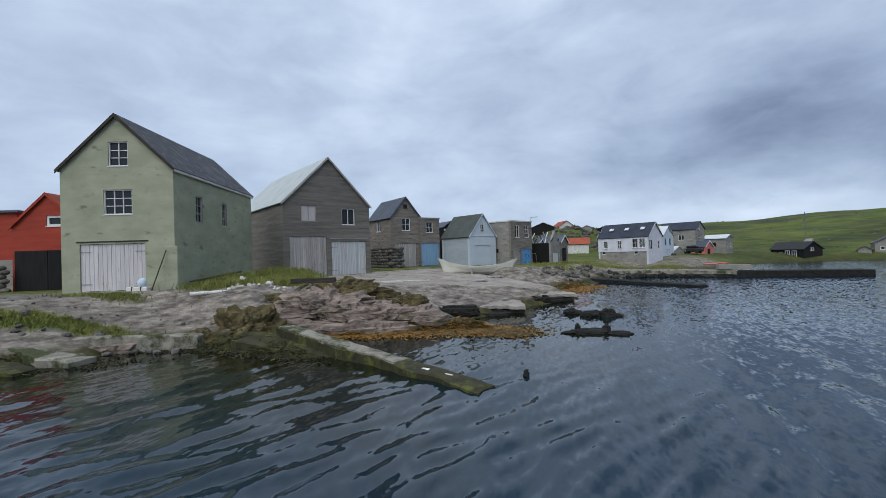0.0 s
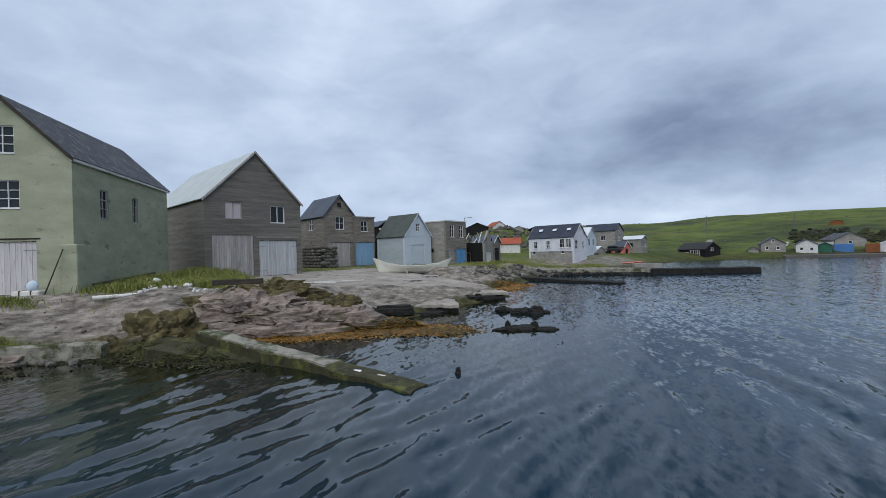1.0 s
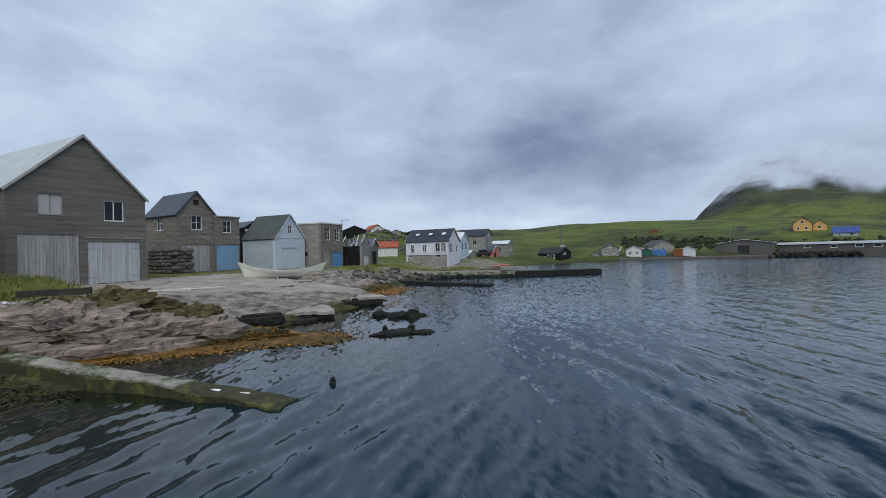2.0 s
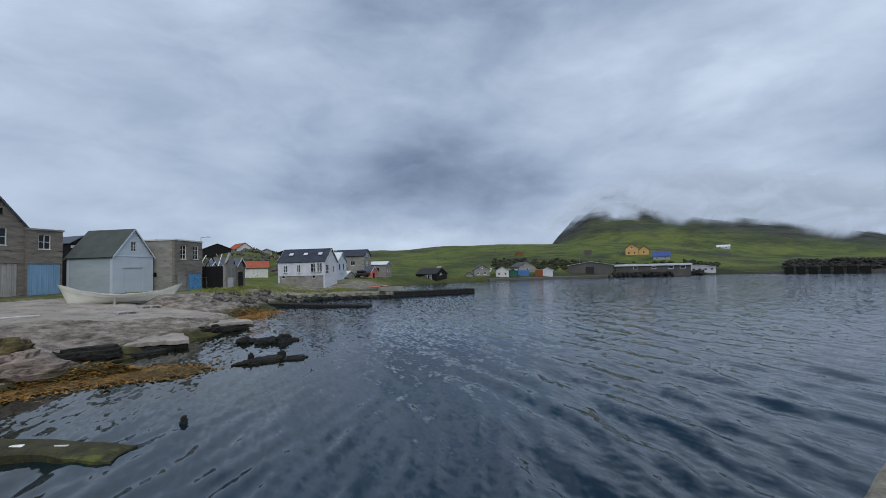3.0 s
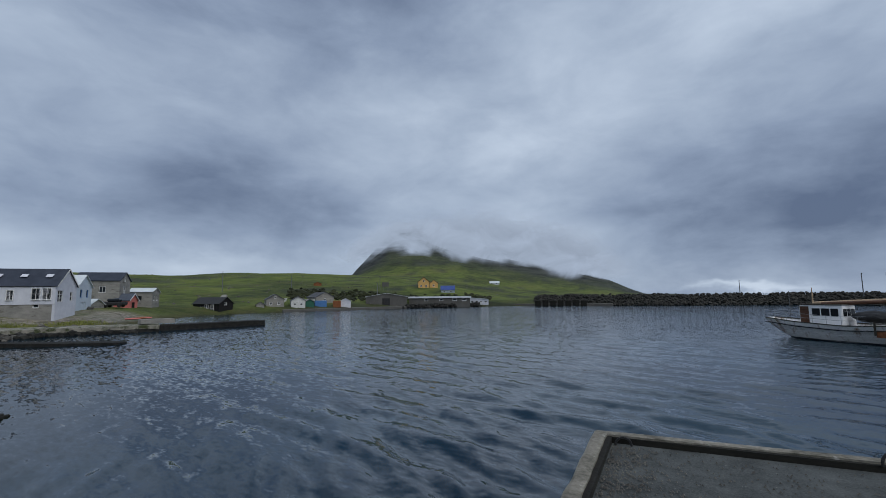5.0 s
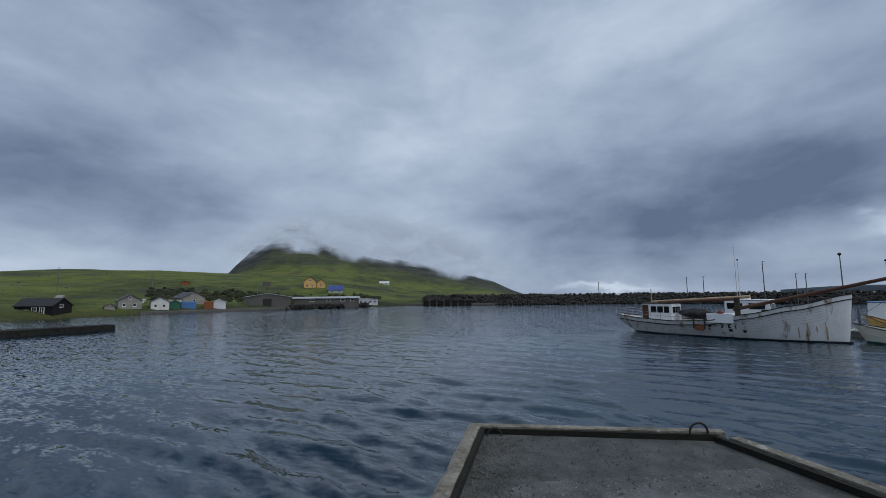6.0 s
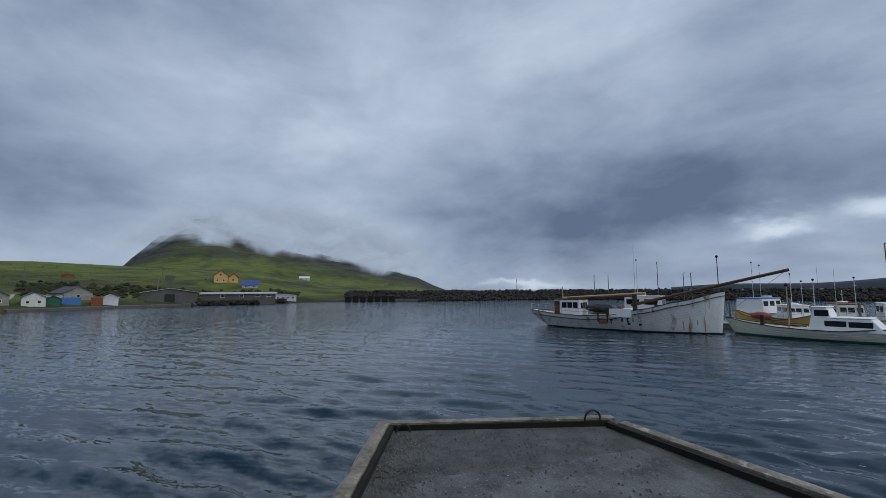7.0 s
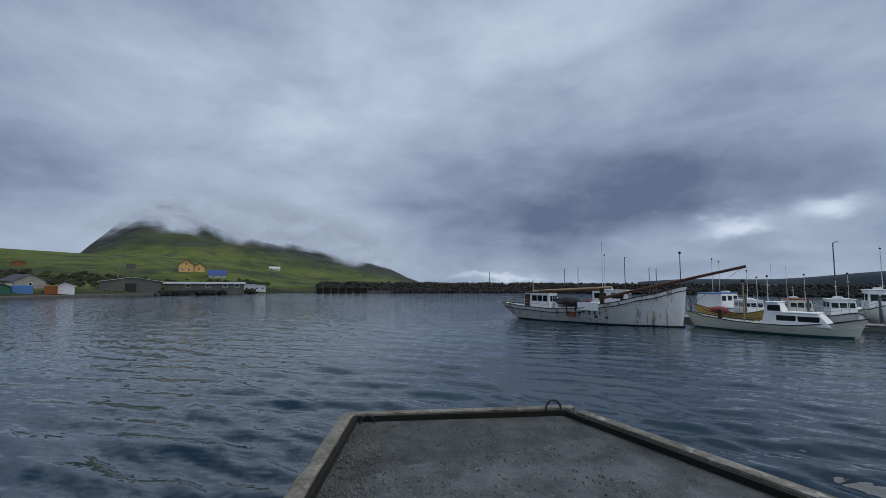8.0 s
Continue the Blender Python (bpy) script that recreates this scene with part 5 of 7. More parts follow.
def prism(poly, z0, z1, bevel=0.0):
    bm = bmesh.new()
    lo = [bm.verts.new((x, y, z0)) for x, y in poly]
    hi = [bm.verts.new((x, y, z1)) for x, y in poly]
    bm.faces.new(lo)
    bm.faces.new(hi)
    n = len(poly)
    for i in range(n):
        bm.faces.new((lo[i], lo[(i + 1) % n], hi[(i + 1) % n], hi[i]))
    return bm


part("quay_body", prism([(5.17, 0.50), (5.19, -2.24), (-30, -16.5), (-30, 3.8)], -3, DECK - 0.03), "grey_concrete", quay)
part("old_asphalt", prism([(5.1, 0.40), (5.1, -2.20), (-29, -16.0), (-29, 3.5)], DECK - 0.029, PAVE), "asphalt_old", quay)
patch = [(3.55, 0.22), (3.82, -0.05), (3.93, -0.5), (4.08, -1.15), (4.24, -1.75), (4.34, -2.14), (-20, -11.9), (-20, 2.35)]
part("new_asphalt", prism(patch, PAVE + 0.001, PAVE + 0.008), "asphalt", quay)


def curb(p0, p1, n, material, width, height, seed):
    a, b = Vector((*p0, 0)), Vector((*p1, 0))
    for k in range(n):
        f0, f1 = k / n, (k + 1) / n
        q0, q1 = a.lerp(b, f0), a.lerp(b, f1 - 0.004)
        part("curb_beam", rough_bar(q0.xy, q1.xy, width, DECK + height, DECK + height, height + 0.02, seed + k, 0.012, nu=24, nv=4), material, quay)


curb((-14, 2.20), (5.22, 0.37), 8, "timber_curb", 0.13, 0.18, 30)
curb((5.24, -2.28), (5.21, 0.50), 1, "timber_curb", 0.11, 0.17, 50)
curb((-14, -10.07), (5.1, -2.31), 7, "timber_curb", 0.13, 0.17, 60)
# strips whose black paints the shade on the curb's inner side
part("curb_face", prism([(5.125, 0.34), (5.075, 0.34), (5.075, -2.18), (5.125, -2.18)], DECK, DECK + 0.145), "near_black", quay)
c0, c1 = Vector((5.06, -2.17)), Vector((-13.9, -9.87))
part("curb_face", prism([(c0.x, c0.y), (c1.x, c1.y), (c1.x - 0.02, c1.y + 0.05), (c0.x - 0.02, c0.y + 0.05)], DECK, DECK + 0.145), "near_black", quay)
part("curb_face", prism([(5.1, 0.385), (-13.9, 2.195), (-13.9, 2.14), (5.1, 0.33)], DECK, DECK + 0.15), "near_black", quay)


def mooring_ring(x, y, turn, size, label):
    bm = bmesh.new()
    pts = [Vector((math.cos(a) * size, 0, math.sin(a) * size)) for a in np.linspace(-0.25, math.pi + 0.25, 14)]
    for p, q in zip(pts, pts[1:]):
        tube(bm, p, q, 0.013, 0.013, 6)
    ob = part("mooring_ring", bm, "black_paint")
    ob.matrix_basis = pose(x, y, DECK + 0.17, 0, 0, turn)
    return tagged(ob, label, "ring", "mooring rings")


mooring_ring(5.08, -1.98, 100, 0.10, "dark iron mooring ring on the quay curb")
mooring_ring(5.02, 0.22, 100, 0.08, "dark iron mooring ring at the quay corner").location.z = DECK + 0.09
scatter = random.Random(8)
verts, faces = [], []
for k in range(2200):
    x = scatter.uniform(1.5, 4.95)
    y = 0.30 + 0.095 * (5.2 - x) - abs(scatter.gauss(0, 0.22)) if k % 3 else scatter.uniform(-2.0, 0.2)
    s = scatter.uniform(0.004, 0.013)
    b = len(verts)
    verts += [(x - s, y - s, PAVE + 0.012), (x + s, y - s, PAVE + 0.012), (x, y + s, PAVE + 0.012), (x, y, PAVE + 0.016 + s)]
    faces += [(b, b + 1, b + 3), (b + 1, b + 2, b + 3), (b + 2, b, b + 3)]
me = bpy.data.meshes.new("grit")
me.from_pydata(verts, [], faces)
tagged(mesh_part("grit", me, "stone"), "loose grit along the edge of the quay", "gravel", kind="stuff")


# ---- the far side of the harbour ----
def far_house(name, left, turn, w, length, z0, eave, apex, label, wall, roof, wins=(), category="house", **kw):
    """A small far house; wins: (face, x, z, w, h)."""
    return house(name, left, turn, w, length, z0, eave, apex, label, wall, roof,
                 [(f, "window", x, z, ww, hh, dict(nx=1, nz=1, edge=0.08)) for f, x, z, ww, hh in wins], category=category, **kw)


far_house("warehouse", (93.0, 59.2), -60, 10.4, 20, 0.55, 2.95, 3.8, "long low grey industrial shed with pale roof", "shed_grey", "white_roof", category="warehouse", overhang=0.25)
# a solid black slab paints the darkness inside the open gateway
shed_gateway = thing("shed_gateway", pose(93.0, 59.2, 0.55, 0, 0, -60), "dark open gateway of the industrial shed", "door")
part("dark_opening", boxed(4.2, -0.14, 0.0, 6.1, -0.01, 2.0, 0.02), "black_paint", shed_gateway)
low_shed = far_house("warehouse", (101.6, 51.2), -66, 16.2, 8, 0.5, 2.75, 3.2, "low grey quayside shed with windows", "shed_grey", "white_roof",
          [("front", 4, 1.2, 1.0, 0.6), ("front", 8, 1.2, 1.0, 0.6), ("front", 11.5, 1.2, 1.2, 0.7), ("front", 14, 1.2, 1.2, 0.7)], category="warehouse", flat=True)
part("fascia", boxed(-0.3, -0.34, 1.95, 16.5, -0.26, 2.36, 0.01), "white_roof", low_shed, "white roof edge")
far_house("house", (112.9, 40.9), -72, 7.9, 4, 0.6, 1.9, 2.3, "long low white building by the water", "white_paint", "white_roof",
          [("front", 0.5 + 1.25 * k, 0.45, 0.7, 0.5) for k in range(6)], category="building")
far_house("house", (149.7, 71.3), -62, 4.2, 5, 5.8, 8.6, 10.25, "tall yellow gabled house on the hillside", "yellow_paint", "tile_red_roof",
          [("front", 0.7, 0.7, 0.7, 0.8), ("front", 2.6, 0.7, 0.7, 0.8), ("front", 1.7, 2.6, 0.7, 0.8), ("right", 1.0, 0.9, 0.7, 0.8), ("right", 3.0, 0.9, 0.7, 0.8)], verge="varnish")
far_house("house", (153.2, 68.0), -64, 3.1, 5, 5.8, 8.0, 9.3, "smaller yellow gabled house on the hillside", "yellow_paint", "tile_red_roof", [("front", 1.1, 0.9, 0.7, 0.8), ("right", 1.4, 0.9, 0.7, 0.8)], verge="varnish")
far_house("house", (144.0, 54.2), 22, 4.0, 4.9, 3.8, 5.2, 6.65, "blue-roofed house on the hillside", "blue_grey_render", "blue_roof", [("left", 0.8, 0.5, 0.7, 0.6), ("left", 3.2, 0.5, 0.7, 0.6)])
far_house("cottage", (363.5, 94.6), 15, 5, 8.4, 12.0, 13.8, 15.2, "small white cottage alone on the slope", "white_paint", "white_roof", [("left", 1.4, 0.6, 1.0, 0.9), ("left", 5.6, 0.6, 1.0, 0.9)], category="cottage")
far_house("house", (84.4, 67.8), -30, 4.6, 6, 1.2, 3.0, 4.2, "grey gabled house at the harbour", "pale_concrete", "slate_roof", [("front", 2.0, 0.9, 0.6, 0.6), ("right", 2, 0.8, 0.7, 0.6), ("right", 4.0, 0.8, 0.7, 0.6)])
far_house("shed", (85.0, 61.2), -54, 2.5, 4, 0.75, 2.0, 2.6, "white fabric storage shed at the harbour", "white_paint", "white_paint", category="shed")
for at, size, col, lab in (((79.9, 64.6), (2.7, 2.2, 1.35), "blue_boat", "blue steel shipping container"), ((82.9, 61.7), (1.8, 2.2, 1.3), "rust", "rusty red steel shipping container")):
    box_ob = thing("container", pose(*at, 0.85, 0, 0, -53), lab, "container", "containers")
    part("body", boxed(0, 0, -0.3, *size, 0.03), col, box_ob)
    for k in range(int(size[0] / 0.3)):
        part("rib", boxed(0.1 + k * 0.3, -0.04, 0.1, 0.2 + k * 0.3, -0.002, size[2] - 0.1), col, box_ob)
far_house("shed", (77.4, 65.1), -50, 1.9, 3, 0.55, 2.0, 2.5, "green shed at the harbour", "green_paint", "slate_roof", category="shed")
far_house("house", (70.2, 69.4), -40, 3.6, 4.5, 0.75, 2.6, 3.7, "pale grey gabled house at the harbour", "pale_concrete", "slate_roof", [("front", 0.6, 0.7, 0.6, 0.6), ("front", 2.2, 0.7, 0.6, 0.6), ("front", 1.5, 2.1, 0.5, 0.45)])
far_house("house", (74.3, 66.4), -45, 3.0, 3.6, 0.5, 2.3, 3.15, "white house with grey roof at the harbour", "off_white", "slate_roof", [("front", 0.5, 0.7, 0.55, 0.55), ("front", 1.9, 0.7, 0.55, 0.55)])
far_house("shed", (67.6, 69.6), -45, 1.6, 2.5, 0.7, 1.6, 2.1, "small grey shed at the harbour", "pale_concrete", "slate_roof", category="shed")
# roofs on the knoll behind the boathouses
far_house("house", (20.6, 99.0), -10, 5.2, 6, 7.4, 8.4, 9.5, "black timber house on the knoll", "black_tar", "black_paint", ax=2.6)
far_house("house", (26.6, 97.2), 5, 3.4, 5, 7.4, 8.5, 9.7, "white house with red roof on the knoll", "off_white", "tile_red_roof", [("front", 1.2, 0.3, 0.7, 0.6)])
far_house("shed", (30.6, 94.0), -19, 2.2, 3, 7.2, 7.8, 8.3, "grey roofed shed on the knoll", "pale_concrete", "white_roof", category="shed")
far_house("shed", (34.0, 93.5), -19, 2.2, 3, 6.8, 7.4, 7.9, "dark shed on the knoll", "black_tar", "slate_roof", category="shed")
far_house("shed", (130.1, 105.6), -50, 2.8, 3, 7.0, 8.0, 8.6, "rust red shed on the hillside", "rust", "rust", category="shed")


def land_stuff(name, n, region, sizes, material, label, seed, flatz=0.7, kind_label="stones", base=None):
    """Many stones or bushes joined in one mesh."""
    r = random.Random(seed)
    verts, faces = [], []
    protos = []
    for k in range(5):
        bm = rock_bm((1, 0.8, flatz), seed + k, 1, 0.5)
        bm.verts.ensure_lookup_table()
        protos.append(([v.co.copy() for v in bm.verts], [[v.index for v in f.verts] for f in bm.faces]))
        bm.free()
    pts = [region(r) for _ in range(n)]
    zs = land_height(np.array([p[0] for p in pts]), np.array([p[1] for p in pts])) if base is None else np.zeros(n)
    for (x, y, *zz), z in zip(pts, zs):
        if zz:
            z = zz[0]
        s = r.uniform(*sizes)
        m = pose(x, y, z, r.uniform(0, 40), r.uniform(0, 40), r.uniform(0, 360)) @ Matrix.Diagonal((s, s, s, 1))
        v, f = r.choice(protos)
        k = len(verts)
        verts += [tuple(m @ c) for c in v]
        faces += [tuple(i + k for i in g) for g in f]
    me = bpy.data.meshes.new(name)
    me.from_pydata(verts, [], faces)
    return tagged(mesh_part(name, me, material), label, kind_label, kind="stuff")


MOLE = [(122.5, 22), (123, 9), (124, -10), (129, -35), (125, -51), (119, -66), (109, -85), (96, -98), (88, -115), (60, -138), (20, -150)]


def along_mole(f):
    f *= len(MOLE) - 1
    i = min(int(f), len(MOLE) - 2)
    a, b = Vector(MOLE[i]), Vector(MOLE[i + 1])
    return a.lerp(b, f - i), (b - a).normalized()


def mole_point(r):
    p, u = along_mole(r.random() ** 1.0)
    v = Vector((u.y, -u.x))
    if v.dot(p) > 0:
        v = -v
    s = r.random()
    top = 2.75
    q = p + v * (3.4 * (1 - s) - 3.0) + v * r.gauss(0, 0.3)
    return q.x, q.y, s * top + r.uniform(-0.1, 0.25)


bm = bmesh.new()
prev = None
for k in range(61):
    p, u = along_mole(k / 60)
    v = Vector((u.y, -u.x))
    if v.dot(p) > 0:
        v = -v
    sec = [bm.verts.new((*(p + v * a), z)) for a, z in ((0.6, -1.0), (-2.6, 2.4), (-6.5, 2.5), (-11, -1.0))]
    if prev:
        for i in range(3):
            bm.faces.new((prev[i], sec[i], sec[i + 1], prev[i + 1]))
    prev = sec
mole = thing("breakwater", pose(0, 0, 0), "long breakwater of dark piled boulders", "breakwater", kind="structure")
part("core", bm, "dark_stone", mole)
land_stuff("breakwater_stones", 9500, mole_point, (0.26, 0.62), "dark_stone", "dark angular boulders of the breakwater", 300, 0.75, "boulders", base=0)
land_stuff("riprap", 900, lambda r: ((q := r.random()) * 16 + 97.5 + r.gauss(0, 0.7), 49.0 - 13 * q + r.gauss(0, 0.7), r.uniform(0.0, 0.8)), (0.25, 0.6), "dark_stone", "dark boulders below the industrial shed", 310, 0.75, "boulders", base=0)
land_stuff("hillside_stones", 600, lambda r: (lambda d, a: (d * math.sin(a), d * math.cos(a)))(r.uniform(105, 260), radians(r.uniform(22, 78))), (0.15, 0.45), "stone", "grey stones and walls scattered over the hillside", 320, 0.6, "stones")
land_stuff("hillside_stones", 260, lambda r: (28 + r.gauss(0, 8), 88 + r.gauss(0, 8)), (0.3, 0.9), "stone", "grey rocks on the knoll", 330, 0.6, "stones")
land_stuff("heather", 700, lambda r: (lambda d, a: (d * math.sin(a), d * math.cos(a)))(r.gauss(134, 6), radians(r.uniform(48, 74))), (0.5, 1.4), "dark_bush", "dark heather and bank below the hillside", 340, 0.5, "bushes")
cais = thing("caisson_row", pose(118.3, 21.0, 0, 0, 0, -84), "row of dark concrete caissons along the breakwater", "quay")
for k in range(7):
    part("caisson", boxed(k * 2.0, 0, -0.5, k * 2.0 + 1.5, 2.4, 1.5 + 0.1 * (k % 2), 0.05), "near_black", cais)
part("ledge", boxed(-9, 0.5, -0.5, 20, 3.4, 0.6, 0.05), "shed_grey", cais)


def pole(x, y, z0, z1, r0, label, lamp=0.0, turn=0.0):
    ob = thing("lamp_post" if lamp else "pole", pose(x, y, z0, 0, 0, turn), label, "pole", "poles")
    part("shaft", tubed((0, 0, -0.3), (0, 0, z1 - z0), r0, r0 * 0.7, 7), "pole_grey", ob)
    if lamp:
        part("arm", tubed((0, 0, z1 - z0 - 0.03), (lamp, 0, z1 - z0 + 0.06), r0 * 0.6, r0 * 0.5, 6), "pole_grey", ob)
        part("lamp_head", boxed(min(lamp, lamp * 1.5), -r0 * 1.6, z1 - z0 + 0.02, max(lamp, lamp * 1.5), r0 * 1.6, z1 - z0 + 0.1, 0.01), "steel", ob)
    return ob


for x, y, z0, z1 in ((136.6, -30.7, 2.5, 6.4), (118.4, -48.8, 2.4, 7.0), (116.9, -52.2, 2.4, 7.0), (95.7, -54.4, 0.0, 9.2), (101.5, -64.2, 0.0, 6.9), (96.4, -62.8, 0.0, 6.7)):
    pole(x, y, z0, z1, 0.11, "thin grey pole on the breakwater", 0.4, 180)
pole(10.38, 51.2, 1.3, 7.07, 0.04, "grey street lamp behind the storehouse", 0.6, 0)
pole(39.3, -45.4, 0.0, 7.4, 0.07, "tall grey lamp post in the marina", -0.35, 0)

for x, y, h in ((70, 118, 4.0), (92, 108, 6.0), (112, 100, 5.0), (110, 66, 5.0), (48, 118, 3.5), (137, 81, 4.6)):
    pole(x, y, gz(x, y), gz(x, y) + h, 0.12, "wooden utility pole on the hillside")
board = thing("sign_board", pose(134.7, 78.8, gz(134.7, 78.8), 0, 0, -60), "grey blank board on two legs", "board")
part("panel", boxed(0, 0, 1.5, 2.4, 0.15, 3.1, 0.03), "shed_grey", board)
for k in (0.4, 2.1):
    part("leg", boxed(k, 0.02, -0.3, k + 0.12, 0.13, 1.5), "pole_grey", board)
# pale beach and track at the head of the harbour
ob = part("gravel_beach", rough_bar((35.5, 56.6), (55, 70.2), 2.6, 0.22, 0.22, 0.5, 21, 0.12), "pale_concrete")
tagged(ob, "pale shingle beach at the head of the harbour", "beach", kind="structure")
ob = part("quay_road", rough_bar((70, 64.5), (97, 49), 3.0, 0.5, 0.5, 1.2, 22, 0.08), "shed_grey")
tagged(ob, "dark concrete quay along the far shore", "quay", kind="structure")
ob = part("gravel_track", rough_bar((62, 74), (80, 92), 1.2, 1.4, 3.9, 0.5, 23, 0.1), "pale_concrete")
tagged(ob, "pale gravel track climbing past the black house", "road", kind="structure")


# ---- far island and the cloud on the mountain ----
def ridge_mesh(name, az0, az1, dist, angle_fn, material, label):
    verts, faces = [], []
    n = 120
    for i in range(n + 1):
        az = radians(az0 + (az1 - az0) * i / n)
        x, y = math.sin(az), math.cos(az)
        h = 3 + dist * angle_fn(i / n)
        verts += [(x * dist, y * dist, -5), (x * dist * 1.01, y * dist * 1.01, h * 0.6), (x * dist * 1.04, y * dist * 1.04, h), (x * dist * 1.2, y * dist * 1.2, -5)]
        if i:
            k = 4 * i
            for j in range(3):
                faces.append((k - 4 + j, k + j, k + j + 1, k - 3 + j))
    me = bpy.data.meshes.new(name)
    me.from_pydata(verts, [], faces)
    return tagged(mesh_part(name, me, material, smooth=True), label, "backdrop", kind="structure")


# the blue of distance haze is mixed into the island's dark colour
M["hazed_far_land"] = mat("hazed_far_land", (0.020, 0.032, 0.045), (0.034, 0.048, 0.062), 0.004, 0.95, 0.0, 0.02)
ridge_mesh("far_island", 121, 215, 2600, lambda f: 0.003 + 0.017 * float(smoothstep(0, 0.25, np.array(f))) + 0.004 * math.sin(f * 31), "hazed_far_land", "dark low island far across the sound")


def cloud_mat():
    """Self-lit pale vapour, thin at its edges, thicker where the stored density and the noise agree."""
    m = bpy.data.materials.new("self_lit_vapour")
    m.use_nodes = True
    nt = m.node_tree
    nt.nodes.clear()
    N, L = nt.nodes.new, nt.links.new
    at = N("ShaderNodeAttribute")
    at.attribute_name = "vapour"
    geo = N("ShaderNodeNewGeometry")
    mp = N("ShaderNodeMapping")
    mp.inputs["Scale"].default_value = (1, 1, 1.7)
    L(geo.outputs["Position"], mp.inputs[0])
    t = N("ShaderNodeTexNoise")
    t.inputs["Scale"].default_value, t.inputs["Detail"].default_value, t.inputs["Distortion"].default_value = 0.03, 7, 0.6
    L(mp.outputs[0], t.inputs["Vector"])
    a = N("ShaderNodeMath")
    a.operation = "MULTIPLY_ADD"
    L(t.outputs["Fac"], a.inputs[0])
    a.inputs[1].default_value, a.inputs[2].default_value = 1.4, -0.70
    s = N("ShaderNodeMath")
    L(a.outputs[0], s.inputs[0])
    L(at.outputs["Fac"], s.inputs[1])
    ramp = N("ShaderNodeMapRange")
    ramp.interpolation_type = "SMOOTHSTEP"
    ramp.inputs["From Min"].default_value, ramp.inputs["From Max"].default_value = 0.10, 0.75
    ramp.inputs["To Max"].default_value = 0.94
    L(s.outputs[0], ramp.inputs[0])
    edge = N("ShaderNodeMapRange")
    edge.interpolation_type = "SMOOTHSTEP"
    edge.inputs["From Max"].default_value = 0.6
    L(at.outputs["Fac"], edge.inputs[0])
    veil = N("ShaderNodeMath")
    veil.operation = "MULTIPLY"
    L(ramp.outputs[0], veil.inputs[0])
    L(edge.outputs[0], veil.inputs[1])
    edge = N("ShaderNodeMath")
    edge.operation = "MULTIPLY"
    L(veil.outputs[0], edge.inputs[0])
    sm = N("ShaderNodeMapRange")
    sm.interpolation_type = "SMOOTHSTEP"
    sm.inputs["From Max"].default_value = 0.35
    L(at.outputs["Fac"], sm.inputs[0])
    L(sm.outputs[0], edge.inputs[1])
    tr, em, mix, out = N("ShaderNodeBsdfTransparent"), N("ShaderNodeEmission"), N("ShaderNodeMixShader"), N("ShaderNodeOutputMaterial")
    # emission in a sky tone replaces daylight on the cloud; noise varies its shading
    em.inputs["Color"].default_value = (0.385, 0.462, 0.590, 1)
    shade = N("ShaderNodeMapRange")
    shade.inputs["From Min"].default_value, shade.inputs["From Max"].default_value = 0.3, 0.7
    shade.inputs["To Min"].default_value, shade.inputs["To Max"].default_value = 0.84, 1.16
    L(t.outputs["Fac"], shade.inputs[0])
    L(shade.outputs[0], em.inputs["Strength"])
    L(edge.outputs[0], mix.inputs[0])
    L(tr.outputs[0], mix.inputs[1])
    L(em.outputs[0], mix.inputs[2])
    L(mix.outputs[0], out.inputs[0])
    return m


M["cloud"] = cloud_mat()


def cloud_bank(dist, az0, az1, lo, hi, seed):
    """A curved sheet of vapour before the mountain; density by bearing and height."""
    n, k = 160, 40
    az = np.radians(np.linspace(az0, az1, n + 1))
    el = np.linspace(lo, hi, k + 1)
    A, E = np.meshgrid(az, el)
    f = (A - az[0]) / (az[-1] - az[0])
    base = np.interp(f, [0, 0.12, 0.22, 0.32, 0.42, 0.6, 0.78, 1.0], [0.055, 0.080, 0.108, 0.108, 0.088, 0.070, 0.044, 0.018])
    top = np.interp(f, [0, 0.12, 0.25, 0.5, 0.75, 1.0], [0.08, 0.135, 0.195, 0.21, 0.16, 0.07])
    base = base + 0.012 * vnoise(f * 14, E * 0 + seed, 1.0, seed, 3)
    d = smoothstep(-0.030, 0.030, E - base) * smoothstep(0.05, -0.13, E - top) * smoothstep(0, 0.16, f) * smoothstep(1.0, 0.7, f)
    x, y, z = dist * np.sin(A), dist * np.cos(A), 3 + dist * E
    i = np.arange(A.size).reshape(A.shape)
    quads = np.stack([i[:-1, :-1], i[:-1, 1:], i[1:, 1:], i[1:, :-1]], -1).reshape(-1, 4)
    me = bpy.data.meshes.new("cloud")
    me.from_pydata(np.stack([x.ravel(), y.ravel(), z.ravel()], 1).tolist(), [], quads.tolist())
    a = me.attributes.new("vapour", "FLOAT", "POINT")
    a.data.foreach_set("value", d.ravel().astype(np.float32))
    ob = mesh_part("cloud", me, "cloud", smooth=True)
    ob.visible_shadow = False
    return tagged(ob, "low white cloud lying on the mountain top", "cloud", "clouds on the mountain")


for dd, sd in ((470, 1), (540, 2), (600, 3)):
    cloud_bank(dd, 50, 98, 0.02, 0.27, sd)


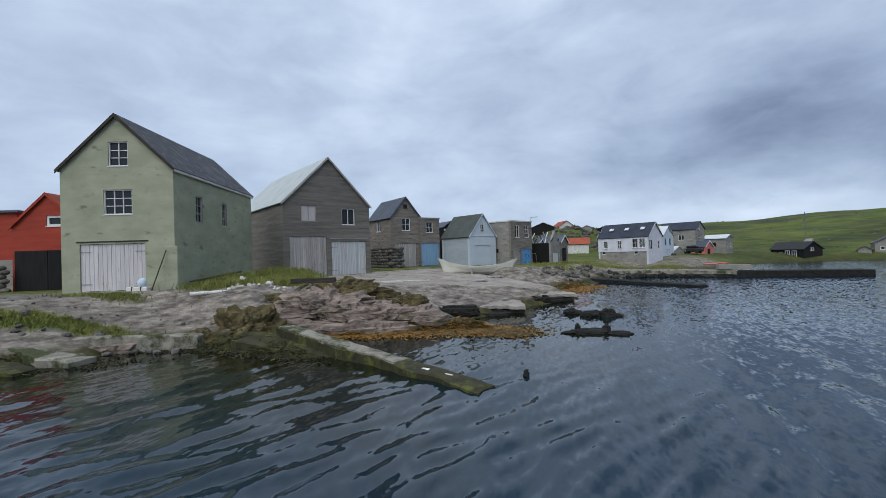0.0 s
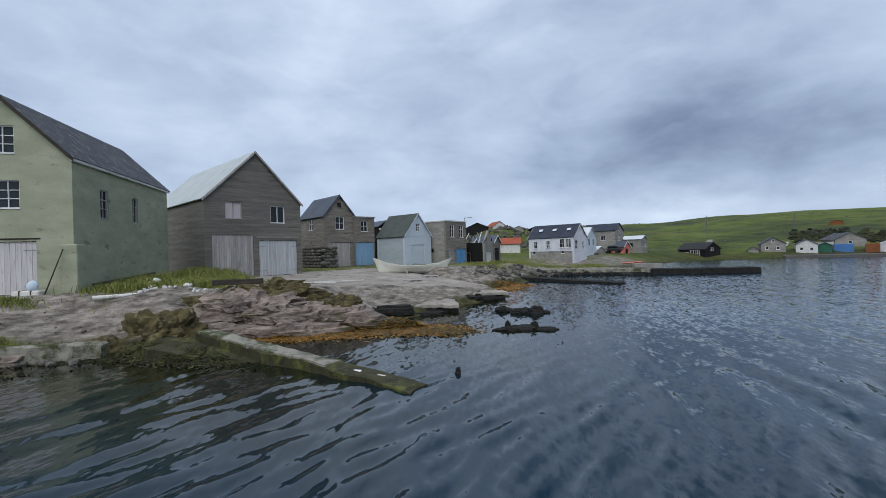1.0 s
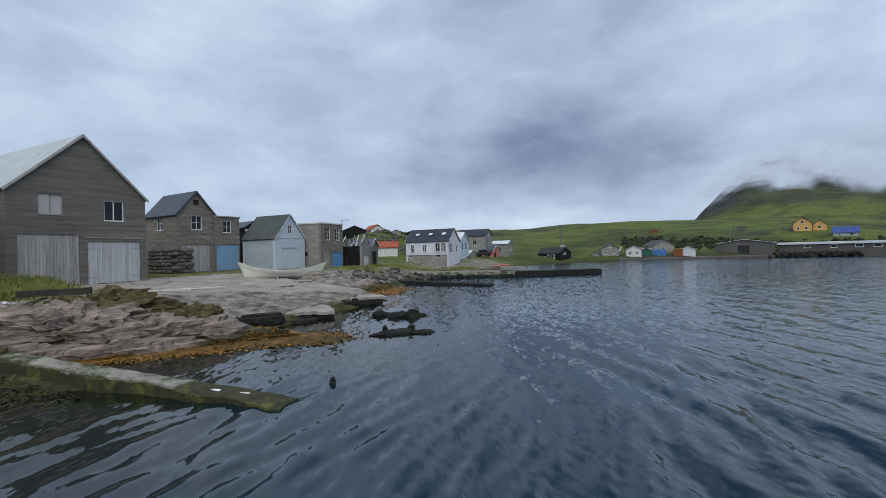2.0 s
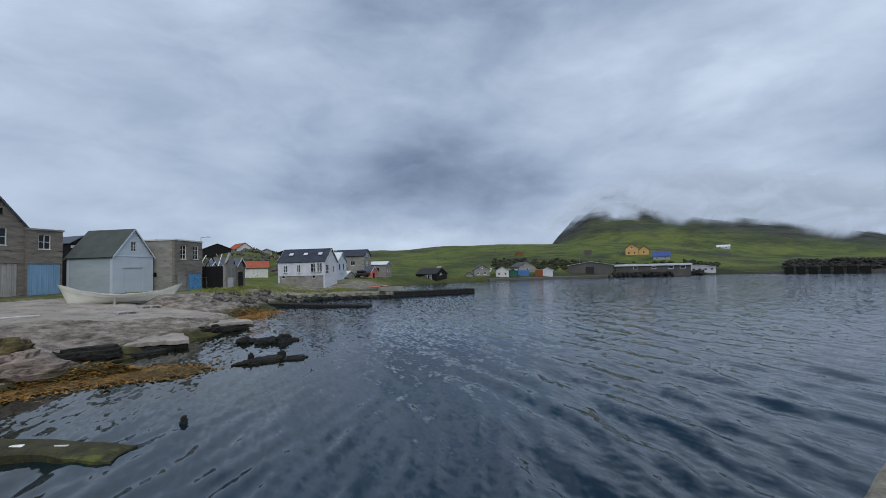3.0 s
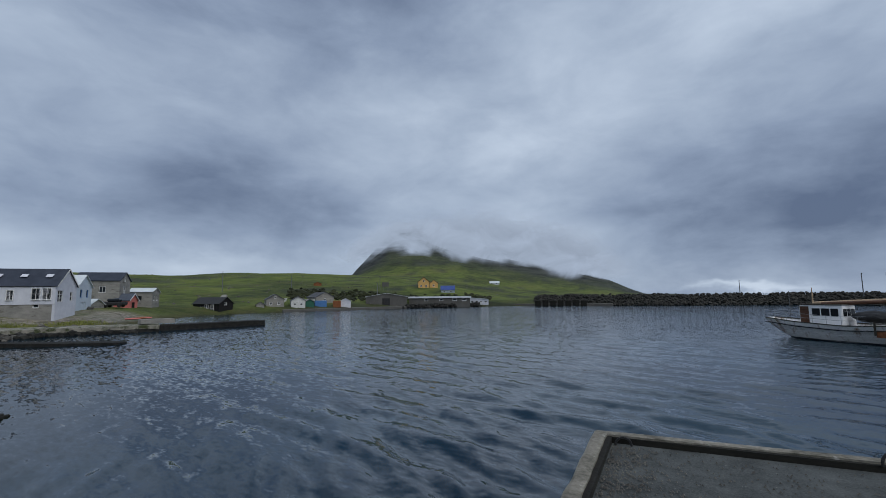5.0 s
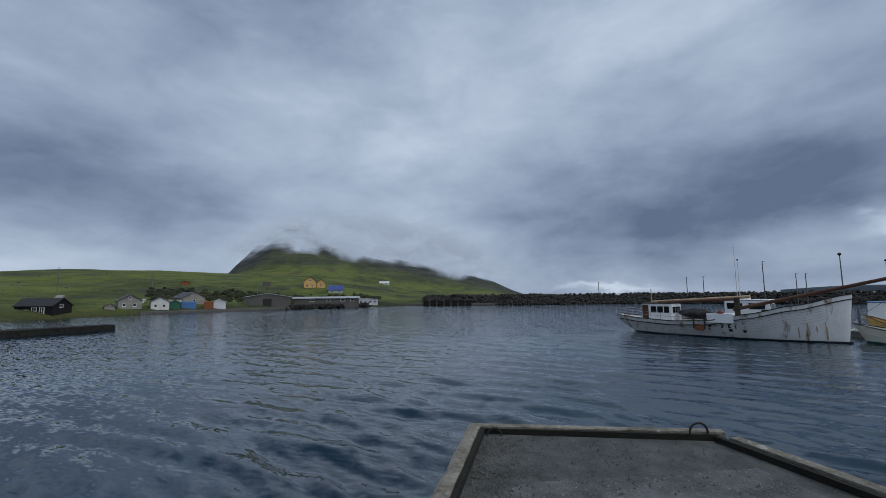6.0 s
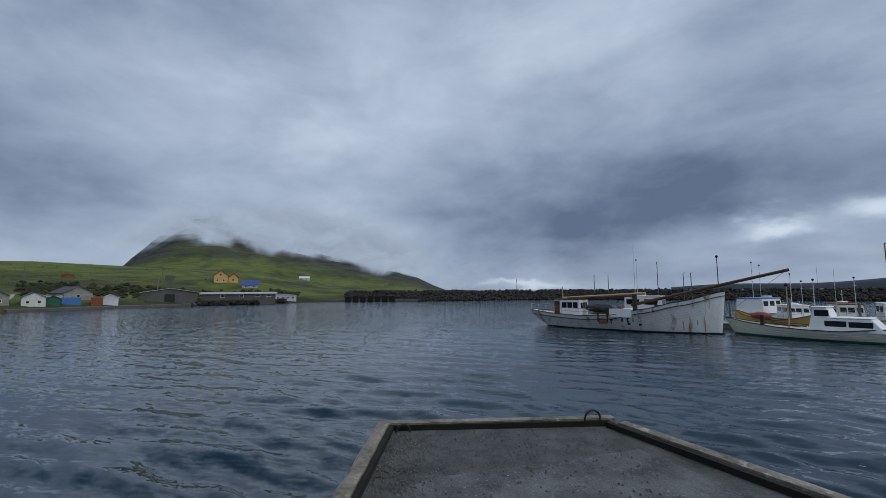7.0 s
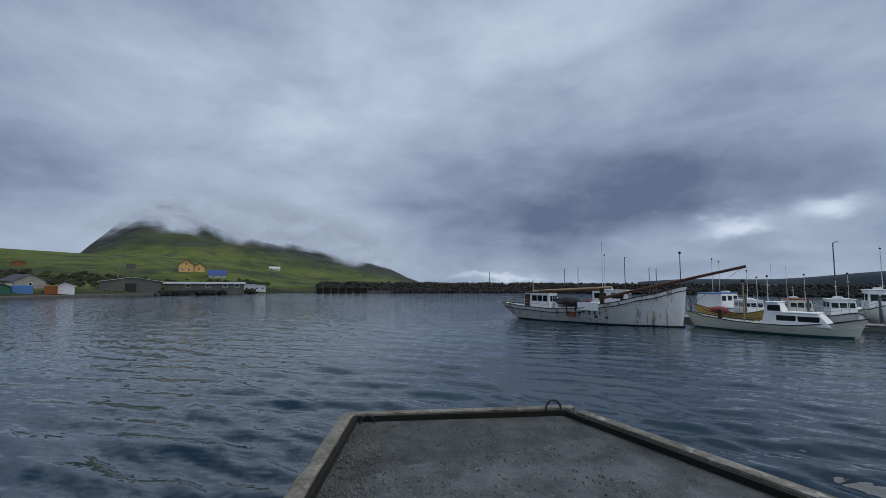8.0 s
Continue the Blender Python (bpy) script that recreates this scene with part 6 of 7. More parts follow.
# ---- boats ----
def hull_bm(length, beam, sheer, draft, stern=0.55, full=2.0, bow_rake=0.5, double=False, n=28, m=9, counter=0.0):
    """A round-bilged hull; x from stern to bow. sheer: heights of the rail at even steps along it."""
    def half(s):
        b = 1 - abs((s - 0.45) / 0.55) ** full if s > 0.45 else 1 - (1 - (0.0 if double else stern)) * abs((0.45 - s) / 0.45) ** full
        return max(0.012, b) * beam / 2
    bm = bmesh.new()
    rows = []
    for i in range(n + 1):
        s = i / n
        top = float(np.interp(s, np.linspace(0, 1, len(sheer)), sheer)) if len(sheer) > 2 else sheer[0]
        f = s * (len(sheer) - 1)
        a = min(int(f), len(sheer) - 2)
        t = f - a
        t = t * t * (3 - 2 * t) * 0.5 + t * 0.5
        top = sheer[a] + (sheer[a + 1] - sheer[a]) * t
        low = -draft * (1 - max(0, (s - 0.8) / 0.2) ** 2 * 0.6) * (1 - max(0, (0.2 - s) / 0.2) ** 2 * 0.6) + counter * max(0, (0.2 - s) / 0.2) ** 1.3
        row = []
        for side in (-1, 1):
            pts = []
            for j in range(m + 1):
                q = j / m
                w = half(s) * (q ** 0.42 if 0 < q else 0) * (0.88 + 0.12 * q)
                z = low + (top - low) * q
                x = s * length + bow_rake * max(0, (s - 0.8) / 0.2) * (q - 0.4) - (bow_rake * 0.8 * max(0, (0.2 - s) / 0.2) * (q - 0.4) if double or stern < 0.9 else 0)
                pts.append((x, side * w, z))
            row.append(pts)
        rows.append(row)
    for side in (0, 1):
        g = [[bm.verts.new(p) for p in row[side]] for row in rows]
        for i in range(n):
            for j in range(m):
                bm.faces.new((g[i][j], g[i + 1][j], g[i + 1][j + 1], g[i][j + 1]))
    # transom and stem
    for row in (rows[0], rows[-1]):
        l, r = row
        for j in range(m):
            try:
                bm.faces.new([bm.verts.new(p) for p in (l[j], l[j + 1], r[j + 1], r[j])])
            except ValueError:
                pass
    bmesh.ops.remove_doubles(bm, verts=bm.verts, dist=1e-4)
    rail = [(row[0][-1], row[1][-1]) for row in rows]
    return bm, rail


def strip_bm(rail, drop, size, proud=0.02):
    """A rubbing strake that follows both sides of the rail."""
    bm = bmesh.new()
    for side in (0, 1):
        pts = [Vector(p[side]) for p in rail]
        sgn = -1 if side == 0 else 1
        prev = None
        for p in pts:
            c = p + Vector((0, sgn * proud, -drop))
            ring = [bm.verts.new(c + Vector((0, sgn * a, b))) for a, b in ((-size, -size / 2), (size * 0.4, -size / 2), (size * 0.4, size / 2), (-size, size / 2))]
            if prev:
                for k in range(4):
                    bm.faces.new((prev[k], ring[k], ring[(k + 1) % 4], prev[(k + 1) % 4]))
            prev = ring
    return bm


def deck_bm(rail, drop):
    bm = bmesh.new()
    prev = None
    for a, b in rail:
        row = [bm.verts.new((a[0], a[1] * 0.97, a[2] - drop)), bm.verts.new((b[0], b[1] * 0.97, b[2] - drop))]
        if prev:
            bm.faces.new((prev[0], row[0], row[1], prev[1]))
        prev = row
    return bm


def cabin(parent, x0, x1, w, z0, z1, material, wins, rake_f=0.0, rake_b=0.0, taper=0.92, glass="glass", name="wheelhouse", top="", visor=0.06):
    """A deckhouse with sloped ends, a roof with a lip and real windows on its sides and front. wins: (x, z, w, h) on both sides."""
    bm = bmesh.new()
    lo = [(x0, -w / 2), (x1, -w / 2), (x1, w / 2), (x0, w / 2)]
    hi = [(x0 + rake_b, -w / 2 * taper), (x1 - rake_f, -w / 2 * taper), (x1 - rake_f, w / 2 * taper), (x0 + rake_b, w / 2 * taper)]
    a = [bm.verts.new((x, y, z0)) for x, y in lo]
    b = [bm.verts.new((x, y, z1)) for x, y in hi]
    bm.faces.new(b)
    bm.faces.new(a)
    for i in range(4):
        bm.faces.new((a[i], a[(i + 1) % 4], b[(i + 1) % 4], b[i]))
    bmesh.ops.bevel(bm, geom=bm.edges[:], offset=0.04, segments=2, affect="EDGES")
    c = part(name, bm, material, parent)
    roof = boxed(x0 + rake_b - visor, -w / 2 * taper - visor, z1 - 0.01, x1 - rake_f + visor, w / 2 * taper + visor, z1 + 0.06, 0.025)
    part("roof", roof, top or material, c)
    for x, z, ww, hh in wins:
        for s in (-1, 1):
            f = (z + hh / 2 - z0) / (z1 - z0)
            y = s * (w / 2 * (1 + (taper - 1) * f) + 0.004)
            fr = boxed(x - 0.03, min(y, y - s * 0.03), z - 0.03, x + ww + 0.03, max(y, y + s * 0.012), z + hh + 0.03, 0.008)
            win = part("window", fr, "black_paint", c)
            part("pane", boxed(x, min(y + s * 0.013, y + s * 0.018), z, x + ww, max(y + s * 0.013, y + s * 0.018), z + hh), "dark_glass", win)
    if wins:
        hh = wins[0][3]
        z = wins[0][1]
        f = (z + hh / 2 - z0) / (z1 - z0)
        for k in range(3):
            yy = (-0.5 + (k + 0.08) / 3) * w * 0.86
            xx = x1 - rake_f * f + 0.006
            p = boxed(0, 0, -hh / 2, 0.015, w * 0.86 / 3 * 0.84, hh / 2, 0.005)
            p.transform(Matrix.Translation((xx, yy, z + hh / 2)) @ Matrix.Rotation(-math.atan2(rake_f, z1 - z0), 4, "Y"))
            part("windscreen", p, "dark_glass", c)
    return c


def mast(parent, x, y, z0, z1, r, material="steel", bulb=True, name="mast", cross=0.0):
    m_ob = part(name, tubed((x, y, z0), (x, y, z1), r, r * 0.6, 7), material, parent)
    if bulb:
        bm = bmesh.new()
        bmesh.ops.create_uvsphere(bm, u_segments=8, v_segments=6, radius=r * 2.4, matrix=Matrix.Translation((x, y, z1)))
        part("lamp", bm, "black_paint", m_ob)
    if cross:
        part("crosstree", tubed((x, y - cross, z1 * 0.85), (x, y + cross, z1 * 0.85), r * 0.6, r * 0.6, 6), material, m_ob)
    return m_ob


def railing(parent, rail, s0, s1, height, material="steel", r=0.012, every=2):
    n = len(rail)
    i0, i1 = int(s0 * (n - 1)), int(s1 * (n - 1))
    for side in (0, 1):
        pts = [Vector(rail[i][side]) for i in range(i0, i1 + 1)]
        for k, p in enumerate(pts):
            if k % every == 0:
                part("stanchion", tubed(p, p + Vector((0, 0, height)), r, r, 5), material, parent)
        bm = bmesh.new()
        for hh in (height, height * 0.55):
            for p, q in zip(pts, pts[1:]):
                tube(bm, p + Vector((0, 0, hh)), q + Vector((0, 0, hh)), r, r, 5)
        part("rail", bm, material, parent)


def place_boat(name, stern, bow, label, group="moored boats"):
    d = Vector(bow) - Vector(stern)
    ob = thing(name, pose(stern[0], stern[1], 0, 0, 0, math.degrees(math.atan2(d.y, d.x))), label, "boat", group)
    return ob, d.length


# the old white sloop
sloop, SL = place_boat("sailing_boat", (38.1, -10.3), (28.3, -20.5), "old white wooden sailing boat streaked with rust")
SHEER = (1.32, 1.12, 1.02, 1.12, 1.62, 2.2, 2.9)
hb, rail = hull_bm(SL, 3.6, SHEER, 0.7, stern=0.35, full=2.4, bow_rake=0.35, n=36, counter=0.95)
part("hull", hb, "rusty_hull", sloop, "weathered white planked hull", smooth=True)
part("rubbing_strake", strip_bm(rail, 0.30, 0.05, 0.0), "black_paint", sloop)
part("cap_rail", strip_bm(rail, 0.0, 0.06, 0.0), "dark_timber", sloop)
part("deck", deck_bm(rail, 0.25), "weathered_wood", sloop)
hb, r2 = hull_bm(SL * 0.9, 3.5, [0.09] * 7, 0.72, stern=0.4, full=2.4, bow_rake=0.10, n=36)
part("boot_top", hb, "black_paint", sloop, "dark painted waterline", smooth=True).location.x = SL * 0.1
cabin(sloop, 2.1, 4.4, 1.7, 0.9, 2.25, "boat_gloss", [(2.85, 1.55, 0.38, 0.45), (3.35, 1.55, 0.38, 0.45), (3.85, 1.55, 0.34, 0.45)], taper=0.97, top="dark_timber")
for s in (-1, 1):
    part("wheelhouse_door", boxed(2.15, min(s * 0.86, s * 0.835), 0.95, 2.65, max(s * 0.86, s * 0.835), 2.15, 0.01), "varnish", sloop, "varnished brown door")
railing(sloop, rail, 0.0, 0.42, 0.55)
part("boom", tubed((2.4, 0.3, 2.35), (9.2, 0.2, 2.75), 0.09, 0.11, 9), "bare_spar", sloop, "long bare wooden boom")
part("furled_sail", tubed((3.0, 0.1, 2.3), (8.6, 0.05, 2.6), 0.13, 0.10, 9), "varnish", sloop)
part("bowsprit", tubed((8.2, 0, 1.85), (SL + 3.7, 0, 4.25), 0.12, 0.10, 9), "varnish", sloop, "long dark varnished bowsprit")
part("bowsprit_stay", tubed((SL + 3.5, 0, 4.15), (SL + 0.1, 0, 1.3), 0.012, 0.012, 5), "pole_grey", sloop)
part("samson_post", boxed(8.3, -0.14, 0.9, 8.6, 0.14, 2.7, 0.03), "dark_timber", sloop)
mast(sloop, SL - 0.15, 0, 2.6, 5.3, 0.04, "pole_grey", True, cross=0.15)
mast(sloop, 2.3, 0.5, 2.2, 3.4, 0.05, "bare_spar", False, "post")
mast(sloop, 0.9, 0.5, 1.2, 3.2, 0.025, "pole_grey", False, "post")
for s in (-1, 1):
    part("hawse_slot", boxed(10.15, min(s * 1.20, s * 1.27), 1.72, 10.75, max(s * 1.20, s * 1.27), 1.93, 0.02), "black_paint", sloop)
part("winch", rock_bm((0.35, 0.3, 0.25), 401, 2, 0.4), "dark_timber", sloop).location = (6.6, 0, 1.15)
for k in range(5):
    part("plank_line", strip_bm(rail[2:-3], 0.30 + 0.17 * (k + 1), 0.012, -0.03 * (k + 1) - 0.01), "weathered_wood", sloop)
part("bulwark_sheet", boxed(7.1, -1.80, 1.0, 8.7, -1.76, 1.62, 0.01), "boat_gloss", sloop)
part("side_frame", boxed(6.2, -1.84, 0.55, 6.3, -1.79, 1.3, 0.01), "dark_timber", sloop)
part("side_frame", boxed(6.9, -1.84, 0.55, 7.0, -1.79, 1.3, 0.01), "dark_timber", sloop)
part("rusted_plate", rough_bar((6.25, -1.80), (6.95, -1.80), 0.03, 0.85, 0.85, 0.4, 71, 0.02, nu=8, nv=2), "rust", sloop)
streaks = random.Random(17)
for k in range(26):
    s = streaks.uniform(0.52, 0.66) if k < 15 else streaks.uniform(0.84, 0.95)
    i = int(s * (len(rail) - 1))
    hx, hy, hz = rail[i][0]
    nx2, ny2, nz2 = rail[i + 1][0]
    z1 = streaks.uniform(0.45, 0.95) if k < 15 else streaks.uniform(0.75, 1.25)
    z0 = z1 - (streaks.uniform(0.06, 0.22) if k < 15 else streaks.uniform(0.3, 0.75))
    wide = streaks.uniform(0.05, 0.22) if k < 15 else streaks.uniform(0.03, 0.07)
    # the planking leans in below the rail as the hull's own section does
    side = []
    for zz in (z1, (z0 + z1) / 2, z0):
        q = max(0.05, (zz + 0.7) / (hz + 0.7))
        side.append((q ** 0.42 * (0.88 + 0.12 * q), zz))
    bm = bmesh.new()
    rows = []
    for f, zz in side:
        row = []
        for e in (0.0, wide):
            g = e / (nx2 - hx)
            y = (hy + (ny2 - hy) * g) * f - 0.012
            row += [bm.verts.new((hx + e, y, zz)), bm.verts.new((hx + e, y + 0.03, zz))]
        rows.append(row)
    for a, b in zip(rows, rows[1:]):
        for p, q in ((0, 2), (2, 3), (3, 1), (1, 0)):
            bm.faces.new((a[p], a[q], b[q], b[p]))
    bm.faces.new((rows[0][0], rows[0][1], rows[0][3], rows[0][2]))
    bm.faces.new((rows[-1][0], rows[-1][2], rows[-1][3], rows[-1][1]))
    part("worn_plank" if k < 15 else "rust_streak", bm, "dark_timber" if k < 15 else "rust_wash", sloop)
part("tarpaulin", rock_bm((1.1, 0.7, 0.35), 403, 3, 0.25), "black_paint", sloop, "dark tarpaulin over the hatch").location = (5.6, 0.1, 1.55)
part("aerial", tubed((8.45, 0.2, 2.6), (8.45, 0.2, 6.6), 0.02, 0.012, 6), "off_white", sloop)
part("locker", boxed(7.2, -1.0, 1.0, 8.0, 1.0, 1.55, 0.04), "boat_gloss", sloop)
bm = bmesh.new()
bmesh.ops.create_uvsphere(bm, u_segments=10, v_segments=8, radius=0.17, matrix=Matrix.Translation((7.7, -1.0, 1.66)) @ Matrix.Diagonal((1.3, 0.8, 0.8, 1)))
part("fender", bm, "hull_red", sloop, "red fender", smooth=True)

# the white double-ended boat with a cabin
launch, LL = place_boat("cabin_boat", (21.5, -26.3), (29.0, -21.6), "white double-ended wooden boat with a white cabin")
# its cabin stands towards the end nearer the quay, its open cockpit towards the other
hb, rail2 = hull_bm(LL, 2.5, (1.15, 0.78, 0.62, 0.62, 0.68, 0.82, 1.12), 0.5, full=2.2, bow_rake=0.7, double=True)
part("hull", hb, "boat_cream", launch, "cream clinker hull", smooth=True)
for k in range(4):
    part("plank_edge", strip_bm([(tuple(Vector(a) * 1), tuple(Vector(b) * 1)) for a, b in rail2], 0.05 + 0.13 * k, 0.018, -0.015 * (k + 1) * 1.6), "boat_cream", launch)
hb, r5 = hull_bm(LL - 0.5, 2.3, [0.10] * 7, 0.5, full=2.2, bow_rake=0.2, double=True)
part("boot_top", hb, "green_paint", launch, "dark green painted bottom", smooth=True).location.x = 0.25
part("rubbing_strake", strip_bm(rail2, 0.02, 0.05, 0.015), "black_paint", launch)
part("deck", deck_bm(rail2, 0.16), "off_white", launch)
cabin(launch, 1.1, 3.9, 1.8, 0.55, 1.32, "boat_gloss", [(1.65, 0.80, 0.95, 0.32), (2.75, 0.80, 0.9, 0.34)], rake_b=0.6, taper=0.85, name="forward_cabin", visor=0.02)
cabin(launch, 3.1, 4.45, 1.7, 0.6, 1.92, "boat_gloss", [(3.5, 1.42, 0.6, 0.34)], rake_b=0.5, rake_f=0.25, taper=0.85)
mast(launch, 5.6, 0.0, 0.5, 3.3, 0.05, "bare_spar")
mast(launch, 3.2, 0.2, 1.2, 4.2, 0.018, "off_white", False, "aerial")
mast(launch, 4.3, -0.2, 1.9, 3.6, 0.03, "off_white")
mast(launch, 3.9, 0.5, 1.9, 4.4, 0.01, "pole_grey", False, "aerial")
for k in range(3):
    bm = bmesh.new()
    bmesh.ops.create_uvsphere(bm, u_segments=8, v_segments=8, radius=0.14, matrix=Matrix.Translation((5.0 + k * 0.6, -1.2, 0.42)) @ Matrix.Diagonal((0.8, 0.8, 1.7, 1)))
    part("fender", bm, "black_paint" if k else "boat_gloss", launch, smooth=True)
part("outboard", boxed(6.9, -0.15, 0.7, 7.15, 0.15, 1.35, 0.05), "black_paint", launch)
part("cockpit_coaming", strip_bm(rail2[int(len(rail2) * 0.55):int(len(rail2) * 0.9)], -0.12, 0.035, -0.12), "varnish", launch)


def motor_boat(stern, bow, beam, label, hull_col, cab_col, strip_col, cab=(0.3, 0.65), height=1.5, freeboard=0.8, masts=((0.45, 2.6),), name="motor_boat", top="", wins=2, second=False):
    ob, L = place_boat(name, stern, bow, label)
    hb, rl = hull_bm(L, beam, (freeboard, freeboard * 0.92, freeboard * 0.95, freeboard * 1.1, freeboard * 1.5), 0.5, stern=0.8, full=2.3, bow_rake=0.6, n=22, m=7)
    part("hull", hb, hull_col, ob, smooth=True)
    boot, _ = hull_bm(L, beam * 0.97, [0.10] * 5, 0.52, stern=0.8, full=2.3, bow_rake=0.15, n=22, m=7)
    part("boot_top", boot, "black_paint", ob, smooth=True)
    part("rubbing_strake", strip_bm(rl, 0.06, 0.05, 0.01), strip_col, ob)
    part("deck", deck_bm(rl, 0.12), "off_white", ob)
    x0, x1 = cab[0] * L, cab[1] * L
    w = beam * 0.68
    ww = (x1 - x0) / wins * 0.62
    cabin(ob, x0, x1, w, freeboard * 0.8, freeboard * 0.8 + height, cab_col, [(x0 + 0.2 + k * (x1 - x0 - 0.3) / wins, freeboard * 0.8 + height * 0.55, ww, height * 0.28) for k in range(wins)], rake_f=0.35, taper=0.9, top=top)
    if second:
        cabin(ob, x0 - L * 0.02, x0 + (x1 - x0) * 0.55, w * 0.8, freeboard * 0.8 + height, freeboard * 0.8 + height * 1.6, cab_col, [(x0 + 0.15, freeboard * 0.8 + height * 1.2, ww * 0.7, height * 0.25)], rake_f=0.2, taper=0.9, name="upper_house")
    for f, hgt in masts:
        mast(ob, f * L, 0.15, freeboard, freeboard + hgt, 0.03, "off_white", True, cross=0.09)
    railing(ob, rl, 0.62, 0.96, 0.45, "steel", 0.012, 3)
    bm = boxed(0.35 * L, -0.25, freeboard * 0.8 + height + 0.07, 0.35 * L + 0.7, 0.25, freeboard * 0.8 + height + 0.2, 0.04)
    part("radar", bm, "boat_gloss", ob)
    return ob


motor_boat((39.5, -17.0), (33.5, -23.5), 2.6, "white cabin cruiser moored behind the sailing boat", "boat_gloss", "boat_gloss", "black_paint", cab=(0.25, 0.62), height=1.55, freeboard=1.1, masts=((0.35, 4.6),))
motor_boat((34.2, -27.0), (39.6, -36.0), 3.0, "white fishing boat with a blue wheelhouse roof", "boat_gloss", "boat_gloss", "blue_boat", cab=(0.02, 0.42), height=1.35, freeboard=1.1, masts=((0.15, 4.2), (0.3, 4.0)), top="blue_boat", wins=3, name="fishing_boat")
motor_boat((34.4, -30.0), (28.6, -27.4), 2.2, "white motor boat among the moored boats", "boat_gloss", "boat_gloss", "steel", cab=(0.2, 0.6), height=1.1, freeboard=0.8, masts=((0.3, 3.4), (0.62, 2.8)))
motor_boat((33.0, -33.2), (27.6, -29.6), 2.2, "pale yellow cabin boat with a rusty roof", "boat_white", "boat_cream", "varnish", cab=(0.3, 0.75), height=1.25, freeboard=0.8, masts=((0.3, 2.2), (0.8, 3.0)), top="rust")
motor_boat((30.6, -34.6), (24.9, -30.2), 2.3, "white and black fishing boat with a small wheelhouse", "boat_white", "boat_gloss", "black_paint", cab=(0.3, 0.62), height=1.3, freeboard=0.85, masts=((0.25, 2.6), (0.7, 3.0)))
motor_boat((31.0, -39.0), (25.2, -33.4), 2.8, "large white fishing boat with tall mast", "boat_gloss", "boat_gloss", "green_paint", cab=(0.35, 0.75), height=1.7, freeboard=1.2, masts=((0.5, 4.6), (0.75, 3.2)), wins=2, name="fishing_boat")
yb, YL = place_boat("rowing_boat", (28.0, -26.9), (33.0, -25.2), "varnished yellow double-ended rowing boat")
hb, r3 = hull_bm(YL, 1.7, (1.35, 0.95, 0.8, 0.8, 0.95, 1.4), 0.3, full=2.1, bow_rake=0.6, double=True, n=20, m=6)
part("hull", hb, "yellow_boat", yb, smooth=True)
part("rail", strip_bm(r3, 0.0, 0.05, 0.01), "varnish", yb)
for k in range(3):
    part("thwart", boxed(1.3 + k * 1.0, -0.7, 0.68, 1.55 + k * 1.0, 0.7, 0.73, 0.01), "varnish", yb)
part("cover", rock_bm((0.7, 0.5, 0.35), 402, 3, 0.15), "hull_red", yb, "dark red tarpaulin").location = (3.6, 0, 0.95)
pont = thing("pontoon", pose(33.6, -23.6, 0, 0, 0, -132), "grey floating pontoon with timber deck", "pontoon")
part("float", boxed(0, -0.9, -0.3, 13.5, 0.9, 0.35, 0.03), "grey_concrete", pont)
for k in range(45):
    part("plank", boxed(k * 0.3, -0.95, 0.352, k * 0.3 + 0.28, 0.95, 0.40), "weathered_wood", pont)
for k in range(4):
    part("guide_post", tubed((1.0 + k * 3.8, 1.05, -1), (1.0 + k * 3.8, 1.05, 2.0 + 0.3 * (k % 2)), 0.08, 0.08, 8), "pole_grey", pont)


# ---- small things on the shore ----
def slip_z(x, y):
    along, inland = (x + 3.8) * 0.850 + (y - 22.5) * 0.527, -(x + 3.8) * 0.527 + (y - 22.5) * 0.850
    return 0.66 - 0.0045 * along + 0.0786 * inland


rb, RL = place_boat("rowing_boat", (-0.35, 37.3), (5.7, 36.5), "old white double-ended rowing boat drawn up on the slipway", "boats ashore")
base = slip_z(2.7, 36.6) + 0.06
rb.location.z = base
hb, r4 = hull_bm(RL, 1.35, (1.35, 0.85, 0.62, 0.55, 0.58, 0.72, 1.15), 0.06, full=2.0, bow_rake=0.7, double=True, n=24, m=7)
part("hull", hb, "boat_cream", rb, smooth=True)
part("rail", strip_bm(r4, 0.0, 0.035, 0.005), "off_white", rb)
part("deck", deck_bm(r4, 0.2), "weathered_wood", rb)
part("keel", boxed(0.5, -0.03, -0.1, RL - 0.4, 0.03, -0.03, 0.01), "off_white", rb)
part("prop", boxed(2.6, -0.85, -0.1, 2.72, -0.62, 0.42, 0.01), "weathered_wood", rb)


def pallet(x, y, turn, label):
    ob = thing("pallet", pose(x, y, slip_z(x, y), 0, 0, turn), label, "pallet", "pallets")
    for k in range(5):
        part("board", boxed(0, k * 0.24, 0.1, 1.2, k * 0.24 + 0.15, 0.125), "weathered_wood", ob)
    for k in range(3):
        part("bearer", boxed(k * 0.53, 0, 0.0, k * 0.53 + 0.12, 1.1, 0.1), "weathered_wood", ob)
    return ob


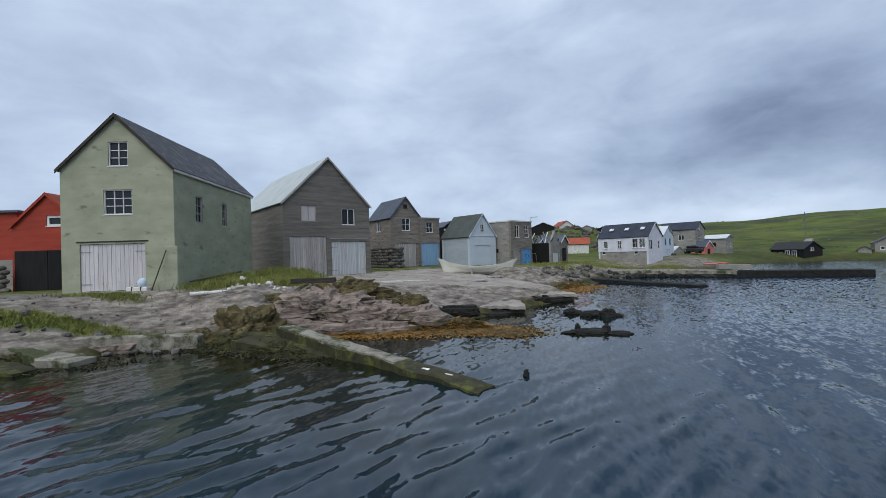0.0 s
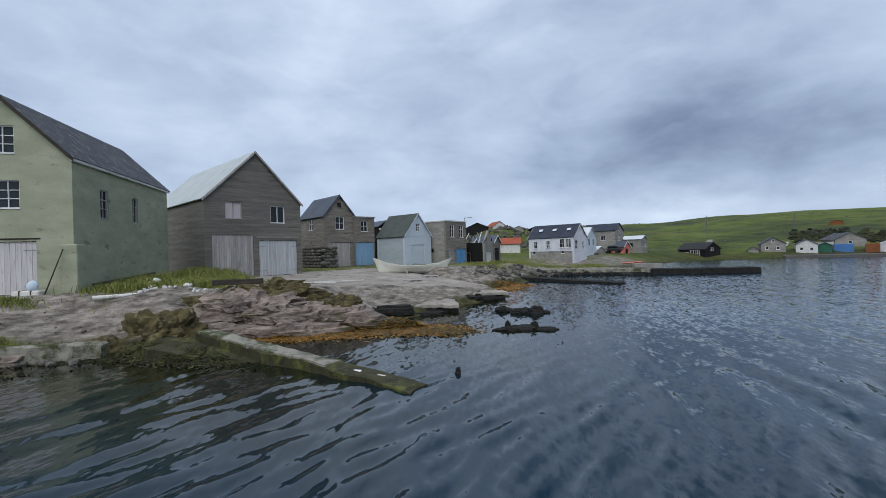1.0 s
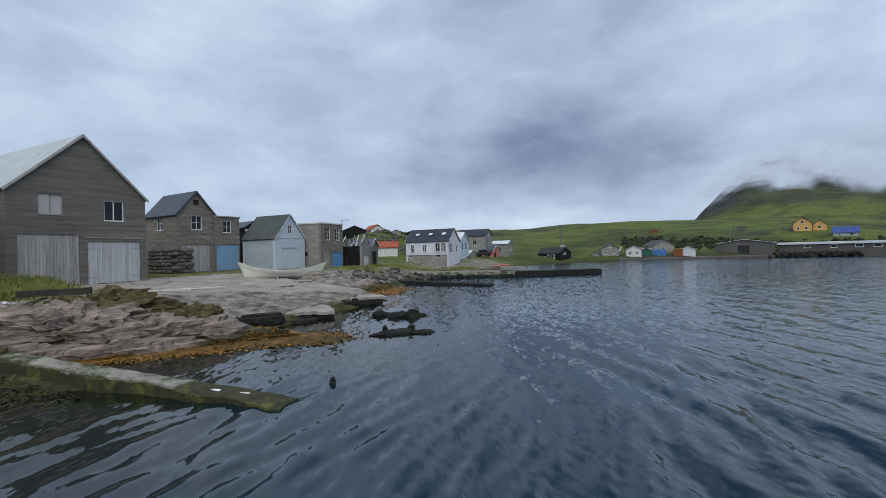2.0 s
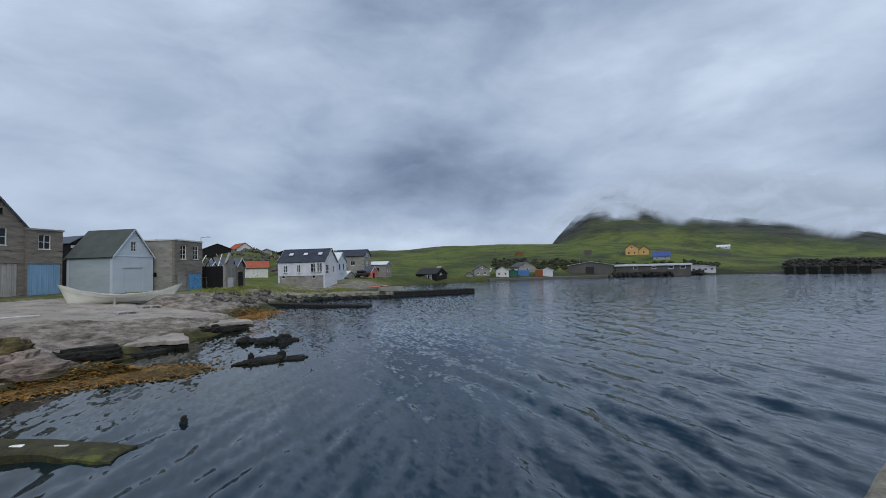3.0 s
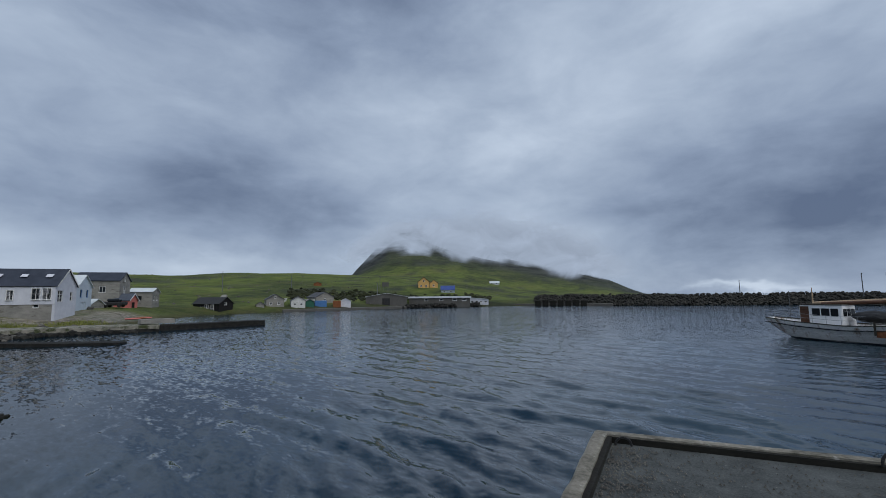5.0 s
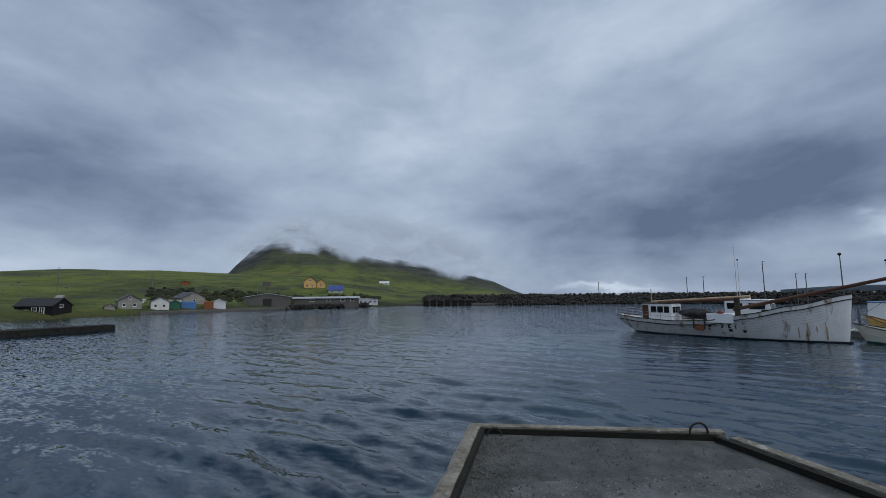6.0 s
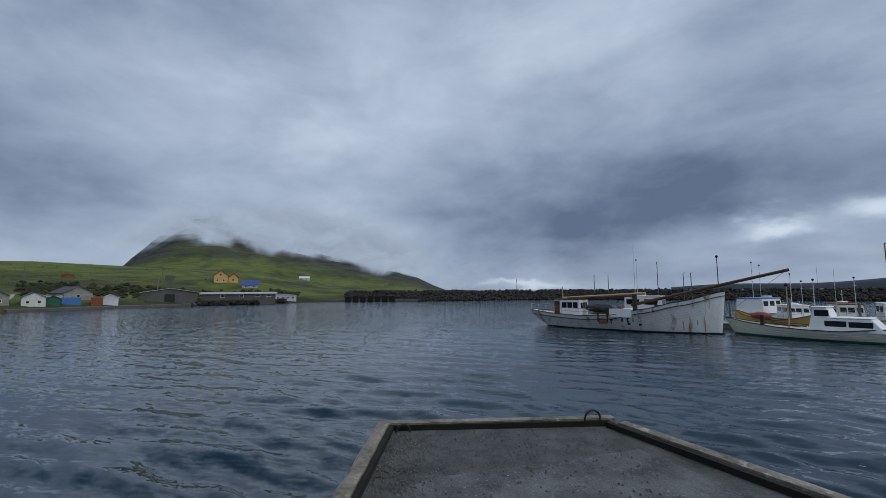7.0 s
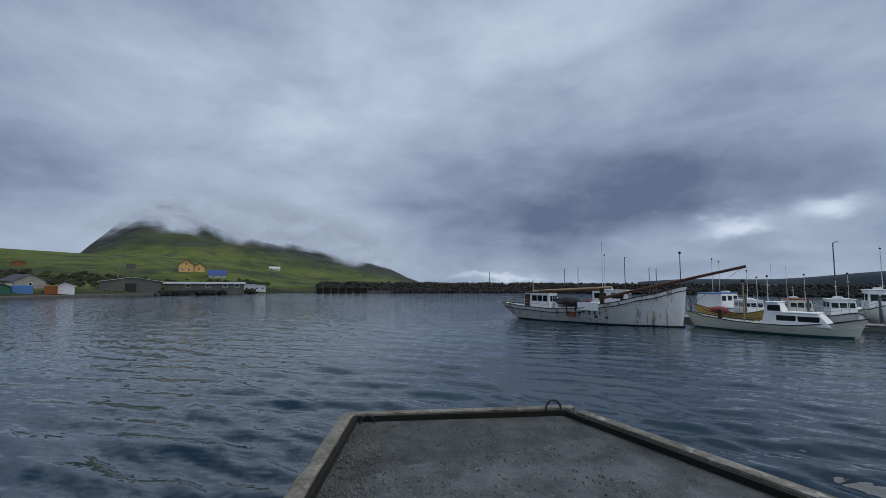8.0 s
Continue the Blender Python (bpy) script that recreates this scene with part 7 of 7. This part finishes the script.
pallet(1.9, 30.8, 20, "weathered wooden pallet lying on the slipway")
pallet(3.3, 33.4, 5, "weathered wooden pallet beside the rowing boat")
for k, (x, y, t, l) in enumerate(((-5.3, 29.6, 25, 2.2), (-4.6, 29.8, -20, 1.6), (-3.6, 30.4, 8, 2.4))):
    ob = part("loose_board", boxed(0, 0, 0, l, 0.16, 0.05, 0.008), "off_white")
    ob.matrix_basis = pose(x, y, max(gz(x, y), slip_z(x, y)) + 0.03, 0, 0, t)
    tagged(ob, "pale loose board lying before the grey boathouse", "board", "loose boards")
ob = part("pipe", tubed((0, 0, 0), (2.9, 0.2, 0.0), 0.085, 0.085, 12), "off_white", smooth=True)
ob.matrix_basis = pose(-11.6, 19.2, gz(-11.0, 19.6) + 0.09, 0, 0, 28)
tagged(ob, "pale plastic pipe lying on the grass", "pipe")
ob = part("plank", boxed(0, 0, 0, 3.2, 0.25, 0.07, 0.01), "dark_timber")
ob.matrix_basis = pose(-12.6, 21.2, gz(-12.5, 22.5) + 0.12, 0, -6, 72)
tagged(ob, "brown plank leaning along the green boathouse", "plank")
ob = part("log", rough_bar((0, 0), (2.0, 0.1), 0.28, 0.2, 0.2, 0.22, 31, 0.03), "dark_timber")
ob.matrix_basis = pose(-7.2, 19.5, gz(-6.4, 19.6) + 0.1, 0, 0, 4)
tagged(ob, "old brown driftwood log on the rock", "log")
ob = part("pole", tubed((0, 0, 0), (0.55, 0.28, 1.9), 0.025, 0.022, 7), "dark_timber")
ob.matrix_basis = pose(-13.95, 20.15, gz(-13.9, 20.1), 0, 0, 0)
tagged(ob, "dark pole leaning against the green boathouse", "pole")
crate = thing("fish_box", pose(-15.0, 19.9, gz(-14.8, 19.9), 0, 0, 5), "pale plastic fish box with a strap", "box")
part("body", boxed(0, 0, 0, 0.95, 0.5, 0.26, 0.05), "plastic_pale", crate)
for k in (0.25, 0.65):
    part("strap", boxed(k, -0.006, 0.0, k + 0.05, 0.506, 0.268), "dark_timber", crate)
jug = part("jerrycan", rock_bm((0.2, 0.12, 0.25), 501, 3, 0.12), "plastic_blue", smooth=True)
jug.matrix_basis = pose(-14.35, 20.1, gz(-14.8, 19.9) + 0.44, 0, 20, 10)
tagged(jug, "pale blue plastic can lying on the fish box", "can")
step = part("door_step", rough_bar((-17.6, 19.55), (-13.9, 19.85), 0.55, 1.80, 1.80, 0.3, 33, 0.03), "pale_concrete")
tagged(step, "worn pale concrete door step", "step")
wall_l = thing("rubble_wall", pose(-24.4, 22.9, 1.5, 0, 0, 5), "short dry wall of rounded stones", "wall")
r = random.Random(31)
for row in range(7):
    for k in range(3):
        o = mesh_part("stone", stone_meshes[r.randrange(5)], None, wall_l)
        o.matrix_basis = pose(k * 0.4 - 0.3 + (row % 2) * 0.15, 0, 0.1 + row * 0.24) @ Matrix.Diagonal((0.72, 0.8, 0.72, 1))
arm = thing("street_lamp", pose(-21.5, 25.5, 0, 0, 0, 0), "grey street lamp beside the red boathouse", "lamp")
part("shaft", tubed((-3, 3, 1.6), (-3, 3, 7.9), 0.06, 0.05, 7), "pole_grey", arm)
part("arm", tubed((-3, 3, 7.9), (-2.0, 2.6, 8.1), 0.04, 0.03, 6), "pole_grey", arm)
for k, (st, bw, l) in enumerate((((77, 76.2), (80.5, 73.4), "white boat drawn up beside the black house"), ((82.8, 70.5), (85.4, 67.9), "small white boat on the far shore"))):
    o, LQ = place_boat("rowing_boat", st, bw, l, "boats ashore")
    o.location.z = max(gz(*st), 0.3)
    hb, rl = hull_bm(LQ, 1.5, (1.0, 0.75, 0.7, 0.8, 1.1), 0.05, stern=0.7, n=14, m=5)
    part("hull", hb, "boat_white", o, smooth=True)
    part("rail", strip_bm(rl, 0.0, 0.05, 0.005), "steel", o)
car = thing("car", pose(39.0, 69.4, gz(39.0, 69.4) + 0.01, 0, 0, -50), "dark parked car beside the warehouse", "car")
part("body", boxed(0, -0.7, 0.3, 2.8, 0.7, 0.85, 0.12), "black_paint", car)
part("cabin", boxed(0.6, -0.62, 0.83, 2.1, 0.62, 1.3, 0.15), "dark_glass", car)
for x in (0.55, 2.2):
    for y in (-0.72, 0.6):
        part("wheel", tubed((x, y, 0.28), (x, y + 0.14, 0.28), 0.28, 0.28, 12), "black_paint", car)
for k in range(3):
    ob = part("kayak", rock_bm((0.75, 0.17, 0.11), 520 + k, 3, 0.1), "coral_paint" if k != 1 else "rust", smooth=True)
    x, y = 29.5 + k * 0.9, 47.5 + 0.4 * k
    ob.matrix_basis = pose(x, y, max(gz(x, y), 0.9) + 0.08, 0, 0, -25)
    tagged(ob, "orange-red plastic kayak on the pier", "kayak", "kayaks")
